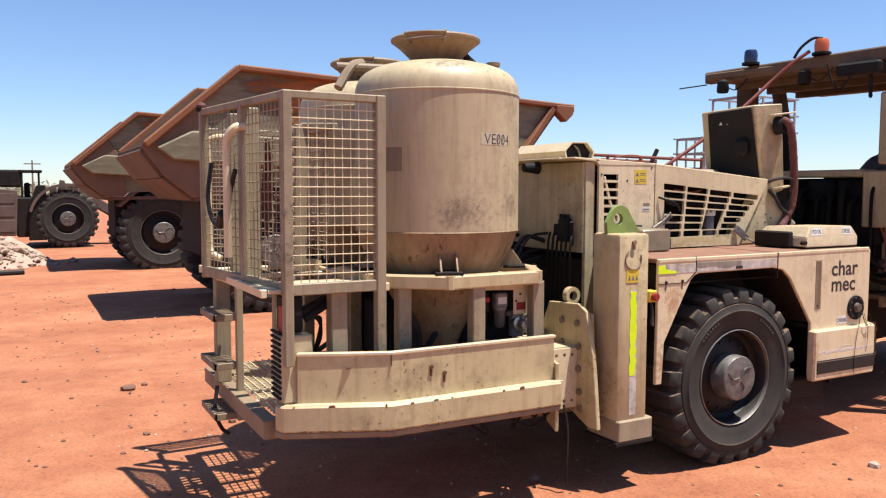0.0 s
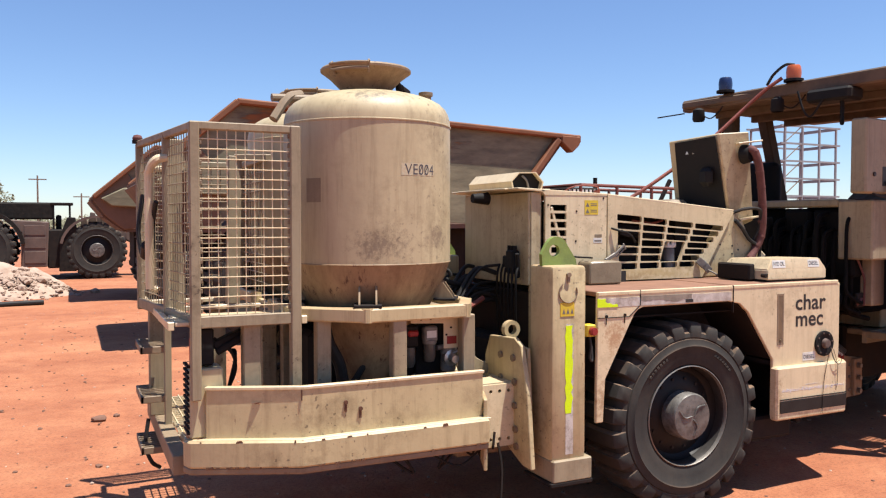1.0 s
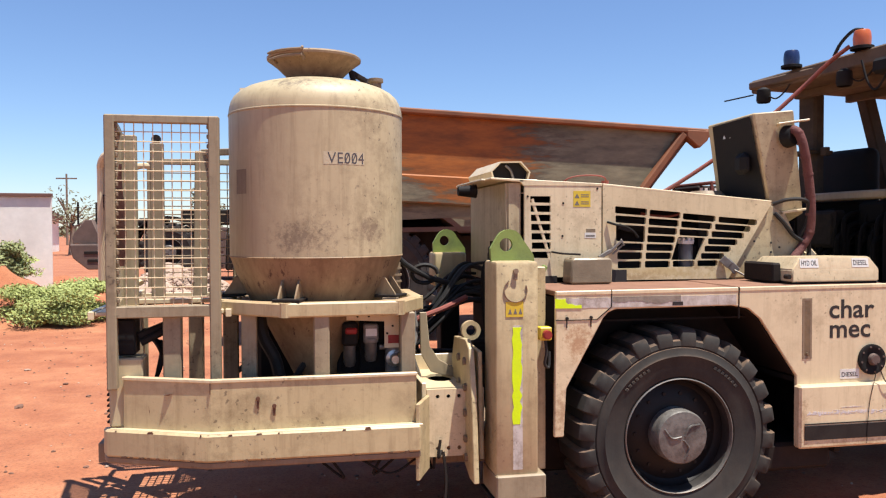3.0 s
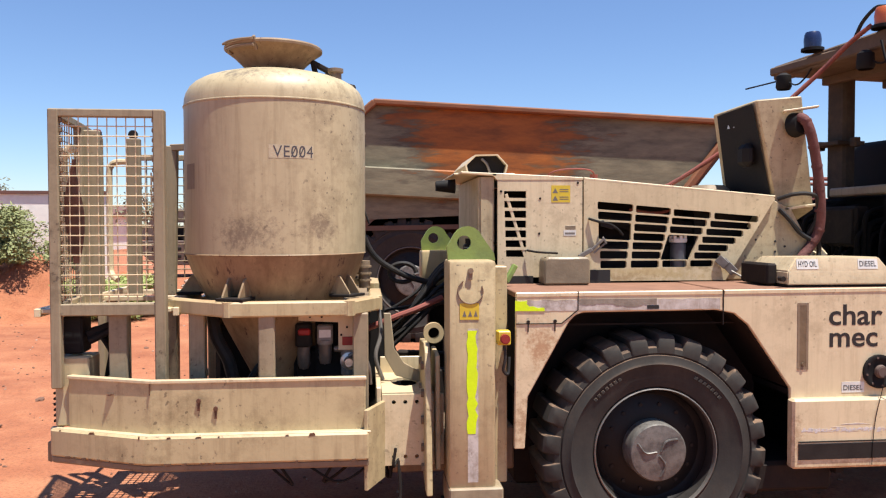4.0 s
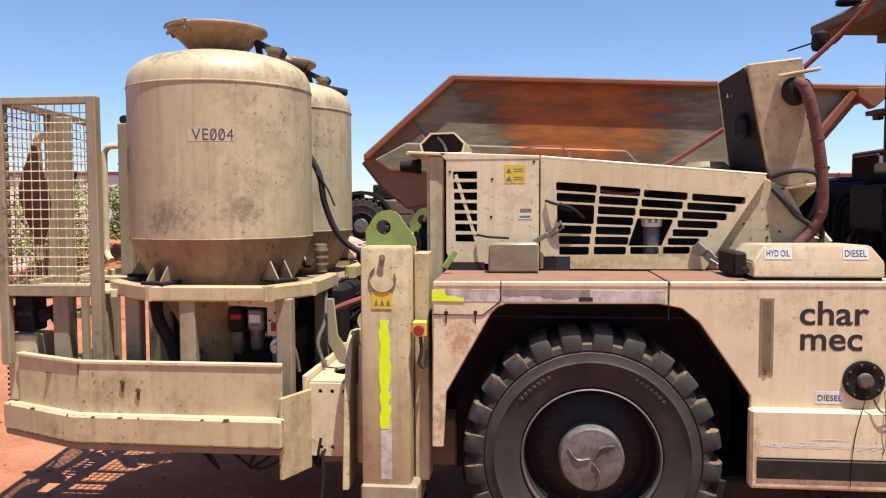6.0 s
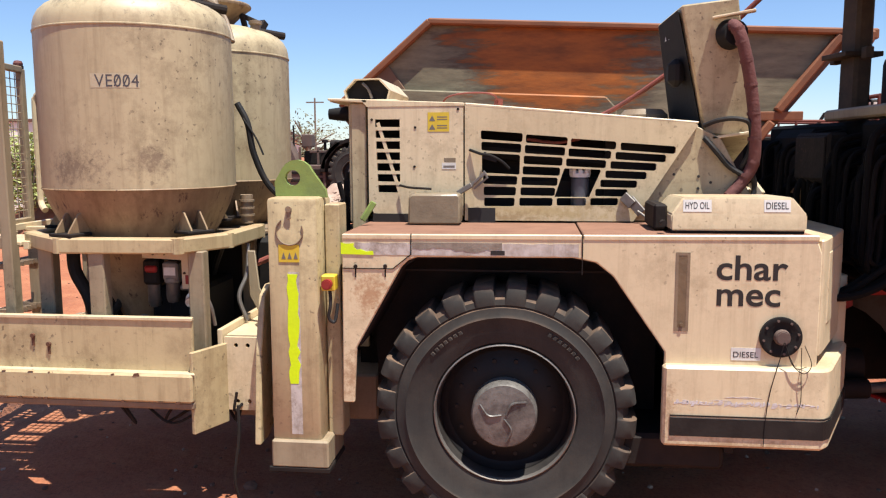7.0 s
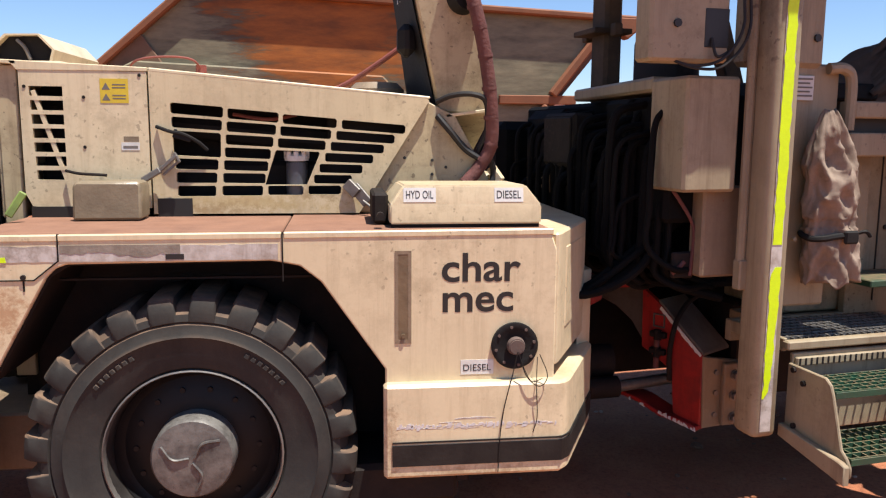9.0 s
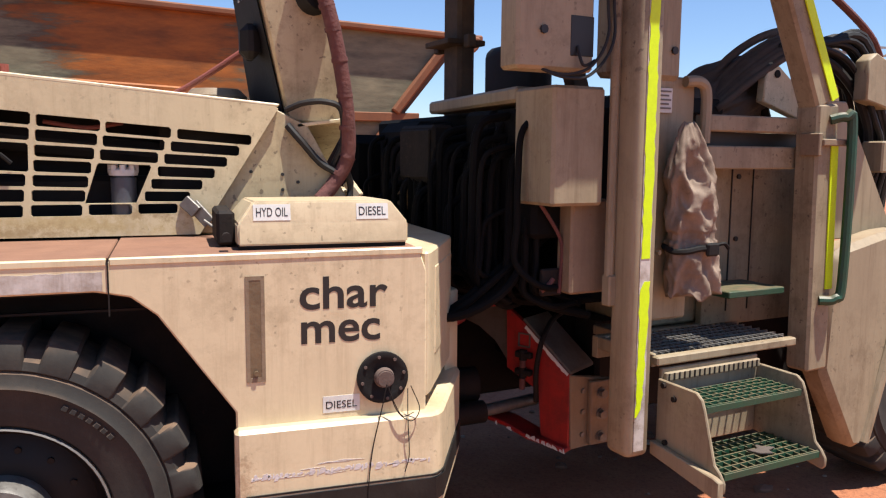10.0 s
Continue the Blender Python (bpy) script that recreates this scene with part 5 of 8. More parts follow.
part("lens", Shape().lathe([(0.028, 2.29), (0.030, 2.305), (0.022, 2.32), (0.003, 2.325)], (1.09, 4.96, 0), "z", 14), MAROON, lamp)
s = Shape()
s.tube([(1.10, 4.36, 1.42), (1.10, 4.36, 1.98), (1.105, 4.345, 2.08), (1.14, 4.32, 2.13), (1.19, 4.33, 2.14)], 0.024, 10)
s.tube([(1.20, 4.98, 1.36), (1.15, 5.02, 1.40), (1.14, 5.03, 1.50), (1.14, 5.03, 2.02), (1.15, 5.03, 2.09), (1.19, 5.02, 2.12), (1.30, 5.0, 2.12)], 0.020, 10)
part("grab_rail", s, PALE, cage, "bent tube grab rail")
s = Shape()
s.beam((1.60, 4.66, 1.29), (1.62, 4.66, 2.19), 0.05, 0.08, 0.005, up=(1, 0, 0))
s.beam((1.62, 4.66, 2.18), (1.80, 4.57, 2.18), 0.04, 0.04, 0.005)
s.beam((1.80, 4.55, 2.18), (1.80, 5.35, 2.18), 0.04, 0.04, 0.005)
s.beam((1.80, 5.35, 1.35), (1.80, 5.35, 2.18), 0.04, 0.04, 0.005, up=(1, 0, 0))
s.beam((1.20, 5.38, 2.18), (1.80, 5.38, 2.18), 0.04, 0.04, 0.005)
s.beam((1.20, 5.38, 1.3), (1.20, 5.38, 2.18), 0.04, 0.04, 0.005, up=(1, 0, 0))
part("rear_frame", s, DUSTP, cage)
s = Shape()
bars(s, (1.80, 4.6), (1.80, 5.33), 1.35, 2.16, 9, 14, 0.004)
bars(s, (1.22, 5.38), (1.78, 5.38), 1.35, 2.16, 9, 14, 0.004)
part("cage_mesh", s, DUSTP, cage)
s = Shape()
for i in range(3):
    y = 3.84 + i * 0.115
    s.box(1.17, 1.80, y, y + 0.105, 1.268, 1.29, 0.004)
for x in (1.135, 1.81):
    s.box(x, x + 0.03, 3.84, 5.36, 1.25, 1.292, 0.003)
for y in (4.33, 4.82, 5.33):
    s.box(1.14, 1.83, y, y + 0.05, 1.24, 1.268, 0.003)
part("platform_floor", s, PALE, cage, "sand steel grating platform")
s = Shape()
for x, y in ((1.545, 3.86), (1.79, 4.55), (1.18, 4.9), (1.55, 4.9)):
    s.box(x - 0.045, x + 0.045, y - 0.04, y + 0.04, 0.60, 1.265, 0.006)
part("platform_leg", s, DUSTP, cage)
s = Shape()
for i in range(13):
    s.box(1.255 + i * 0.047, 1.261 + i * 0.047, 3.95, 5.32, 0.60, 0.622, 0)
for i in range(27):
    s.box(1.24, 1.86, 3.97 + i * 0.05, 3.977 + i * 0.05, 0.604, 0.618, 0)
for i in range(3):
    s.box(1.24, 1.86, 4.33 + i * 0.34, 4.37 + i * 0.34, 0.56, 0.60, 0.003)
part("foot_grating", s, PALE, cage, "steel foot grating")
# control box, hanging red cloth sleeve
s = Shape()
s.box(1.235, 1.40, 3.83, 4.0, 0.70, 1.05, 0.008)
ctrl = part("corner_box", s, TANKP, vehicle, "grey-sand corner box with a louvred side")
s = Shape()
for i in range(13):
    z = 0.72 + i * 0.028
    s.box(1.222, 1.24, 3.84, 3.99, z, z + 0.012, 0.002)
part("louvre", s, DARK, ctrl)
s = Shape()
s.box(1.26, 1.36, 3.86, 4.0, 1.06, 1.25, 0.01)
s.cyl((1.38, 3.90, 1.12), (1.52, 3.92, 1.19), 0.02, seg=10)
s.beam((1.36, 3.92, 1.15), (1.54, 3.96, 1.22), 0.05, 0.04, 0.006)
for k in range(5):
    s.tube([(1.38, 3.92 + 0.02 * k, 1.18), (1.45, 3.90 + 0.02 * k, 1.12), (1.48, 3.93, 1.02 + 0.02 * k), (1.44, 3.95, 0.9)], 0.008)
part("control_gear", s, BLACK, vehicle, "dark control gear and wiring")
part("red_panel", Shape().box(1.245, 1.256, 3.85, 3.92, 1.06, 1.20, 0.003), RED, ctrl)
s = Shape()
b = bmesh.new()
rows = []
for i, (z, w) in enumerate(((2.06, 0.015), (1.99, 0.03), (1.91, 0.055), (1.83, 0.075), (1.76, 0.08), (1.67, 0.065), (1.59, 0.04), (1.51, 0.012))):
    rows.append([b.verts.new((1.252 + 0.010 * math.sin(3 * z + k), 4.10 + 1.7 * w * (k - 2) / 2 + 0.02 * math.sin(9 * z), z)) for k in range(5)])
for p, q in zip(rows, rows[1:]):
    for k in range(4):
        b.faces.new((p[k], p[k + 1], q[k + 1], q[k]))
bmesh.ops.solidify(b, geom=b.faces[:], thickness=0.012)
part("cloth_sleeve", b, mat("red_cloth", (0.15, 0.05, 0.034), 0.9, dark=(0.07, 0.03, 0.024), amount=0.8, scale=10, grain=120, bump=0.4), cage, "faded red cloth tied to the mesh")
s = Shape()
s.tube([(1.10, 4.75, 1.95), (1.07, 4.72, 1.75), (1.08, 4.66, 1.62), (1.10, 4.55, 1.58), (1.12, 4.45, 1.62), (1.12, 4.38, 1.78), (1.13, 4.3, 1.9)], 0.013)
s.cyl((1.09, 4.50, 1.60), (1.09, 4.42, 1.66), 0.03, seg=10)
part("hanging_hose", s, HOSE, cage, "looped black hose")
# ladder at the rear
s = Shape()
for y in (4.62, 5.0):
    s.box(1.195, 1.235, y - 0.02, y + 0.02, 0.42, 1.26, 0.004)
lad = part("access_ladder", s, DUSTP, vehicle, "narrow sand access ladder")
for z in (0.46, 0.76, 1.05):
    s = Shape()
    s.box(1.065, 1.08, 4.62, 5.0, z - 0.03, z + 0.01, 0.003)
    s.box(1.065, 1.215, 4.62, 4.635, z - 0.03, z + 0.01, 0.003)
    s.box(1.065, 1.215, 4.985, 5.0, z - 0.03, z + 0.01, 0.003)
    for k in range(7):
        s.box(1.075, 1.205, 4.66 + k * 0.048, 4.672 + k * 0.048, z - 0.02, z + 0.008, 0)
    part("tread", s, SHADEP, lad)
s = Shape()
s.tube([(1.12, 4.8, 0.6), (1.10, 4.78, 0.45), (1.13, 4.75, 0.35), (1.18, 4.78, 0.3)], 0.012)
part("drip_hose", s, HOSE, lad)

# ---- jack legs ----
def build_jack(y0, f, dx=0.0, low=0.40, foot=True):
    def yy(d):
        return y0 + f * d
    s = Shape()
    a, b_ = sorted((yy(0), yy(0.25)))
    s.box(3.192, 3.425, a, b_, low, 1.535, 0.018, seg=2)
    leg = part("jack_leg", s, PAINT, vehicle, "square sand jack leg with lime tape")
    if foot:
        s = Shape()
        a, b_ = sorted((yy(-0.02), yy(0.28)))
        s.box(3.19, 3.46, a, b_, 0.285, 0.415, 0.008)
        part("jack_foot", s, DUSTP, leg, "dirty sand jack foot")
        part("foot_pad", Shape().box(3.175, 3.465, a, b_, 0.262, 0.286, 0.004), DARK, leg)
    hole = arc(3.282, 1.620, 0.036, 0, 337.5, 15)
    s = Shape().prism([(3.20, 1.53), (3.44, 1.53), (3.435, 1.565), *arc(3.30, 1.625, 0.078, 20, 150, 6), (3.195, 1.60)], "y", yy(0.12), yy(0.15), 0, holes=[hole])
    part("lifting_lug", s, GREENP, leg, "green lifting lug with a round hole")
    for o in (leg, *leg.children):
        o.data.transform(Matrix.Translation((dx, 0, 0)))
    return leg


leg = build_jack(3.55, 1)
build_jack(5.42, -1, -0.02, 1.29, False)
part("jack_stem", Shape().box(3.22, 3.36, 5.20, 5.36, 0.30, 1.30, 0.01), DARK, vehicle)
rng = random.Random(12)
left, right = [], []
z = 1.19
while z > 0.66:
    left.append((3.283 + rng.uniform(-0.005, 0.005), z))
    right.append((3.328 + rng.uniform(-0.008, 0.008), z))
    z -= 0.03
part("white_strip", Shape().box(3.285, 3.337, 3.5490, 3.552, 0.44, 1.20, 0), WHITE, leg, "worn white reflective strip")
part("lime_strip", Shape().prism(left + right[::-1], "y", 3.5478, 3.5495, 0), LIME, leg, "torn lime reflective tape")
part("warning_tag", Shape().box(3.245, 3.34, 3.547, 3.552, 1.245, 1.325, 0), YELLOW, leg, "yellow warning tag")
s = Shape()
for k in range(3):
    s.prism([(3.258 + 0.028 * k, 1.26), (3.278 + 0.028 * k, 1.26), (3.268 + 0.028 * k, 1.29)], "y", 3.5462, 3.548, 0)
part("tag_print", s, GREYINK, leg)
s = Shape()
s.tube([(3.298 + 0.062 * math.cos(a), 3.546, 1.385 + 0.062 * math.sin(a)) for a in [2.2 + i * 0.5 for i in range(10)]], 0.0035)
s.cyl((3.298, 3.535, 1.485), (3.298, 3.56, 1.485), 0.014, seg=10)
s.beam((3.298, 3.543, 1.48), (3.298, 3.543, 1.44), 0.02, 0.006, 0.002, up=(0, 1, 0))
part("shackle", s, SHADEP, leg, "hanging wire shackle")
s = Shape()
s.box(3.435, 3.50, 3.555, 3.62, 1.115, 1.185, 0.005)
es = part("stop_switch", s, YELLOW, leg, "yellow stop switch box with a red button")
part("button", Shape().cyl((3.468, 3.52, 1.148), (3.468, 3.556, 1.148), 0.024, seg=16, bevel=0.005), RED, es)
s = Shape()
s.tube([(3.47, 3.58, 1.115), (3.475, 3.57, 1.05), (3.465, 3.57, 0.99), (3.49, 3.58, 0.97), (3.50, 3.60, 1.05)], 0.008)
part("switch_cable", s, HOSE, es)
# slide rail and pinned bracket behind the leg
s = Shape()
s.box(3.43, 3.50, 3.66, 3.80, 0.40, 1.50, 0.005)
s.prism([(3.60, 0.36), (3.70, 0.36), (4.16, 0.55), (4.16, 0.95), (4.10, 1.08), (3.80, 1.10), (3.72, 1.06), (3.65, 0.8)], "x", 3.085, 3.115, 0.004)
s.prism([(3.70, 0.46), (4.0, 0.55), (4.0, 1.05), (3.74, 1.04)], "x", 3.14, 3.165, 0.004)
s.lathe([(0.03, -0.02), (0.055, -0.02), (0.055, 0.02), (0.03, 0.02)], (3.15, 3.95, 1.13), "y", 20)
br = part("pinned_bracket", s, PAINT, vehicle, "sand bracket plate with bolts and a lifting eye")
s = Shape()
for y, z in ((3.80, 0.98), (3.95, 0.98), (3.78, 0.84), (3.78, 0.70), (3.77, 0.56), (3.95, 0.84), (3.76, 0.46)):
    s.cyl((3.07, y, z), (3.09, y, z), 0.022, seg=6)
part("bracket_bolt", s, SHADEP, br)
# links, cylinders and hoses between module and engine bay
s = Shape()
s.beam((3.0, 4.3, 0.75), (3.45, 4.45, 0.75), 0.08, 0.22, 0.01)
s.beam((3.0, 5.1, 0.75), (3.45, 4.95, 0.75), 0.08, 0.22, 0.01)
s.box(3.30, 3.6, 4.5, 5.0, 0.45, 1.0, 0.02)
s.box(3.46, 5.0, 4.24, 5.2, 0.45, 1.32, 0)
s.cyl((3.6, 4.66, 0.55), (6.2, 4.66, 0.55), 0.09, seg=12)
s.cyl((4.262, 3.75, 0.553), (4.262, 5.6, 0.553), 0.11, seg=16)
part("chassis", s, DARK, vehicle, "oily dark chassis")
# unseen boxes added below the engine to keep far-side light out
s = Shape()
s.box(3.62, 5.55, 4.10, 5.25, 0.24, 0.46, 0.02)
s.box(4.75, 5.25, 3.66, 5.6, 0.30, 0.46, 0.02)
part("belly_plate", s, DARK, vehicle, "added dark block under the engine that deepens the shade")
s = Shape()
s.prism([(2.885, 1.22), (2.925, 1.22), (2.945, 1.02), (3.00, 0.94), (3.12, 0.87), (3.12, 0.82), (2.95, 0.87), (2.89, 0.98)], "y", 4.12, 4.135, 0.003)
part("inner_bracket", s, DUSTP, vehicle, "curved sand bracket beside the jack leg")
rng = random.Random(8)
s = Shape()
for i in range(16):
    z0, z1 = rng.uniform(0.88, 1.12), rng.uniform(1.22, 1.46)
    y0 = rng.uniform(4.65, 5.15)
    s.tube([(2.74, y0, z0), (2.90, y0 - 0.03, z0 + rng.uniform(0.0, 0.08)), (3.10, y0 - 0.06, 0.45 * z0 + 0.55 * z1), (3.28, y0 - 0.03, z1), (3.44, y0 + rng.uniform(-0.1, 0.1), z1 + rng.uniform(-0.05, 0.05))], rng.uniform(0.010, 0.017), 8)
s.tube([(3.02 + 0.085 * math.cos(a), 4.70 + 0.04 * a / 6, 1.41 + 0.06 * math.sin(a)) for a in [i * 0.6 for i in range(11)]], 0.014, 8)
part("hydraulic_hose", s, HOSE, vehicle, "bundle of black hydraulic hoses")
part("red_hydraulic_hose", Shape().tube([(2.80, 4.4, 1.10), (2.95, 4.42, 1.16), (3.10, 4.45, 1.21), (3.25, 4.5, 1.27)], 0.018, 8), REDHOSE, vehicle)
rng = random.Random(5)
s = Shape()
for i in range(6):
    y = 4.25 + 0.05 * i
    s.tube([(3.38, y, 1.50), (3.35, y - 0.02, 1.42), (3.36, y, 1.2), (3.40, y + 0.04, 0.95)], 0.008)
s.box(3.365, 3.424, 4.30, 4.40, 1.44, 1.60, 0.012)
s.box(3.38, 3.424, 4.40, 4.47, 1.48, 1.56, 0.01)
s.cyl((3.39, 4.27, 1.42), (3.36, 4.23, 1.58), 0.014, seg=8)
for i in range(3):
    s.cyl((3.39, 4.31 + 0.04 * i, 1.59), (3.39, 4.31 + 0.04 * i, 1.63), 0.012, seg=8)
part("valve_block", s, BLACK, vehicle, "black valve block with levers and hoses")
s = Shape()
for i in range(9):
    x, y = rng.uniform(2.2, 3.0), rng.uniform(3.75, 4.4)
    s.tube([(x, y, 0.56), (x + rng.uniform(-0.15, 0.15), y, 0.42 + rng.uniform(-0.05, 0.05)), (x + rng.uniform(-0.2, 0.2), y + 0.1, 0.56)], 0.008, 6)
s.tube([(2.95, 3.75, 0.5), (2.96, 3.72, 0.35), (2.94, 3.70, 0.15), (2.95, 3.72, 0.03)], 0.008, 6)
s.tube([(2.5, 3.7, 0.5), (2.65, 3.66, 0.43), (2.8, 3.68, 0.5)], 0.007, 6)
part("dangling_line", s, DARK, vehicle, "thin lines hanging below the bumper")


# ---- front half, turned at the joint ----
FM = Matrix.Translation((6.62, 3.78, 0)) @ Matrix.Rotation(radians(9), 4, "Z")


def fpart(name, s, material, parent, label=""):
    s.bm.transform(FM)
    return part(name, s, material, parent, label)


s = Shape()
s.box(-0.184, -0.066, -0.10, 0.035, 0.50, 2.95, 0.026, seg=3)
fpost = fpart("canopy_post", s, DUSTP, vehicle, "heavy sand canopy post with lime tape")
s = Shape()
s.box(-0.153, -0.103, -0.1035, -0.099, 0.53, 2.9, 0)
fpart("white_strip", s, WHITE, fpost)
rng = random.Random(21)
pa, pb, z = [], [], 2.92
while z > 0.66:
    if not 1.22 < z < 1.30:
        k = 0.016 * max(0, (1.5 - z)) if z > 1.22 else 0.0
        e = 0.020 * max(0, (1.05 - z) / 0.4)
        pa.append((-0.150 + k + rng.uniform(-0.004, 0.004), z))
        pb.append((-0.104 - e + rng.uniform(-0.005, 0.003), z))
    z -= 0.03
cut = [i for i, p in enumerate(pa) if p[1] > 1.25][-1] + 1
pb[-1] = (-0.146, pb[-1][1])
pa[cut] = (-0.130, pa[cut][1])
s = Shape()
s.prism(pa[:cut] + pb[:cut][::-1], "y", -0.1055, -0.103, 0)
s.prism(pa[cut:] + pb[cut:][::-1], "y", -0.1055, -0.103, 0)
fpart("lime_strip", s, LIME, fpost, "torn lime reflective tape")
s = Shape()
s.cyl((-0.198, 0.025, 1.22), (-0.198, 0.025, 2.6), 0.020, seg=10)
s.box(-0.215, -0.176, 0.0, 0.05, 1.10, 1.225, 0.006)
fpart("conduit", s, DUSTP, fpost)
# electrics boxes
s = Shape()
s.box(-0.48, -0.235, 0.03, 0.30, 1.50, 1.955, 0.012)
s.prism([(-0.475, 0.30), (-0.31, 1.40), (-0.20, 1.40), (-0.20, 0.30)], "z", 1.905, 1.968, 0.012)
cab = fpart("rear_cab_wall", s, DUSTP, vehicle, "sand rear wall of the operator station")
s = Shape()
s.box(-0.68, -0.34, -0.02, 0.10, 2.0, 2.55, 0.012)
s.box(-0.20, 0.18, 0.06, 0.16, 2.0, 2.55, 0.02)
jb = fpart("junction_box", s, DUSTP, fpost, "sand junction box with cable cut-out")
s = Shape()
s.box(-0.45, -0.345, -0.0225, -0.018, 2.055, 2.20, 0.004)
for x, z in ((0.13, 2.12), (0.13, 2.36), (-0.57, 2.14)):
    s.cyl((x, -0.03 if x < 0 else 0.05, z), (x, 0.07, z), 0.016, seg=8)
fpart("box_fitting", s, INK_AND_GAP, jb)
s = Shape()
for k in (0, 3):
    s.tube([(-0.33 + 0.010 * k, -0.04, 2.9), (-0.31 + 0.010 * k, -0.05, 2.30), (-0.31 + 0.008 * k, -0.06, 2.13 - 0.008 * k), (-0.38, -0.06, 2.02 - 0.010 * k), (-0.47, -0.04, 1.985 - 0.004 * k), (-0.56, -0.01, 2.0), (-0.60, 0.06, 2.06)], 0.006, 7)
s.tube([(-0.42, -0.024, 2.09), (-0.42, -0.05, 2.03), (-0.40, -0.05, 2.02), (-0.36, -0.05, 2.04)], 0.006, 7)
fpart("grey_cable", s, HOSE, jb, "thin dark cables")
# hose wall at the joint, its deep shade put into near-black colour
s = Shape()
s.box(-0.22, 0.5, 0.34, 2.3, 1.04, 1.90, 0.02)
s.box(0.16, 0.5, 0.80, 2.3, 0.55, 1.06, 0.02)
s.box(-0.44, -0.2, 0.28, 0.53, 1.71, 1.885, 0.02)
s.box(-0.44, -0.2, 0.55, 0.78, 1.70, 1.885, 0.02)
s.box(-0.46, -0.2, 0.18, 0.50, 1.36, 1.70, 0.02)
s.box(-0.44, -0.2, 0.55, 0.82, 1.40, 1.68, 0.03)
# added black masses carry the dark further back
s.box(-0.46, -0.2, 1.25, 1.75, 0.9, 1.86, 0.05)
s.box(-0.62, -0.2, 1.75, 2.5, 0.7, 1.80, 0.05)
hw = fpart("hydraulic_wall", s, JHOSE, vehicle, "hydraulic valve wall at the joint, blackened for deep shade")
rng = random.Random(14)
s = Shape()
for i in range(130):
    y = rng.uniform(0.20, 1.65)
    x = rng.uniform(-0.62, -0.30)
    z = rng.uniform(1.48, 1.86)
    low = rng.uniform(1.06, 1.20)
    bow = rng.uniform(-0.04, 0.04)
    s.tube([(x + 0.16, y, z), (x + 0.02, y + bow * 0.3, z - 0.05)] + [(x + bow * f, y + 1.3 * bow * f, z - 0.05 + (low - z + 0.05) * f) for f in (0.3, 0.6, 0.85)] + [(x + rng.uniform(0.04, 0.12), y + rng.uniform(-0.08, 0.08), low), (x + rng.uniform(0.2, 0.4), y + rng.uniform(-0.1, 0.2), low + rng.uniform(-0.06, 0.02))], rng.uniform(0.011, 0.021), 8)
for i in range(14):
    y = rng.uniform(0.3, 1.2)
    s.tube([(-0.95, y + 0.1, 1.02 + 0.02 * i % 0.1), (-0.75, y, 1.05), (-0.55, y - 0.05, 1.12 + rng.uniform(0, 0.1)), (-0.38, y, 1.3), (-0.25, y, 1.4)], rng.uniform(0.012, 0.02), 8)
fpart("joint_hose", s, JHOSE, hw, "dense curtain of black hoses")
s = Shape()
s.tube([(-0.44, 0.16, 1.50), (-0.40, 0.16, 1.45), (-0.345, 0.16, 1.37), (-0.33, 0.16, 1.30), (-0.34, 0.16, 1.14)], 0.008)
s.tube([(-0.37, 0.16, 1.20), (-0.40, 0.16, 1.17), (-0.42, 0.17, 1.15)], 0.010)
fpart("red_line", s, MAROON, hw)
s = Shape()
s.box(-0.33, -0.15, 0.10, 0.20, 1.14, 1.52, 0.01)
fpart("line_bracket", s, SHADEP, hw, "dusty cab wall strip behind the hoses")
fpart("line_clamp", Shape().box(-0.42, -0.32, 0.165, 0.19, 1.13, 1.24, 0.006), DARK, hw)
s = Shape()
s.box(-0.56, -0.45, 0.86, 1.22, 1.56, 1.83, 0.014)
gb = fpart("grey_box", s, BOXG, hw, "dark grey electrical box")
fpart("box_lid", Shape().box(-0.572, -0.56, 0.88, 1.20, 1.58, 1.81, 0.006), BOXG, gb)
fpart("yellow_fitting", Shape().prism([(1.10, 1.40), (1.36, 1.42), (1.36, 1.50), (1.28, 1.55), (1.24, 1.64), (1.18, 1.62), (1.14, 1.52)], "x", -0.52, -0.40, 0.02), GEARY, hw, "worn yellow casting")
# joint frame: a red cheek plate with a grey sloping top and a bolted end
# rusty grey, darkened to hold the shade of the hoses above
SHADEG = mat("shaded_grey_plate", (0.115, 0.098, 0.08), 0.65, dark=(0.06, 0.045, 0.035), amount=0.9, scale=9, rust=0.4)
UM = Matrix.Translation((-0.035, 0.476, 0)) @ Matrix.Rotation(radians(115), 4, "Z")


def cheek(name, s, material, parent, label=""):
    s.bm.transform(UM)
    return fpart(name, s, material, parent, label)


s = Shape()
s.prism([(0.0, 0.682), (0.126, 0.788), (0.256, 0.90), (0.352, 0.962), (0.345, 0.66), (0.25, 0.615), (0.165, 0.57), (0.148, 0.36), (0.0, 0.315)], "y", -0.03, 0, 0.003)
jf = cheek("joint_frame", s, REDD, vehicle, "dark red joint cheek plate, chipped and dusty")
s = Shape()
s.prism([(-0.004, 0.679), (0.126, 0.787), (0.262, 0.905), (0.256, 0.917), (0.120, 0.801), (-0.004, 0.697)], "y", -0.235, -0.004, 0.003)
s.prism([(0.36, 0.975), (0.80, 0.985), (0.80, 0.90), (0.55, 0.83), (0.45, 0.77), (0.36, 0.66)], "y", -0.07, -0.05, 0.003)
cheek("joint_plate", s, SHADEG, jf, "grey dusty sloping top plate, darkened for shade")
rng = random.Random(33)
top = [(0.004 + 0.013 * i, 0.6855 + 0.011 * i) for i in range(19)]
s = Shape()
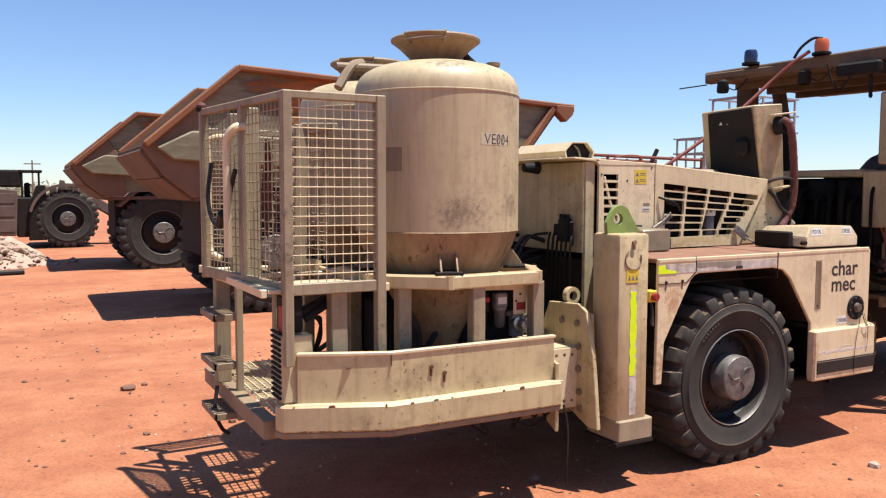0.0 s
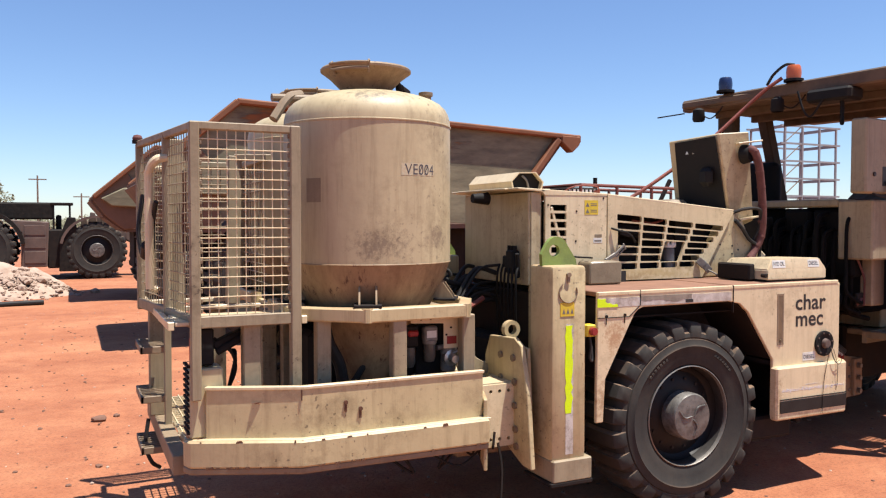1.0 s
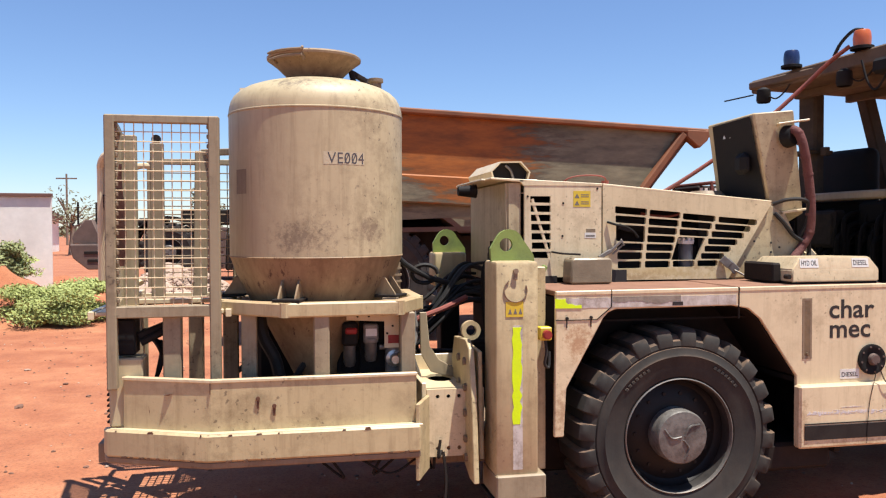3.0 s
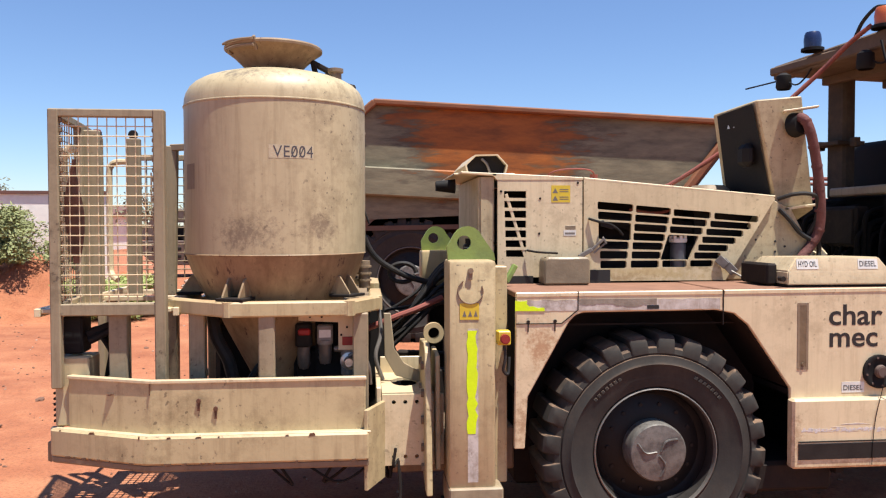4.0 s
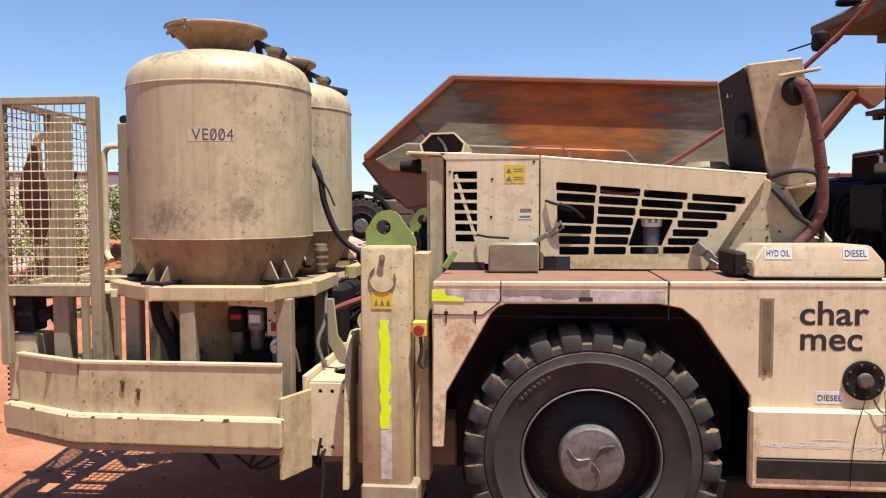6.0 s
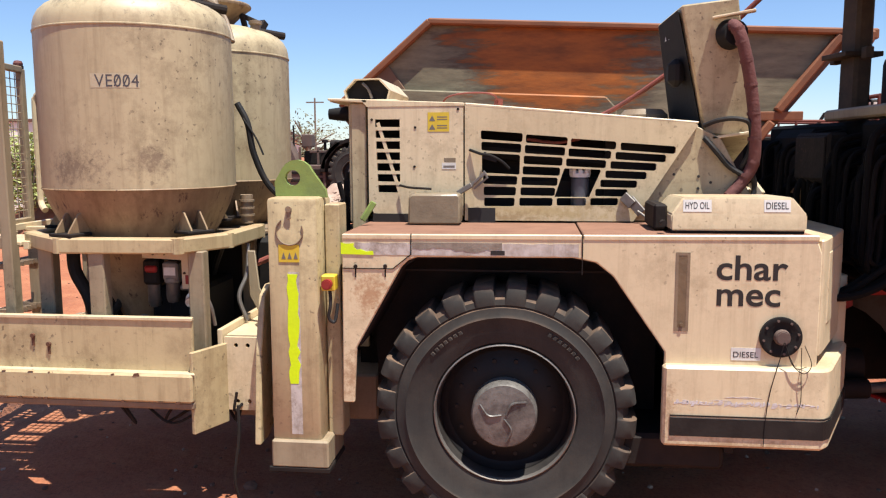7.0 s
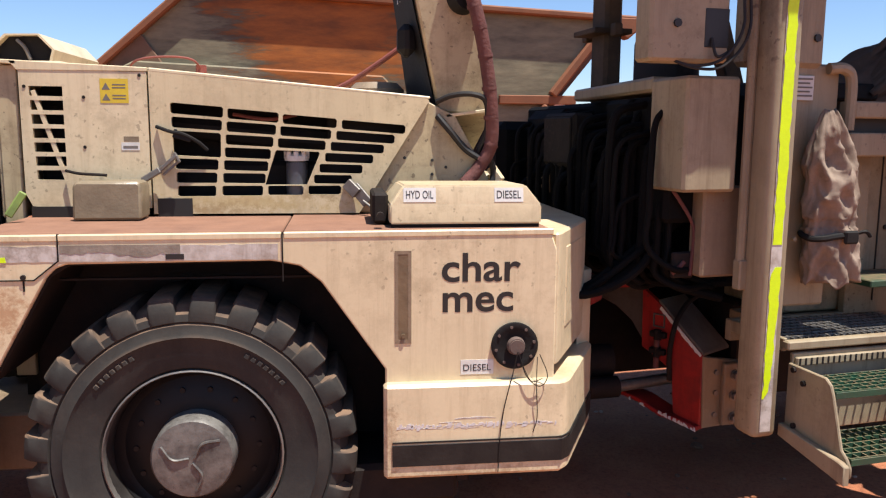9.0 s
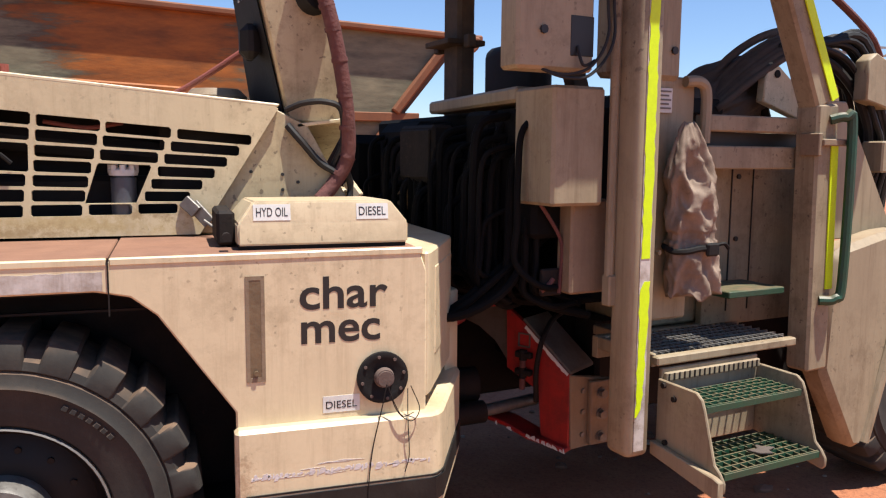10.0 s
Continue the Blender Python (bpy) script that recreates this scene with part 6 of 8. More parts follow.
s.prism(top + [(a + 0.006 + rng.uniform(0.001, 0.006), c - 0.010 - rng.uniform(0.0, 0.008)) for a, c in top[::-1]], "y", -0.001, 0.0015, 0)
cheek("chipped_edge", s, LABEL, jf, "paint chipped to pale primer")
s = Shape()
low = [(-0.005, 0.335), (0.10, 0.35), (0.20, 0.355), (0.33, 0.395), (0.46, 0.41)]
s.prism(low + [(a, c - 0.022) for a, c in low[::-1]], "y", -0.10, 0.035, 0.004)
la = cheek("lower_arm", s, REDD, jf, "dirt-caked lower joint arm")
s = Shape()
a = -0.003
while a < 0.44:
    w = rng.uniform(0.010, 0.040)
    c = 0.323 + 0.16 * a
    s.prism([(a, c - 0.012), (a + w, c - 0.010 + 0.25 * w), (a + 0.8 * w, c + rng.uniform(0.004, 0.02)), (a + 0.2 * w, c + rng.uniform(0.0, 0.016))], "y", 0.033, 0.0365, 0)
    a += w + rng.uniform(-0.004, 0.012 if a < 0.16 else 0.09)
cheek("chipped_edge", s, LABEL, la, "paint chipped to pale primer")
s = Shape()
for u0, u1, z0, z1 in ((0.213, 0.219, 0.78, 0.842), (0.273, 0.279, 0.78, 0.842), (0.213, 0.279, 0.776, 0.782), (0.213, 0.279, 0.838, 0.844)):
    s.box(u0, u1, 0, 0.007, z0, z1, 0)
cheek("square_fitting", s, SHADEG, jf, "square welded outline")
s = Shape()
for z in (0.745, 0.66):
    s.box(0.195, 0.285, 0, 0.03, z - 0.018, z + 0.012, 0.005)
    s.cyl((0.245, 0.012, z - 0.03), (0.245, 0.012, z + 0.02), 0.020, seg=8)
s.tube([(0.16, -0.22, 0.93), (0.155, -0.10, 0.90), (0.145, 0.0, 0.835), (0.150, 0.025, 0.77), (0.165, 0.025, 0.66), (0.175, 0.0, 0.52)], 0.013, 8)
cheek("frame_fitting", s, DARK, jf)
s = Shape()
for z in (0.70, 0.60):
    s.cyl((0.245, 0.016, z - 0.028), (0.245, 0.016, z + 0.026), 0.015, seg=10)
cheek("red_coupling", s, MAROON, jf)
s = Shape()
s.prism([(-0.035, 0.68), (0.03, 0.668), (0.21, 0.64), (0.22, 0.33), (-0.02, 0.32)], "y", 0.472, 0.50, 0.003)
s.box(0.068, 0.19, 0.44, 0.472, 0.335, 0.645, 0.006)
fpart("bolted_end", s, SHADEP, jf, "pale dusty end plate with three bolts")
s = Shape()
for z in (0.586, 0.485, 0.375):
    s.cyl((0.125, 0.412, z), (0.125, 0.44, z), 0.021, seg=6)
    s.cyl((0.125, 0.434, z), (0.125, 0.442, z), 0.027, seg=12)
    s.cyl((0.042, 0.462, z + 0.01), (0.042, 0.474, z + 0.01), 0.013, seg=8)
fpart("joint_bolt", s, STEEL, jf)
# red cross bar with a grey clamp
s = Shape()
s.box(-0.60, -0.165, 0.80, 0.88, 0.965, 1.02, 0.004)
s.prism([(-0.60, 0.93), (-0.38, 1.035), (-0.38, 1.075), (-0.43, 1.07), (-0.60, 1.01)], "y", 0.90, 0.94, 0.004)
s.prism([(-0.60, 0.80), (-0.52, 0.84), (-0.385, 0.90), (-0.385, 0.94), (-0.45, 0.93), (-0.60, 0.88)], "y", 0.84, 0.88, 0.004)
cross = fpart("cross_bar", s, REDD, jf, "red cross bar with a grey clamp")
fpart("grey_clamp", Shape().box(-0.50, -0.365, 0.796, 0.884, 0.961, 1.024, 0.003), SHADEG, cross)
s = Shape()
s.cyl((-0.305, 0.80, 0.452), (0.02, 0.83, 0.46), 0.030, seg=14)
fpart("steering_rod", s, STEEL, vehicle, "bright steering cylinder rod")
s = Shape()
s.cyl((-1.2, 0.86, 0.44), (-0.305, 0.80, 0.452), 0.055, seg=14)
s.box(-1.3, -0.6, 1.05, 1.7, 0.42, 1.0, 0.03)
s.box(0.24, 3.2, 0.62, 1.4, 0.40, 0.9, 0.02)
# dark bulk added to cover sunlit ground behind the joint
s.box(-1.2, 1.6, 1.45, 1.7, 0.30, 1.08, 0.02)
fpart("joint_cylinder", s, DARK, vehicle)
# canopy
s = Shape()
s.box(-0.55, 1.6, -0.15, 1.75, 2.82, 2.88, 0.01)
s.prism([(-0.48, 1.80), (-0.66, -0.24), (-0.56, -0.24), (-0.38, 1.80)], "z", 2.80, 2.905, 0.012)
s.box(-0.62, 1.6, -0.25, -0.15, 2.80, 2.905, 0.012)
canopy = fpart("canopy", s, WOODY, vehicle, "dusty brown steel canopy roof")
for x in (-0.1, 0.45, 1.0):
    fpart("roof_rib", Shape().box(x - 0.03, x + 0.03, -0.1, 1.7, 2.76, 2.822, 0.006), WOODY, canopy)
s = Shape()
s.box(-0.05, 0.06, 1.55, 1.74, 1.90, 2.85, 0.02)
s.beam((0.96, 1.70, 1.92), (0.64, 1.70, 2.85), 0.10, 0.12, 0.01, up=(1, 0, 0))
s.box(-0.14, 0.10, 1.51, 1.79, 2.30, 2.33, 0.004)
for y in (1.47, 1.83):
    s.box(-0.05, 0.0, y - 0.03, y + 0.03, 2.28, 2.35, 0.006)
fpart("far_post", s, POSTB, canopy, "brown canopy post with a clamp band")
s = Shape()
s.beam((0.95, -0.02, 0.72), (0.92, -0.02, 1.93), 0.12, 0.14, 0.012, up=(1, 0, 0))
s.beam((0.92, -0.02, 1.93), (0.48, -0.02, 2.82), 0.11, 0.14, 0.012, up=(1, 0, 0))
frame_post = fpart("door_post", s, DUSTP, vehicle, "bent sand door post")
s = Shape()
s.beam((0.985, -0.084, 1.1), (0.965, -0.084, 1.76), 0.006, 0.045, 0, up=(1, 0, 0))
s.beam((0.95, -0.083, 1.95), (0.52, -0.083, 2.78), 0.006, 0.045, 0, up=(1, 0, 0))
fpart("lime_strip", s, LIME, frame_post)
# beacons and work lamps on the canopy
for y, col, lab in ((1.27, BLUE, "dark blue beacon"), (0.62, ORANGE, "orange beacon")):
    s = Shape()
    s.lathe([(0.075, 2.905), (0.075, 2.925), (0.055, 2.93), (0.055, 2.935)], (-0.585 + 0.03 * (y - 0.6), y, 0), "z", 20)
    bc = fpart("beacon_base", s, BLACK, canopy)
    s = Shape()
    s.lathe([(0.055, 2.93), (0.058, 2.98), (0.053, 3.02), (0.045, 3.035), (0.003, 3.035)], (-0.585 + 0.03 * (y - 0.6), y, 0), "z", 20)
    fpart("beacon_lens", s, col, bc, lab)
s = Shape()
for y in (1.52, 0.75):
    s.lathe([(0.045, 2.68), (0.055, 2.70), (0.05, 2.78), (0.02, 2.80)], (-0.60, y, 0), "z", 16)
    s.tube([(-0.60, y, 2.76), (-0.58, y - 0.1, 2.70), (-0.55, y - 0.16, 2.74), (-0.53, y - 0.2, 2.80)], 0.006, 6)
s.box(-0.7, -0.5, 0.1, 0.45, 2.70, 2.80, 0.02)
s.tube([(-0.72, 0.5, 2.80), (-0.72, 0.45, 2.65), (-0.70, 0.4, 2.60), (-0.70, 0.3, 2.72)], 0.008, 6)
for k in range(5):
    s.lathe([(0.012, -0.006), (0.024, -0.006), (0.024, 0.006), (0.012, 0.006)], (-0.62, 0.2, 2.68 - 0.035 * k), "y", 10)
fpart("work_lamp", s, BLACK, canopy, "black work lamps and chain under the roof")
s = Shape()
s.tube([(-0.58, 0.86, 2.91), (-0.58, 0.80, 2.99), (-0.58, 0.70, 3.05), (-0.58, 0.62, 3.04)], 0.012, 7)
fpart("roof_cable", s, HOSE, canopy)
fpart("aerial", Shape().cyl((-0.47, 1.78, 2.79), (-0.56, 2.02, 2.77), 0.006, seg=6), DARK, canopy)
# seat
s = Shape()
s.box(0.35, 0.50, 1.38, 1.98, 1.75, 2.36, 0.07, seg=3)
s.box(0.40, 0.95, 1.36, 2.0, 1.60, 1.78, 0.06, seg=3)
fpart("operator_seat", s, BLACK, vehicle, "black operator seat")
# platform, step box, green grating
s = Shape()
s.box(-0.02, 0.80, -0.08, -0.04, 0.855, 0.892, 0.006)
s.box(-0.02, 0.86, 0.30, 0.34, 0.80, 0.898, 0.004)
s.box(0.16, 0.86, 0.34, 0.56, 0.84, 0.885, 0.004)
s.box(-0.02, 0.0, -0.05, 0.30, 0.845, 0.90, 0.004)
plat = fpart("platform_edge", s, DUSTP, vehicle, "sand step platform with dark grating")
s = Shape()
for i in range(22):
    s.box(0.01 + i * 0.036, 0.016 + i * 0.036, -0.03, 0.30, 0.86, 0.892, 0)
for i in range(7):
    s.box(0.0, 0.80, -0.01 + i * 0.045, -0.004 + i * 0.045, 0.865, 0.895, 0)
fpart("dark_grating", s, STEEL, plat)
s = Shape()
STEP_SIDE = [(-0.06, 0.50), (-0.41, 0.44), (-0.425, 0.455), (-0.425, 0.49), (-0.405, 0.52), (-0.375, 0.545), (-0.315, 0.74), (-0.300, 0.775), (-0.27, 0.797), (-0.06, 0.80)]
s.box(0.014, 0.566, -0.07, -0.05, 0.5, 0.84, 0.004)
step = fpart("boarding_step", s, DUSTP, vehicle, "sand step box with two green treads")
for x in (0.0, 0.566):
    fpart("side_plate", Shape().prism(STEP_SIDE, "x", x, x + 0.014, 0.004), DUSTP, step, "worn sand side plate with a bright edge")
fpart("step_rail", Shape().box(0.02, 0.56, -0.09, -0.071, 0.79, 0.825, 0.004), DUSTP, step)
fpart("toe_rail", Shape().prism([(-0.06, 0.49), (-0.43, 0.425), (-0.43, 0.50), (-0.40, 0.51), (-0.06, 0.545)], "x", -0.03, -0.002, 0.004), DUSTP, step, "dirty lower side rail")
s = Shape()
for i in range(19):
    s.box(0.03 + i * 0.028, 0.038 + i * 0.028, -0.092, -0.09, 0.792, 0.822, 0)
for x, y, z in ((-0.003, -0.16, 0.74), (-0.003, -0.12, 0.55), (-0.003, -0.33, 0.48), (-0.003, -0.10, 0.78)):
    s.cyl((x - 0.008, y, z), (x + 0.004, y, z), 0.012, seg=8)
fpart("step_bolt", s, DARK, step)
for z, y0, y1 in ((0.745, -0.30, -0.10), (0.515, -0.40, -0.14)):
    s = Shape()
    s.box(0.025, 0.558, y0 - 0.005, y0, z - 0.026, z, 0.001)
    s.box(0.025, 0.558, y1, y1 + 0.005, z - 0.026, z, 0.001)
    for i in range(13):
        s.box(0.03 + i * 0.043, 0.036 + i * 0.043, y0, y1, z - 0.025, z, 0)
    for i in range(6):
        y = y0 + (y1 - y0) * i / 6
        s.box(0.025, 0.558, y, y + 0.006, z - 0.022, z + 0.003, 0)
    fpart("green_tread", s, GREEND, step, "green grated tread")
fpart("torn_scrap", Shape().prism([(0.30, -0.33), (0.35, -0.35), (0.36, -0.32), (0.41, -0.31), (0.37, -0.28), (0.36, -0.25), (0.33, -0.29), (0.28, -0.28)], "z", 0.520, 0.528, 0.002), SACK, step)
# body panels behind the platform
s = Shape()
s.box(0.02, 0.28, 0.08, 0.16, 1.0, 2.02, 0.01)
s.box(0.60, 1.25, 0.30, 0.34, 0.88, 1.66, 0.004)
s.box(0.45, 0.62, 0.22, 0.40, 1.05, 1.66, 0.01)
s.box(0.30, 1.05, 0.03, 0.10, 1.80, 1.87, 0.006)
s.box(0.32, 1.05, 0.05, 0.11, 1.64, 1.74, 0.006)
s.box(0.3, 1.2, 0.35, 1.3, 0.9, 1.60, 0.01)
fp = fpart("cab_panel", s, DUSTP, vehicle, "sand door panels and rails")
s = Shape()
s.box(0.755, 0.76, 0.294, 0.30, 0.95, 1.64, 0)
s.box(0.90, 0.904, 0.294, 0.30, 0.95, 1.64, 0)
for z in (1.60, 1.30):
    s.cyl((0.80, 0.29, z), (0.80, 0.30, z), 0.012, seg=8)
s.box(0.32, 1.0, 0.12, 0.16, 1.74, 1.80, 0)
fpart("panel_seam", s, INK_AND_GAP, fp)
s = Shape()
s.box(0.45, 0.80, 0.0, 0.25, 1.08, 1.11, 0.004)
fpart("inner_tread", s, GREEND, fp)
s = Shape()
s.tube([(0.06, 0.04, 1.30), (0.06, 0.02, 1.30)], 0.01, 6, smooth=False)
s.tube([(0.20, 0.06, 2.0), (0.27, 0.05, 2.0), (0.31, 0.05, 1.95), (0.31, 0.05, 1.75)], 0.024, 10)
fpart("grab_rail", s, DUSTP, fp)
s = Shape()
s.tube([(0.93, -0.08, 1.86), (0.98, -0.12, 1.87), (1.015, -0.13, 1.82), (1.015, -0.13, 1.15), (0.985, -0.12, 1.06), (0.93, -0.08, 1.05)], 0.022, 10)
fpart("green_handrail", s, GREEND, frame_post, "green bent handrail")
s = Shape()
s.box(0.86, 1.04, -0.11, 0.0, 1.745, 1.775, 0.004)
s.box(0.84, 0.865, -0.10, 0.0, 1.70, 1.80, 0.004)
fpart("door_hinge", s, SHADEP, frame_post)
plate_m = Shape().box(0.04, 0.14, 0.068, 0.076, 1.87, 1.97, 0.002)
lp = fpart("label_plate", plate_m, LABEL, fp)
s = Shape()
for k in range(5):
    s.box(0.05, 0.13 - 0.012 * (k % 2), 0.065, 0.068, 1.885 + 0.017 * k, 1.892 + 0.017 * k, 0)
fpart("label_print", s, GREYINK, lp)
# crumpled canvas bag hanging beside the post
b = bmesh.new()
rows = []
nz, na = 110, 72
for i in range(nz + 1):
    t = i / nz
    z = 1.83 - 0.71 * t
    w = 0.035 + 0.125 * min(1, t * 3.2) ** 0.7
    w *= 0.90 if 0.62 < t < 0.68 else 1.0
    w *= 1.0 + 0.10 * max(0, t - 0.7) / 0.3
    ring = []
    for k in range(na):
        a = 2 * math.pi * k / na
        u, v = 1.4 * math.cos(a), 1.4 * math.sin(a)
        q = noise.noise(Vector((u + 0.7 * z, v, z * 5.5)))
        q2 = noise.noise(Vector((2.1 * u - 3 * z, 2.1 * v, z * 12 + 5)))
        q3 = noise.noise(Vector((4 * u, 4 * v + 6 * z, z * 22)))
        n = 0.095 * (0.22 - abs(q)) + 0.035 * (0.2 - abs(q2)) + 0.010 * (0.2 - abs(q3))
        n *= min(1.0, 0.25 + t * 2.5)
        hem = 0.035 * noise.noise(Vector((u * 2, v * 2, 9))) * max(0, t - 0.9) / 0.1
        ring.append(b.verts.new((0.165 + 0.06 * t + (w + 0.7 * n) * math.cos(a) * 0.72, -0.005 + (0.42 * w + n) * math.sin(a), z + hem + 0.012 * q2)))
    rows.append(ring)
for p, q in zip(rows, rows[1:]):
    for k in range(na):
        b.faces.new((p[k], p[(k + 1) % na], q[(k + 1) % na], q[k]))
b.faces.new(rows[0])
b.faces.new(rows[-1])
bmesh.ops.recalc_face_normals(b, faces=b.faces[:])
s = Shape()
s.bm.free()
s.bm = b
bag = fpart("canvas_bag", s, CLOTH, vehicle, "dusty crumpled canvas bag tied to a rail")
s = Shape()
s.tube([(0.205 + 0.118 * math.cos(a), 0.085 * math.sin(a), 1.315 + 0.008 * math.sin(3 * a)) for a in [i * 0.5 for i in range(14)]], 0.013, 7)
fpart("strap", s, BLACK, bag)
fpart("buckle", Shape().box(0.20, 0.27, -0.105, -0.085, 1.29, 1.345, 0.008), BLACK, bag)
fpart("strap_end", Shape().tube([(0.325, -0.02, 1.32), (0.36, -0.04, 1.33), (0.385, -0.04, 1.31)], 0.008, 6), BLACK, bag)
# fender and wheel ahead
s = Shape()
s.prism([(1.03, 0.70), (1.06, 1.22), (1.10, 1.27), (1.45, 1.34), (1.62, 1.35), (1.56, 0.95), (1.50, 0.72), (1.40, 0.36), (1.36, 0.27), (1.28, 0.28)], "y", -0.05, 0.10, 0.03)
s.tube([(1.62, -0.03, 1.34), (1.56, -0.05, 0.95), (1.50, -0.05, 0.72), (1.38, -0.04, 0.30)], 0.03, 10)
s.prism([(1.05, 1.30), (1.10, 1.96), (1.26, 1.96), (1.70, 1.30)], "y", 0.08, 0.11, 0.006)
s.box(1.62, 3.4, 0.0, 0.4, 1.30, 1.36, 0.01)
fpart("front_fender", s, DUSTP, vehicle, "rounded sand front fender")
wm = FM @ Matrix.Translation((2.02, 0.05, 0.553))
wheel = build_wheel(vehicle, (0, 0, 0))
wheel.matrix_parent_inverse = ROOT[vehicle] @ wm
wheel2 = build_wheel(vehicle, (0, 0, 0), flip=True)
wheel2.matrix_parent_inverse = ROOT[vehicle] @ FM @ Matrix.Translation((2.02, 1.75, 0.553))
# hoses and boom gear over the front deck
b = bmesh.new()
s = Shape()
rng = random.Random(31)
for i in range(12):
    o = rng.uniform(-0.1, 0.12)
    s.tube([(0.85, 0.60 + o, 1.93), (1.05, 0.52 + o, 2.15 + o * 0.5), (1.35, 0.50 + o, 2.30 + o * 0.5), (1.75, 0.6 + o, 2.31 + o * 0.5), (2.2, 0.8 + o, 2.12), (2.6, 0.95 + o, 1.85)], rng.uniform(0.018, 0.03), 8)
boom = fpart("boom_hose", s, SACK, vehicle, "arched bundle of dusty hoses over the boom")
b = bmesh.new()
bmesh.ops.create_icosphere(b, subdivisions=5, radius=1.0)
for v in b.verts:
    w = Vector((v.co.x * 0.8 + v.co.z, v.co.y, v.co.z - 0.6 * v.co.x))
    n = 1.08 + 0.12 * noise.noise(v.co * 1.5) - 0.22 * abs(noise.noise(Vector((w.x * 1.2, w.y * 2, w.z * 4.0)))) - 0.03 * abs(noise.noise(v.co * 9))
    v.co = Vector((1.08 + 0.38 * v.co.x * n, 0.74 + 0.24 * v.co.y * n, 2.00 + 0.19 * v.co.z * n + 0.12 * v.co.x * n))
s = Shape()
s.bm.free()
s.bm = b
fpart("canvas_wrap", s, SACK, boom, "dark crumpled canvas wrap")
PLATE = [(1.06, 1.97), (1.07, 2.09), (1.11, 2.17), (1.17, 2.15), (1.30, 2.06), (1.40, 1.95), (1.36, 1.88)]
s = Shape()
s.prism(PLATE, "y", 0.40, 0.45, 0.006)
s.prism([(1.95, 2.05), (2.5, 1.8), (2.7, 1.9), (2.7, 2.25), (2.2, 2.25)], "y", 0.7, 0.9, 0.01)
s.box(1.95, 2.12, 0.6, 0.72, 2.1, 2.25, 0.008)
s.beam((1.2, 0.9, 1.75), (3.0, 0.9, 1.8), 0.3, 0.3, 0.01)
fpart("boom_bracket", s, PALE, vehicle, "sand boom brackets")
s = Shape()
s.tube([(1.15, 0.62, 2.12), (1.22, 0.57, 2.02), (1.27, 0.56, 1.9)], 0.03, 8)
s.cyl((1.15, 0.394, 2.11), (1.15, 0.405, 2.11), 0.020, seg=14)
s.box(0.25, 0.9, 0.5, 1.0, 1.9, 1.98, 0.01)
fpart("boom_strap", s, BLACK, boom)
s = Shape()
rng = random.Random(8)
for i in range(16):
    o, p = rng.uniform(-0.1, 0.1), rng.uniform(-0.12, 0.12)
    s.tube([(1.30 + o, 0.42 + p, 2.26), (1.55 + o, 0.36 + p, 2.22 + o), (1.72 + o, 0.32 + p, 2.0 + p), (1.80 + o, 0.34 + p, 1.72), (1.75 + 2 * o, 0.4 + p, 1.40)], rng.uniform(0.012, 0.024), 8)
fpart("boom_hose", s, HOSE, boom, "dark hoses dropping from the boom")
s = Shape()
s.prism([(1.52, 1.98), (1.72, 1.94), (1.74, 2.16), (1.58, 2.22), (1.52, 2.18)], "y", 0.16, 0.24, 0.008)
s.box(1.62, 1.80, 0.12, 0.24, 1.62, 1.78, 0.008)
fpart("boom_bracket", s, DUSTP, boom, "dusty valve boxes beside the boom")
fpart("boom_cable", Shape().tube([(1.55, 0.5, 2.62), (2.0, 0.5, 2.38), (2.3, 0.6, 2.2)], 0.02, 8), MAROON, boom)


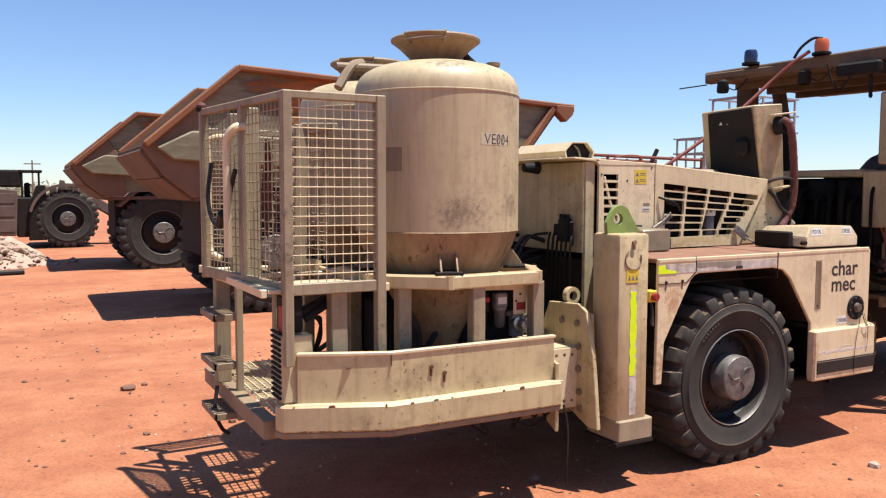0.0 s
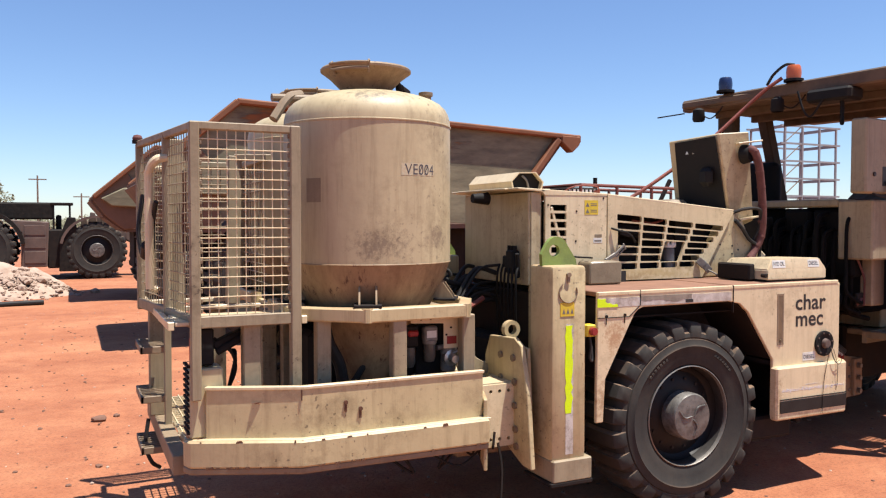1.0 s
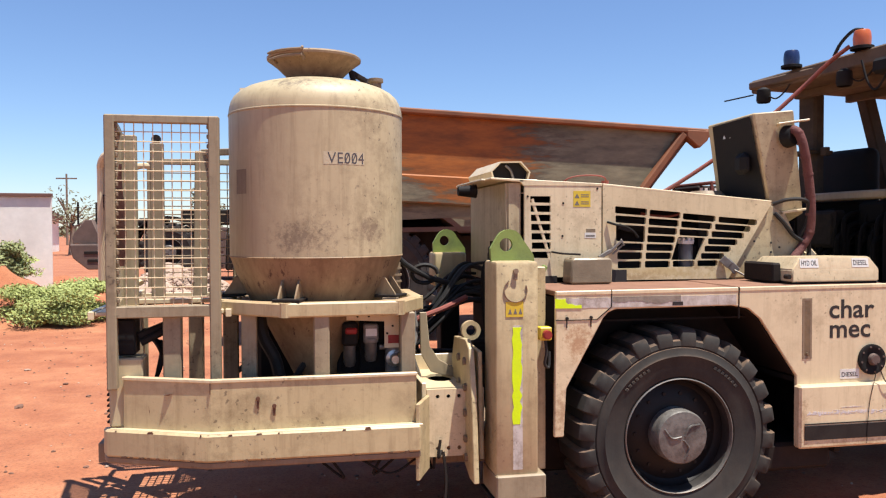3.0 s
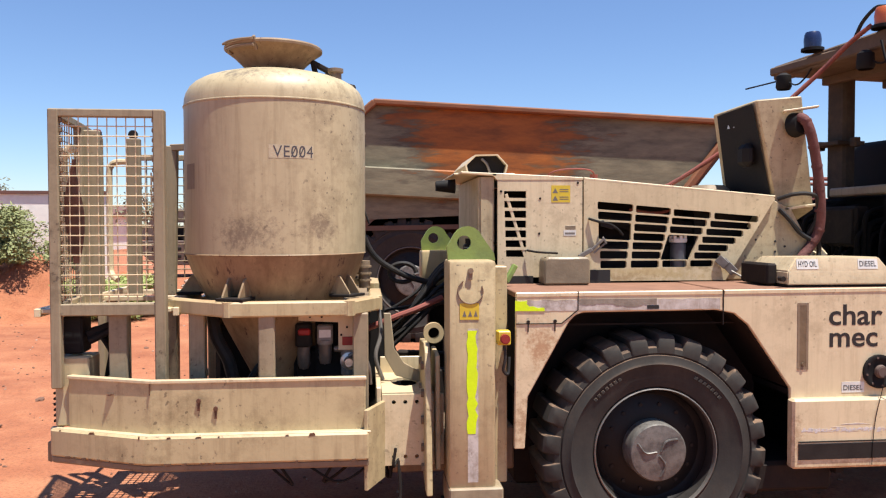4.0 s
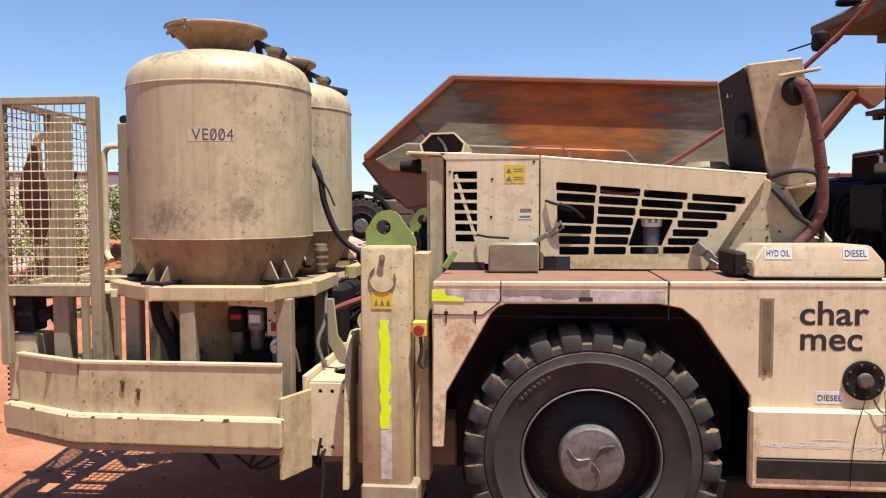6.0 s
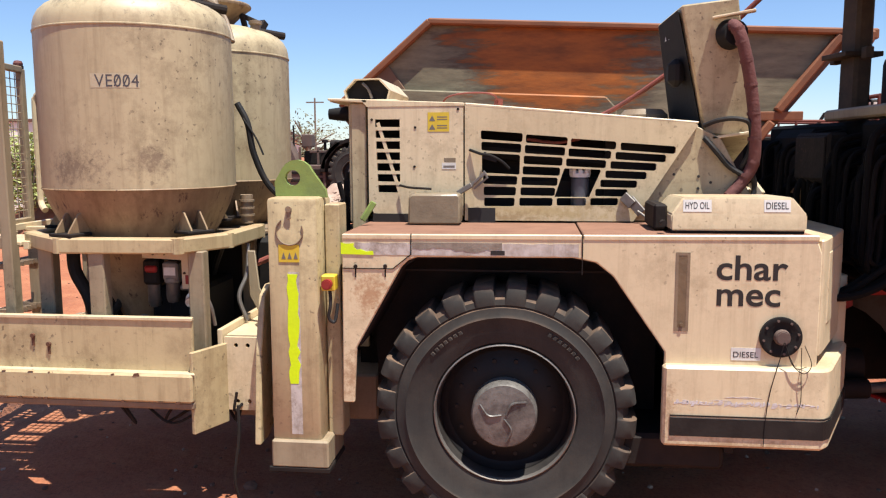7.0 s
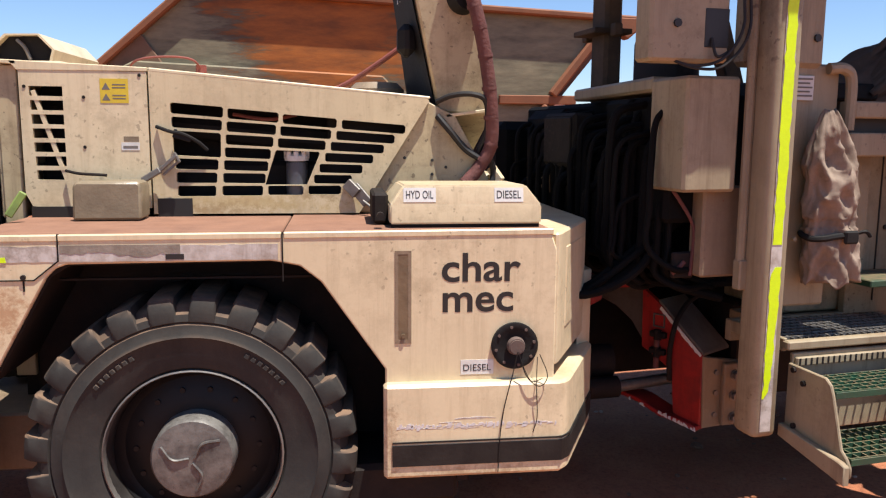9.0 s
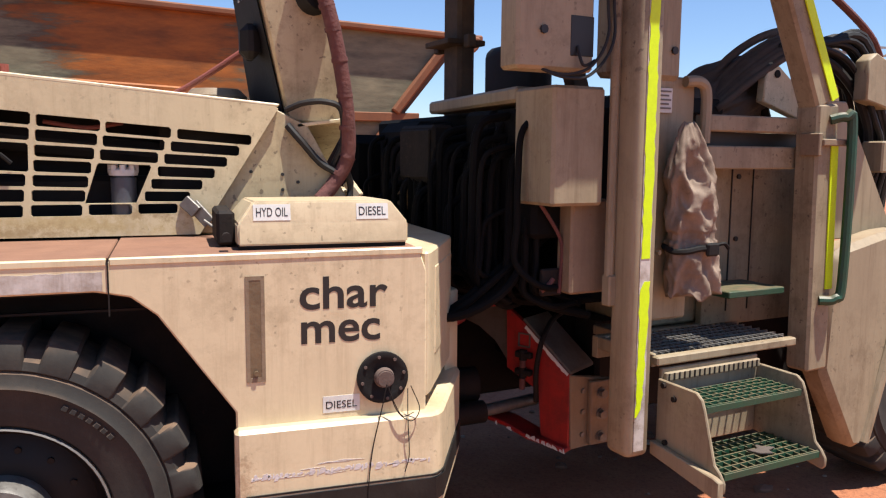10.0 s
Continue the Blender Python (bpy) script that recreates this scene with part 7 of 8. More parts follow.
# ---- haul trucks behind ----
def skip_material():
    m = bpy.data.materials.new("weathered_skip_side")
    m.use_nodes = True
    nt = m.node_tree
    bsdf, link = nt.nodes["Principled BSDF"], nt.links.new
    tc = nt.nodes.new("ShaderNodeTexCoord")
    mp = nt.nodes.new("ShaderNodeMapping")
    mp.inputs["Scale"].default_value = (0.45, 1.0, 2.6)
    link(tc.outputs["Object"], mp.inputs["Vector"])
    n1 = nt.nodes.new("ShaderNodeTexNoise")
    n1.inputs["Scale"].default_value, n1.inputs["Detail"].default_value, n1.inputs["Roughness"].default_value = 1.3, 9, 0.72
    link(mp.outputs[0], n1.inputs["Vector"])
    mp2 = nt.nodes.new("ShaderNodeMapping")
    mp2.inputs["Location"].default_value, mp2.inputs["Scale"].default_value = (-4.75 * 0.64, 0, -3.1 * 1.1), (0.64, 0.0, 1.1)
    link(tc.outputs["Object"], mp2.inputs["Vector"])
    ln = nt.nodes.new("ShaderNodeVectorMath")
    ln.operation = "LENGTH"
    link(mp2.outputs[0], ln.inputs[0])
    sub = nt.nodes.new("ShaderNodeMath")
    sub.operation = "MULTIPLY_ADD"
    link(n1.outputs[0], sub.inputs[0])
    sub.inputs[1].default_value = 2.2
    inv = nt.nodes.new("ShaderNodeMath")
    inv.operation = "MULTIPLY"
    link(ln.outputs["Value"], inv.inputs[0])
    inv.inputs[1].default_value = -0.75
    link(inv.outputs[0], sub.inputs[2])
    r = nt.nodes.new("ShaderNodeValToRGB")
    els = r.color_ramp.elements
    els[0].position, els[0].color = 0.26, (0.185, 0.165, 0.105, 1)
    els[1].position, els[1].color = 0.62, (0.31, 0.095, 0.010, 1)
    e = els.new(0.40)
    e.color = (0.12, 0.10, 0.065, 1)
    e = els.new(0.50)
    e.color = (0.20, 0.085, 0.022, 1)
    link(sub.outputs[0], r.inputs[0])
    mp3 = nt.nodes.new("ShaderNodeMapping")
    mp3.inputs["Scale"].default_value = (0.6, 1.0, 2.4)
    link(tc.outputs["Object"], mp3.inputs["Vector"])
    n2 = nt.nodes.new("ShaderNodeTexNoise")
    n2.inputs["Scale"].default_value, n2.inputs["Detail"].default_value, n2.inputs["Roughness"].default_value = 2.2, 9, 0.7
    link(mp3.outputs[0], n2.inputs["Vector"])
    r2 = nt.nodes.new("ShaderNodeValToRGB")
    r2.color_ramp.elements[0].position, r2.color_ramp.elements[0].color = 0.35, (0.55, 0.53, 0.50, 1)
    r2.color_ramp.elements[1].position, r2.color_ramp.elements[1].color = 0.68, (1.25, 1.22, 1.15, 1)
    link(n2.outputs[0], r2.inputs[0])
    mx = nt.nodes.new("ShaderNodeMix")
    mx.data_type, mx.blend_type = "RGBA", "MULTIPLY"
    mx.inputs[0].default_value = 1.0
    link(r.outputs[0], mx.inputs[6])
    link(r2.outputs[0], mx.inputs[7])
    link(mx.outputs[2], bsdf.inputs["Base Color"])
    bsdf.inputs["Roughness"].default_value = 0.65
    bp = nt.nodes.new("ShaderNodeBump")
    bp.inputs["Strength"].default_value, bp.inputs["Distance"].default_value = 0.3, 0.02
    link(n2.outputs[0], bp.inputs["Height"])
    link(bp.outputs[0], bsdf.inputs["Normal"])
    return m


SKIPS = skip_material()


def build_truck():
    """Built with its near side at y = 0 and the ground at z = 0; x as in the yard."""
    t = new("haul_truck")
    G = 0.03
    W = 2.9
    tagged(t, "large haul truck with rusty orange tipping skip on red dirt", "haul truck", "parked haul trucks")

    def z(v):
        return v + G
    side = [(1.66, z(2.36)), (2.94, z(3.50)), (8.42, z(3.265)), (7.66, z(2.26)), (7.20, z(1.70)), (5.2, z(1.90)), (2.75, z(1.80)), (2.28, z(1.72)), (1.90, z(2.02)), (1.68, z(2.24))]
    s = Shape()
    s.prism(side, "y", 0.04, 0.10, 0)
    body = part("skip_body", s, SKIPS, t, "weathered skip side, orange paint worn to brown steel")
    s = Shape()
    s.prism(side, "y", W - 0.10, W - 0.04, 0)
    part("far_side", s, SKIPT, body)
    s = Shape()
    for a, c in (((1.62, z(2.36)), (1.90, z(2.0))), ((1.90, z(2.0)), (2.28, z(1.70))), ((2.28, z(1.70)), (5.2, z(1.75))), ((5.2, z(1.75)), (7.4, z(1.75))), ((7.25, z(1.70)), (8.46, z(3.20)))):
        dx, dz = c[0] - a[0], c[1] - a[1]
        k = 0.07 / math.hypot(dx, dz)
        s.prism([a, c, (c[0] + dz * k, c[1] - dx * k), (a[0] + dz * k, a[1] - dx * k)], "y", 0.06, W - 0.06, 0)
    s.prism([(1.60, z(2.40)), (1.68, z(2.38)), (1.74, z(2.24)), (1.66, z(2.24))], "y", 0.03, W - 0.03, 0.01)
    part("skip_floor", s, SKIPT, body, "brown scraped skip floor and tail lip")
    for y in (0.0, W - 0.05):
        s = Shape().prism([(1.60, z(2.38)), (2.30, z(2.98)), (2.62, z(2.52)), (2.66, z(1.74)), (2.26, z(1.68)), (1.88, z(1.98))], "y", y, y + 0.05, 0.012)
        part("tail_cheek", s, mat("brown_cheek", (0.17, 0.092, 0.050), 0.7, dark=(0.10, 0.058, 0.036), amount=0.8, scale=2.2, rust=0.3), body, "rust-brown cheek plate at the tail")
    s = Shape()
    for y in (0.0, W):
        s.beam((1.64, y, z(2.39)), (2.93, y, z(3.515)), 0.16, 0.10, 0.02)
        s.beam((2.90, y, z(3.515)), (8.75, y, z(3.255)), 0.16, 0.085, 0.02)
        s.beam((8.38, y, z(3.22)), (7.62, y, z(2.24)), 0.16, 0.11, 0.02)
        s.beam((7.55, y, z(2.10)), (7.12, y, z(1.52)), 0.16, 0.11, 0.02)
        s.box(6.9, 7.95, y - 0.04, y + 0.04, z(2.12), z(2.24), 0.01)
        s.prism([(8.40, z(3.28)), (8.80, z(3.27)), (8.78, z(3.12)), (8.62, z(2.98)), (8.40, z(3.16))], "y", y - 0.09, y + 0.09, 0.02)
    s.beam((8.8, 0, z(3.24)), (8.8, W, z(3.24)), 0.14, 0.14, 0.02)
    part("skip_rim", s, SKIPR, body, "thick rusty rim beam")
    s = Shape()
    s.prism([(2.25, z(2.60)), (5.35, z(2.46)), (5.5, z(2.30)), (5.5, z(2.02)), (2.0, z(2.2)), (1.78, z(2.36))], "y", -0.10, 0.05, 0.02)
    part("lower_side", s, SKIPS, body, "orange lower side step")
    s = Shape()
    s.prism([(2.2, z(2.05)), (2.6, z(2.0)), (3.3, z(2.15)), (4.4, z(2.1)), (4.9, z(1.6)), (7.4, z(1.7)), (7.4, z(0.7)), (2.5, z(0.8)), (2.5, z(1.6))], "y", 0.75, W - 0.75, 0.02)
    s.box(7.0, 12.2, 0.6, W - 0.6, z(0.4), z(1.2), 0.05)
    part("truck_chassis", s, DARK, t, "dark dusty chassis")
    s = Shape()
    s.prism([(2.50, z(1.50)), (2.85, z(1.86)), (3.4, z(2.06)), (4.35, z(2.06)), (4.8, z(1.7)), (4.72, z(1.68)), (4.3, z(1.98)), (3.4, z(1.98)), (2.90, z(1.79)), (2.57, z(1.48))], "y", 0.05, 0.75, 0)
    part("mudguard", s, SKIPT, t)
    for x in (3.45, 10.6):
        for f in (0, 1):
            build_wheel(t, (x, 0.10 if f == 0 else W - 0.10, 0.93), 0.94, 0.66, 0.50, 28, flip=bool(f))
    s = Shape()
    s.box(9.4, 12.3, 0.3, W - 0.3, z(1.0), z(1.75), 0.06)
    s.box(9.0, 9.9, 0.2, 1.3, z(1.2), z(2.2), 0.06)
    part("truck_cab", s, FARM, t, "dusty brown front body")
    s = Shape()
    for y in (0.2, 1.5):
        for x in (9.0, 9.8, 10.6, 11.4, 12.2):
            s.cyl((x, y, z(1.7)), (x, y, z(2.45)), 0.03, seg=8)
        s.tube([(9.0, y, z(2.45)), (12.2, y, z(2.40))], 0.03, 8, smooth=False)
        s.tube([(9.0, y, z(2.12)), (12.2, y, z(2.08))], 0.025, 8, smooth=False)
    s.tube([(9.0, 0.2, z(2.45)), (9.0, 1.5, z(2.45))], 0.03, 8, smooth=False)
    part("deck_rail", s, RAILR, t, "faded red deck handrail")
    s = Shape()
    s.box(8.9, 9.6, 0.5, 1.3, z(1.9), z(2.42), 0.03)
    s.box(10.0, 10.9, 0.6, 1.4, z(1.7), z(2.1), 0.04)
    s.cyl((9.75, 0.8, z(1.7)), (9.75, 0.8, z(2.62)), 0.04, seg=8)
    s.beam((10.9, 0.5, z(1.9)), (11.3, 0.5, z(2.6)), 0.06, 0.06, 0)
    part("deck_gear", s, DARK, t, "dark engine deck gear")
    s = Shape()
    for k in range(7):
        s.box(8.95 + 0.09 * k, 9.0 + 0.09 * k, 0.485, 0.5, z(2.14), z(2.38), 0)
    part("vent_slat", s, SHEDW, t)
    return t


truck = build_truck()
truck.matrix_basis = pose(0, 11.36, -0.03)
copy_thing(truck, pose(-0.45, 18.5, -0.10))


# ---- loader beyond the trucks ----
def build_loader():
    """Articulated loader, its near side at y = 0, the front to the right."""
    t = new("underground_loader")
    tagged(t, "dusty brown low-profile loader parked beyond a gravel heap", "loader")
    for x, y, r in ((1.50, 0.0, 0.90), (-1.68, -0.1, 0.97)):
        for f in (0, 1):
            build_wheel(t, (x, y if f == 0 else y + 2.4, r - 0.01), r, 0.6, 0.47, 24, flip=bool(f))
    # rear half: long low engine end with a raised deck
    s = Shape()
    s.prism([(-4.75, 1.24), (-2.75, 1.24), (-2.75, 0.42), (-4.2, 0.42), (-4.65, 0.80)], "y", 0.05, 2.3, 0.03)
    tail = part("engine_end", s, FARM, t, "brown steel engine end with vent doors")
    for x0, x1, z0, z1 in ((-3.22, -2.86, 0.88, 1.10), (-3.22, -2.86, 0.58, 0.80), (-4.3, -3.35, 0.92, 1.02), (-4.2, -3.35, 0.66, 0.76)):
        part("vent", Shape().box(x0, x1, 0.03, 0.06, z0, z1, 0.01), DARK, tail)
    s = Shape()
    s.prism([(-4.70, 1.26), (-4.66, 1.60), (-4.30, 2.04), (-4.10, 2.04), (-3.78, 1.26)], "y", 0.25, 0.9, 0.02)
    part("rear_screen", s, FARM, t, "sloping brown engine cover")
    for x in (-4.62, -4.05):
        part("stack", Shape().cyl((x, 0.7, 1.9), (x, 0.7, 2.62), 0.035, seg=8), DARK, t)
    part("air_box", Shape().box(-3.72, -3.35, 0.5, 1.0, 1.85, 2.30, 0.03), FARM, t)
    part("deck_gear", Shape().box(-3.70, -2.85, 0.7, 1.6, 1.24, 1.72, 0.04), BOXG, t)
    part("deck_beam", Shape().box(-3.35, -2.05, 0.20, 0.30, 1.66, 1.74, 0.01), FARM, t)
    for x in (-3.70, -3.05, -2.45):
        part("deck_post", Shape().box(x - 0.04, x + 0.04, 0.2, 0.28, 1.24, 1.86, 0.01), FARM, t)
    part("muffler", Shape().cyl((-2.75, 0.8, 1.95), (-1.75, 0.8, 1.95), 0.15, seg=14, bevel=0.03), DARK, t)
    part("breather", Shape().lathe([(0.05, 1.70), (0.05, 2.0), (0.11, 2.02), (0.11, 2.10), (0.03, 2.12)], (-2.92, 0.7, 0), "z", 14), DARK, t)
    # arched rear mudguard and the body between the axles
    c = (-1.68, 0.96)
    s = Shape().prism(arc(*c, 1.20, 8, 172, 14) + arc(*c, 1.08, 172, 8, 14), "y", -0.12, 0.65, 0)
    s.prism([(-2.90, 1.0), (-2.74, 1.0), (-2.70, 1.40), (-2.15, 2.0), (-2.35, 2.05), (-2.86, 1.50)], "y", -0.12, 0.6, 0.01)
    part("rear_mudguard", s, BOXG, t, "dark arched rear mudguard")
    s = Shape().prism([(-0.62, 0.40), (0.10, 0.40), (0.16, 1.78), (-0.98, 1.86), (-0.60, 1.45)], "y", -0.02, 1.2, 0.03)
    mid = part("side_tank", s, FARM, t, "dusty brown side tank with pressed panels")
    for z0, z1 in ((0.52, 0.88), (0.98, 1.30), (1.38, 1.68)):
        part("pressed_panel", Shape().box(-0.52, 0.06, -0.035, -0.015, z0, z1, 0.008), FARM, mid)
    part("roof_block", Shape().box(-1.32, 0.28, 0.2, 1.6, 1.86, 2.38, 0.05), BOXG, t, "dark low cab block")
    s = Shape()
    for x in (0.28, 0.74):
        s.box(x - 0.03, x + 0.03, 0.2, 0.28, 1.3, 2.34, 0.008)
    part("cab_post", s, BOXG, t)
    part("cab_roof", Shape().box(0.2, 0.84, 0.18, 1.2, 2.30, 2.38, 0.02), BOXG, t)
    part("cab_floor", Shape().box(0.10, 0.95, 0.1, 1.8, 0.35, 1.55, 0.04), DARK, t)
    part("seat_back", Shape().box(0.34, 0.50, 0.5, 1.0, 1.5, 2.0, 0.04), BLACK, t)
    # front half: lift frame, arm, mudguard
    s = Shape().prism([(0.42, 0.25), (0.92, 0.25), (0.98, 1.10), (0.90, 1.92), (0.66, 1.92), (0.44, 1.30)], "y", 0.0, 0.25, 0.02)
    part("hinge_frame", s, BOXG, t, "dark articulation frame")
    s = Shape().prism([(0.92, 1.15), (1.35, 1.42), (2.4, 1.56), (2.4, 1.12), (1.5, 0.8)], "y", 0.65, 1.8, 0.03)
    part("front_frame", s, FARM, t)
    s = Shape()
    s.prism([(0.95, 1.50), (1.45, 1.98), (2.05, 1.80), (3.4, 0.9), (3.3, 0.6), (2.0, 1.45), (1.3, 1.55)], "y", 0.8, 1.5, 0.03)
    part("lift_arm", s, FARM, t, "bent brown lift arm")
    for x, z in ((1.15, 1.85), (1.40, 2.02), (1.75, 1.92)):
        part("arm_lug", Shape().prism([(x - 0.12, z - 0.25), (x + 0.14, z - 0.25), (x + 0.08, z + 0.05), (x - 0.06, z + 0.08)], "y", 0.7, 0.85, 0.02), FARM, t)
    s = Shape().prism(arc(1.50, 0.9, 1.08, 68, 168, 10) + arc(1.50, 0.9, 1.00, 168, 68, 10), "y", -0.05, 0.65, 0)
    part("front_mudguard", s, FARM, t)
    s = Shape().prism([(3.0, 0.05), (4.3, 0.02), (4.2, 0.5), (3.3, 1.1), (3.0, 0.8)], "y", -0.2, 2.6, 0.03)
    part("bucket", s, FARM, t, "worn brown bucket on the ground")
    return t


loader = build_loader()
loader.matrix_basis = pose(0, 26.9, 0.0)


# ---- sheds ----
def build_shed(x0, x1, y, h, name, label):
    t = thing(name, ((x0 + x1) / 2, y, -0.4), label, "shed")
    wins = [x1 - 1.6, x1 - 5.5, x1 - 12, x1 - 20]
    holes = [[(w - 0.75, 1.0), (w + 0.75, 1.0), (w + 0.75, 2.05), (w - 0.75, 2.05)] for w in wins]
    s = Shape().prism([(x0, -0.4), (x1, -0.4), (x1, h), (x0, h)], "y", y, y + 0.15, 0, holes=holes)
    s.box(x1 - 0.15, x1, y + 0.15, y + 8, -0.4, h, 0)
    s.box(x0, x0 + 0.15, y + 0.15, y + 8, -0.4, h, 0)
    s.box(x0, x1, y + 7.85, y + 8, -0.4, h, 0)
    wl = part("wall", s, SHEDW, t, "off-white panel wall")
    n = int((x1 - x0) / 1.2)
    s = Shape()
    for i in range(n):
        x = x0 + 0.4 + i * 1.2
        s.box(x, x + 0.05, y - 0.02, y + 0.002, -0.4, h - 0.1, 0)
    part("cover_strip", s, SHEDW, t)
    for w in wins:
        s = Shape()
        s.box(w - 0.75, w + 0.75, y + 0.05, y + 0.08, 1.0, 2.05, 0)
        win = part("window", s, BLACK, t, "dark window pane")
        s = Shape()
        s.prism([(w - 0.8, 0.95), (w + 0.8, 0.95), (w + 0.8, 2.10), (w - 0.8, 2.10)], "y", y - 0.03, y + 0.03, 0, holes=[[(w - 0.72, 1.03), (w + 0.72, 1.03), (w + 0.72, 2.02), (w - 0.72, 2.02)]])
        s.box(w - 0.03, w + 0.03, y - 0.02, y + 0.03, 1.03, 2.02, 0)
        part("window_frame", s, SHEDW, win)
    s = Shape()
    s.prism([(y - 0.7, h - 0.05), (y - 0.7, h + 0.12), (y + 4, h + 0.75), (y + 8.6, h + 0.12), (y + 8.6, h - 0.05)], "x", x0 - 0.4, x1 + 0.4, 0.02)
    part("roof", s, ROOFM, t, "dark brown sheet roof")
    return t


build_shed(-46, -15.8, 60, 2.55, "workshop_shed", "long off-white shed with a dark brown roof")


def build_yard_wall(a, c, n, h):
    """White sheet panels on a line, with a dark cap rail."""
    a, c = Vector((*a, 0)), Vector((*c, 0))
    t = thing("yard_wall", (a.x, a.y, -0.4), "long white panel yard wall with a dark cap rail", "wall", kind="structure")
    d = (c - a) / n
    for i in range(n):
        p, q = a + d * (i + 0.01), a + d * (i + 0.99)
        part("panel", Shape().beam((p.x, p.y, (h - 0.4) / 2), (q.x, q.y, (h - 0.4) / 2), 0.06, h + 0.4, 0), SHEDW, t)
    part("cap_rail", Shape().beam((a.x, a.y, h + 0.036), (c.x, c.y, h + 0.036), 0.16, 0.07, 0.005), ROOFM, t, "dark brown cap rail")
    return t


build_yard_wall((-15.0, 16.9), (-2.8, 17.9), 10, 2.42)


# ---- scrub, heaps, stones ----
def leaf_cloud(rng, lumps, n, size):
    """Small two-triangle leaves scattered in uneven lumps."""
    verts, faces = [], []
    for _ in range(n):
        c, r = rng.choice(lumps)
        v = Vector((rng.gauss(0, 1), rng.gauss(0, 1), rng.gauss(0, 1))).normalized() * (rng.random() ** 0.4)
        p = Vector(c) + Vector((v.x * r[0], v.y * r[1], v.z * r[2]))
        a = Vector((rng.gauss(0, 1), rng.gauss(0, 1), rng.gauss(0, 0.7))).normalized() * size * rng.uniform(0.5, 1.3)
        b = a.orthogonal().normalized() * a.length * 0.35
        i = len(verts)
        verts += [p - a, p + b, p + a, p - b]
        faces.append((i, i + 1, i + 2, i + 3))
    return verts, faces


def build_shrub(at, w, h, seed, leaf, n, label, name="shrub", size=0.05, lift=0.0):
    rng = random.Random(seed)
    x, y = at
    g = land(x, y) + lift
    t = thing(name, (x, y, g), label, "shrub" if name == "shrub" else "tree")
    s = Shape()
    lumps = []
    trunk = 0.25 * h if name == "shrub" else 0.45 * h
    if name != "shrub":
        s.cyl((x, y, g - 0.05), (x + 0.1, y, g + trunk), 0.05 * h, 0.025 * h, seg=10)
    for i in range(22 if name == "shrub" else 11):
        a = rng.uniform(0, 2 * math.pi)
        d = rng.uniform(0.1, 0.8) * w / 2
        z0 = g + (0.0 if name == "shrub" else trunk * rng.uniform(0.8, 1.0))
        e = Vector((x + d * math.cos(a), y + d * math.sin(a), g + h * rng.uniform(0.5, 0.88)))
        s.tube([(x, y, z0), (x + 0.45 * (e.x - x), y + 0.45 * (e.y - y), (z0 + e.z) / 2 + 0.05), e], 0.012 * h + 0.004, 6, steps=3)
        lumps.append((e, (w * rng.uniform(0.14, 0.26), w * rng.uniform(0.14, 0.26), h * rng.uniform(0.12, 0.24))))
        if name == "shrub":
            lumps.append(((x + 1.1 * d * math.cos(a), y + 1.1 * d * math.sin(a), g + h * 0.25), (w * 0.2, w * 0.2, h * 0.22)))
    part("stems" if name == "shrub" else "trunk", s, BARK, t)
    verts, faces = leaf_cloud(rng, lumps, n, size)
    me = bpy.data.meshes.new("crown")
    me.from_pydata(verts, [], faces)
    me.materials.append(leaf)
    ob = new("crown", me)
    ob.parent, ob.matrix_parent_inverse = t, ROOT[t]
    return t


build_shrub((-1.85, 15.1), 2.0, 0.80, 1, LEAF, 30000, "low bright green bush on red dirt", size=0.034)
build_shrub((-4.0, 15.6), 1.5, 1.15, 3, LEAFD, 9000, "tall grey-green scrub bush on a dirt bank", size=0.045, lift=0.95)
build_shrub((-3.3, 16.4), 1.0, 0.8, 4, LEAFD, 4000, "thin grey-green scrub bush", size=0.05, lift=0.7)
build_shrub((-5.6, 15.0), 1.6, 1.8, 5, LEAF, 4500, "dense olive bush on a dirt bank", size=0.055, lift=0.5)
build_shrub((-3.3, 16.7), 1.1, 0.5, 10, LEAF, 3500, "low green bush beside a white wall", size=0.04, lift=0.75)
build_shrub((-12.4, 58), 6, 4.6, 6, LEAFG, 500, "nearly bare grey tree beside the shed", name="bare_tree", size=0.16)
build_shrub((-25, 60), 7, 5.5, 8, LEAFG, 1500, "sparse grey tree in the distance", name="bare_tree", size=0.16)
build_shrub((-5.2, 75), 4.2, 5.3, 9, LEAFG, 1800, "sparse grey tree in the distance", name="bare_tree", size=0.18)


def build_heap(at, rx, ry, h, seed, material, name, label):
    rng = random.Random(seed)
    b = bmesh.new()
    n = 60
    grid = []
    for j in range(n + 1):
        row = []
        for i in range(n + 1):
            u, v = 2 * i / n - 1, 2 * j / n - 1
            d = math.hypot(u, v)
            x, y = at[0] + u * rx, at[1] + v * ry
            k = max(0.0, 1 - d ** 1.5)
            z = land(x, y) - 0.03 + h * k * (0.85 + 0.5 * noise.noise(Vector((u * 2.2, v * 2.2, seed)))) + (0.12 * h * noise.noise(Vector((x * 3, y * 3, seed))) if d < 1 else 0)
            row.append(b.verts.new((x, y, z if d < 1 else land(x, y) - 0.06)))
        grid.append(row)
    for j in range(n):
        for i in range(n):
            b.faces.new((grid[j][i], grid[j][i + 1], grid[j + 1][i + 1], grid[j + 1][i]))
    ob = part(name, b, material, None)
    return tagged(ob, label, "heap", kind="structure")


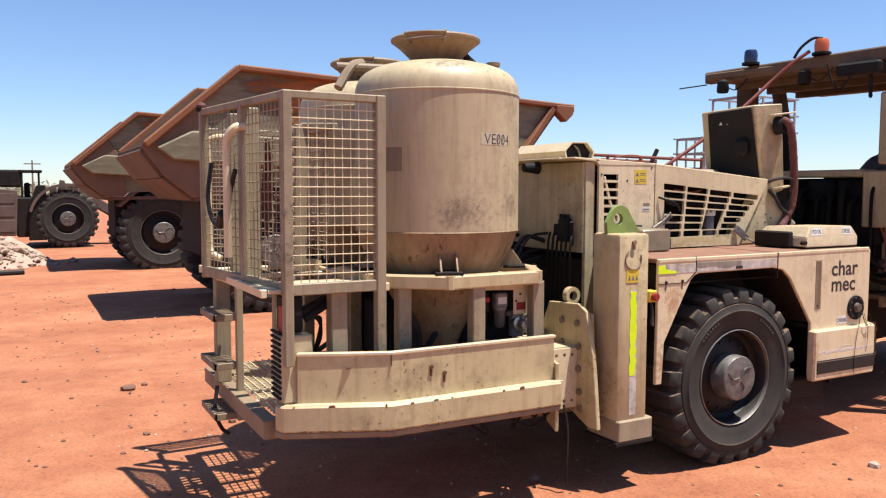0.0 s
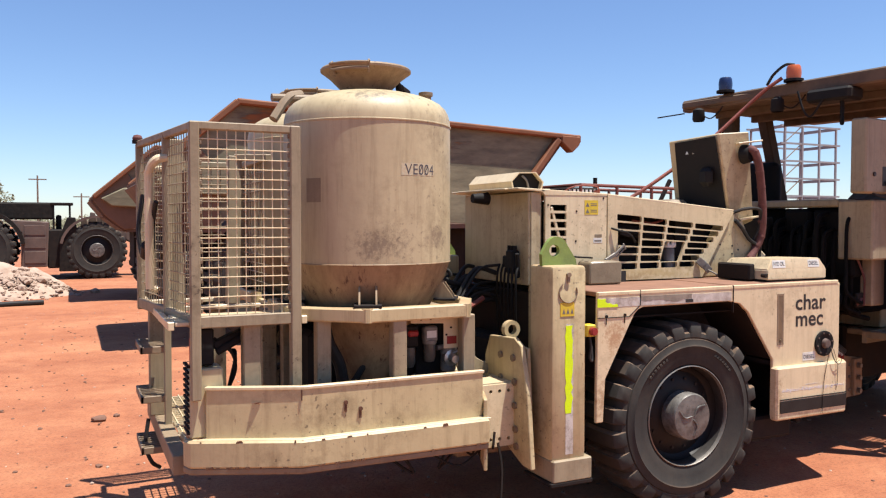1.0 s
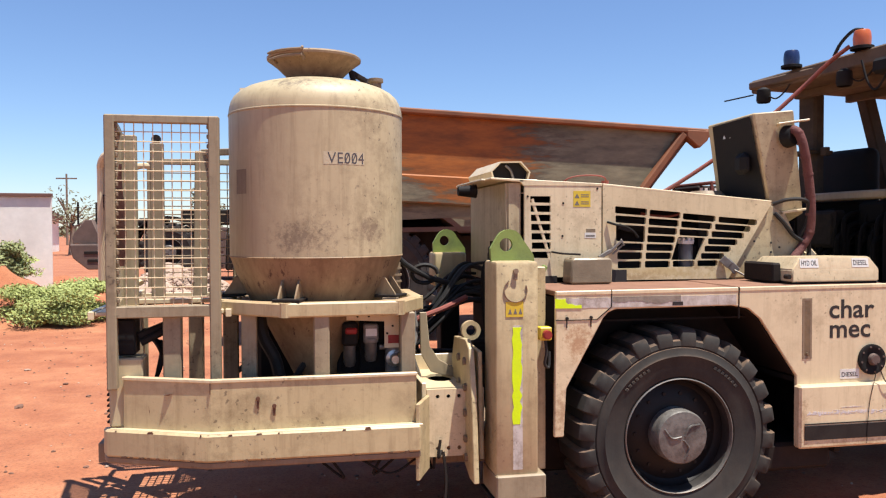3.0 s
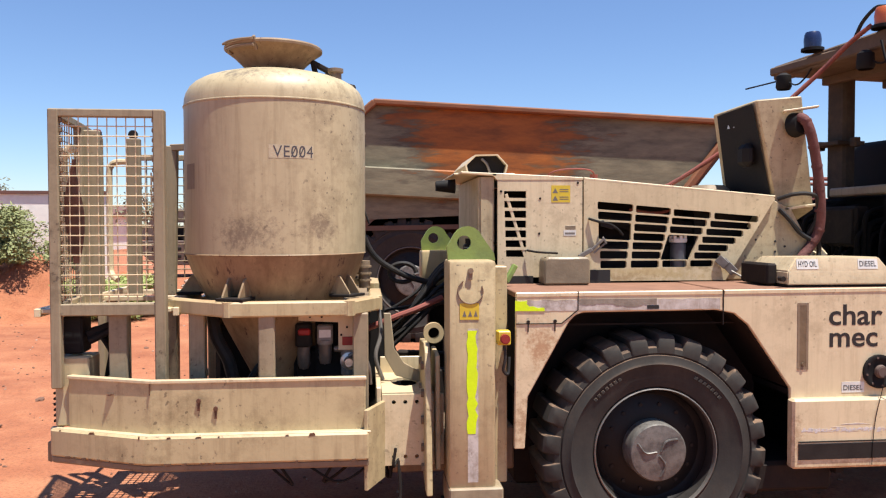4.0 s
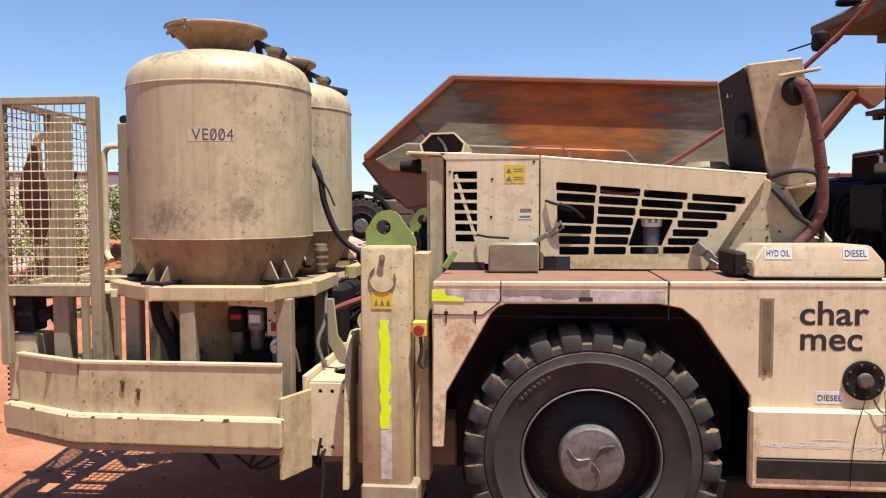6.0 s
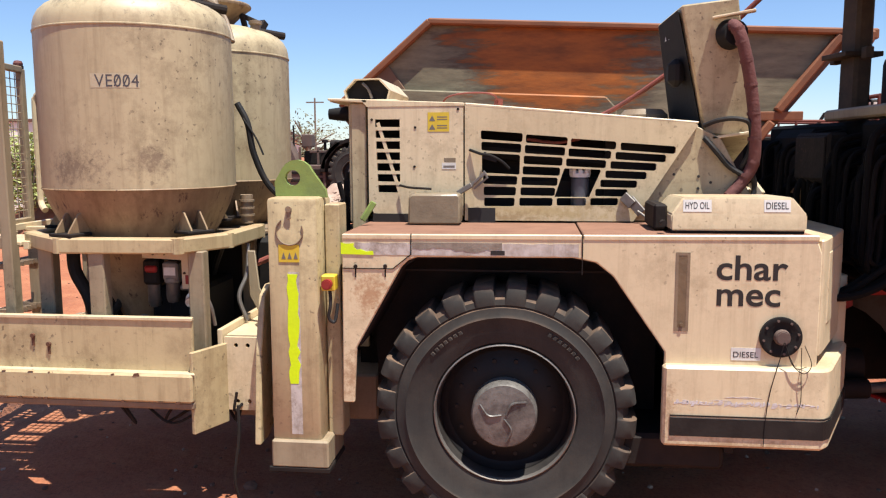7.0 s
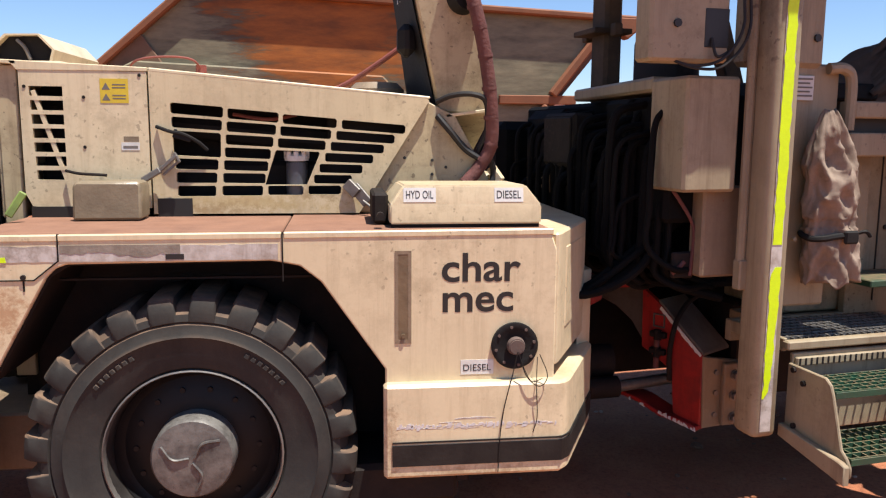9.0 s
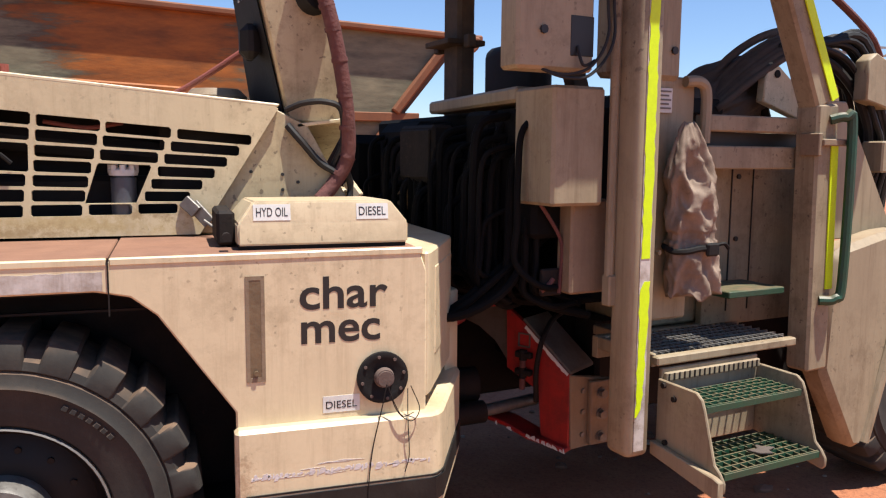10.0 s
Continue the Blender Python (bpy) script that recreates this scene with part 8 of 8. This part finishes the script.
build_heap((-0.7, 21.2), 1.6, 1.2, 0.90, 2, GRAVEL, "gravel_heap", "pale heap of crushed rock")
build_heap((-3.6, 21.0), 2.2, 1.5, 0.6, 4, DIRT, "dirt_heap", "red dirt heap with rubble")
build_heap((-4.4, 16.4), 3.4, 2.2, 1.25, 5, DIRT, "dirt_bank", "red dirt bank with scrub")


def scatter(name, label, material, n, seed, where, sizes):
    """Loose stones, joined: past counting."""
    rng = random.Random(seed)
    verts, faces = [], []
    ico = bmesh.new()
    bmesh.ops.create_icosphere(ico, subdivisions=1, radius=1.0)
    base = [v.co.copy() for v in ico.verts]
    tris = [[v.index for v in f.verts] for f in ico.faces]
    ico.free()
    for _ in range(n):
        x, y, lift = where(rng)
        r = rng.uniform(*sizes) * (3 if rng.random() < 0.03 else 1)
        k = Vector((rng.uniform(0.7, 1.4), rng.uniform(0.7, 1.4), rng.uniform(0.4, 0.8)))
        i = len(verts)
        o = Vector((x, y, land(x, y) + lift + 0.25 * r))
        verts += [o + Vector((v.x * k.x, v.y * k.y, v.z * k.z)) * r * rng.uniform(0.8, 1.2) for v in base]
        faces += [[i + q for q in f] for f in tris]
    me = bpy.data.meshes.new(name)
    me.from_pydata(verts, [], faces)
    me.materials.append(material)
    return tagged(new(name, me), label, "stones", kind="stuff")


scatter("grit", "small dark stones scattered on red dirt", STONE, 1500, 3, lambda r: (r.uniform(-4, 9), r.uniform(0.5, 16), 0.0), (0.005, 0.018))
scatter("pebbles", "pale pebbles scattered on red dirt", GRAVEL, 900, 5, lambda r: (r.uniform(-4, 9), r.uniform(0.5, 18), 0.0), (0.005, 0.016))


def heap_spot(rng):
    u, v = rng.gauss(0, 0.38), rng.gauss(0, 0.38)
    d = min(1.0, math.hypot(u, v))
    return -0.7 + u * 1.6, 21.2 + v * 1.2, 0.80 * max(0.0, 1 - d ** 1.5) * 0.85


scatter("crushed_rock", "pale crushed rock on the heap", GRAVEL, 2600, 6, heap_spot, (0.02, 0.05))
rng = random.Random(2)
b = bmesh.new()
bmesh.ops.create_icosphere(b, subdivisions=2, radius=0.055)
for v in b.verts:
    v.co = Vector((v.co.x * 1.3, v.co.y, v.co.z * 0.6)) * (1 + 0.25 * noise.noise(v.co * 30)) + Vector((0.93, 7.6, land(0.93, 7.6) + 0.02))
tagged(part("rock", b, STONE, None), "single dark rock lying on red dirt", "rock")
s = Shape()
pts = [(-9.5, 15.0), (-7.5, 14.0), (-5.2, 13.7), (-3.6, 14.6), (-2.6, 16.5), (-1.2, 18.4), (0.2, 18.6)]
s.tube([(x, y, land(x, y) + 0.06) for x, y in pts], 0.055, 10)
tagged(part("poly_pipe", s, HOSE, None), "black poly pipe lying across red dirt", "pipe")


# ---- far steelwork and poles ----
def build_rack(at, w, h, levels):
    x, y = at
    g = land(x, y)
    t = thing("steel_rack", (x, y, g), "grey open steel rack tower in the distance", "steel rack", "distant racks")
    s = Shape()
    for dx in (0, w / 3, 2 * w / 3, w):
        for dy in (0, 3.0):
            s.box(x + dx - 0.06, x + dx + 0.06, y + dy - 0.06, y + dy + 0.06, g, g + h, 0)
    part("upright", s, RACKG, t)
    s = Shape()
    for k in range(levels):
        z = g + h * (k + 1) / levels
        for dy in (0, 3.0):
            s.box(x - 0.4, x + w + 0.4, y + dy - 0.05, y + dy + 0.05, z - 0.12, z, 0)
        for dx in (0, w):
            s.box(x + dx - 0.06, x + dx + 0.06, y, y + 3, z - 0.2, z, 0)
    part("cross_beam", s, RACKG, t)
    s = Shape()
    for k in range(levels):
        z = g + h * k / levels
        s.beam((x, y, z), (x + w / 3, y, z + h / levels), 0.05, 0.05, 0)
    part("brace", s, SHADEP, t)
    return t


build_rack((45.0, 39.0), 5.0, 8.4, 7)
build_rack((48.0, 45.5), 3.0, 6.0, 5)
for x, y, h in ((-3.0, 120, 8), (2.5, 130, 6), (-22, 95, 8)):
    t = thing("power_pole", (x, y, -0.4), "thin timber power pole with a crossarm far off", "pole", "power poles")
    part("pole", Shape().cyl((x, y, -0.4), (x, y, h), 0.14, 0.10, seg=8), BARK, t)
    part("crossarm", Shape().box(x - 1.1, x + 1.1, y - 0.06, y + 0.06, h - 0.6, h - 0.45, 0), BARK, t)
rng = random.Random(17)
lumps = []
for i in range(420):
    a = radians(rng.uniform(-40, 62))
    d = rng.uniform(170, 420)
    lumps.append(((d * math.sin(a), d * math.cos(a), rng.uniform(0.2, 1.8)), (rng.uniform(3, 8), rng.uniform(2, 5), rng.uniform(0.8, 2.4))))
verts, faces = leaf_cloud(rng, lumps, 26000, 0.9)
me = bpy.data.meshes.new("distant_scrub")
me.from_pydata(verts, [], faces)
me.materials.append(LEAFG)
tagged(new("distant_scrub", me), "low grey-green scrub along the horizon", "scrub", kind="stuff")
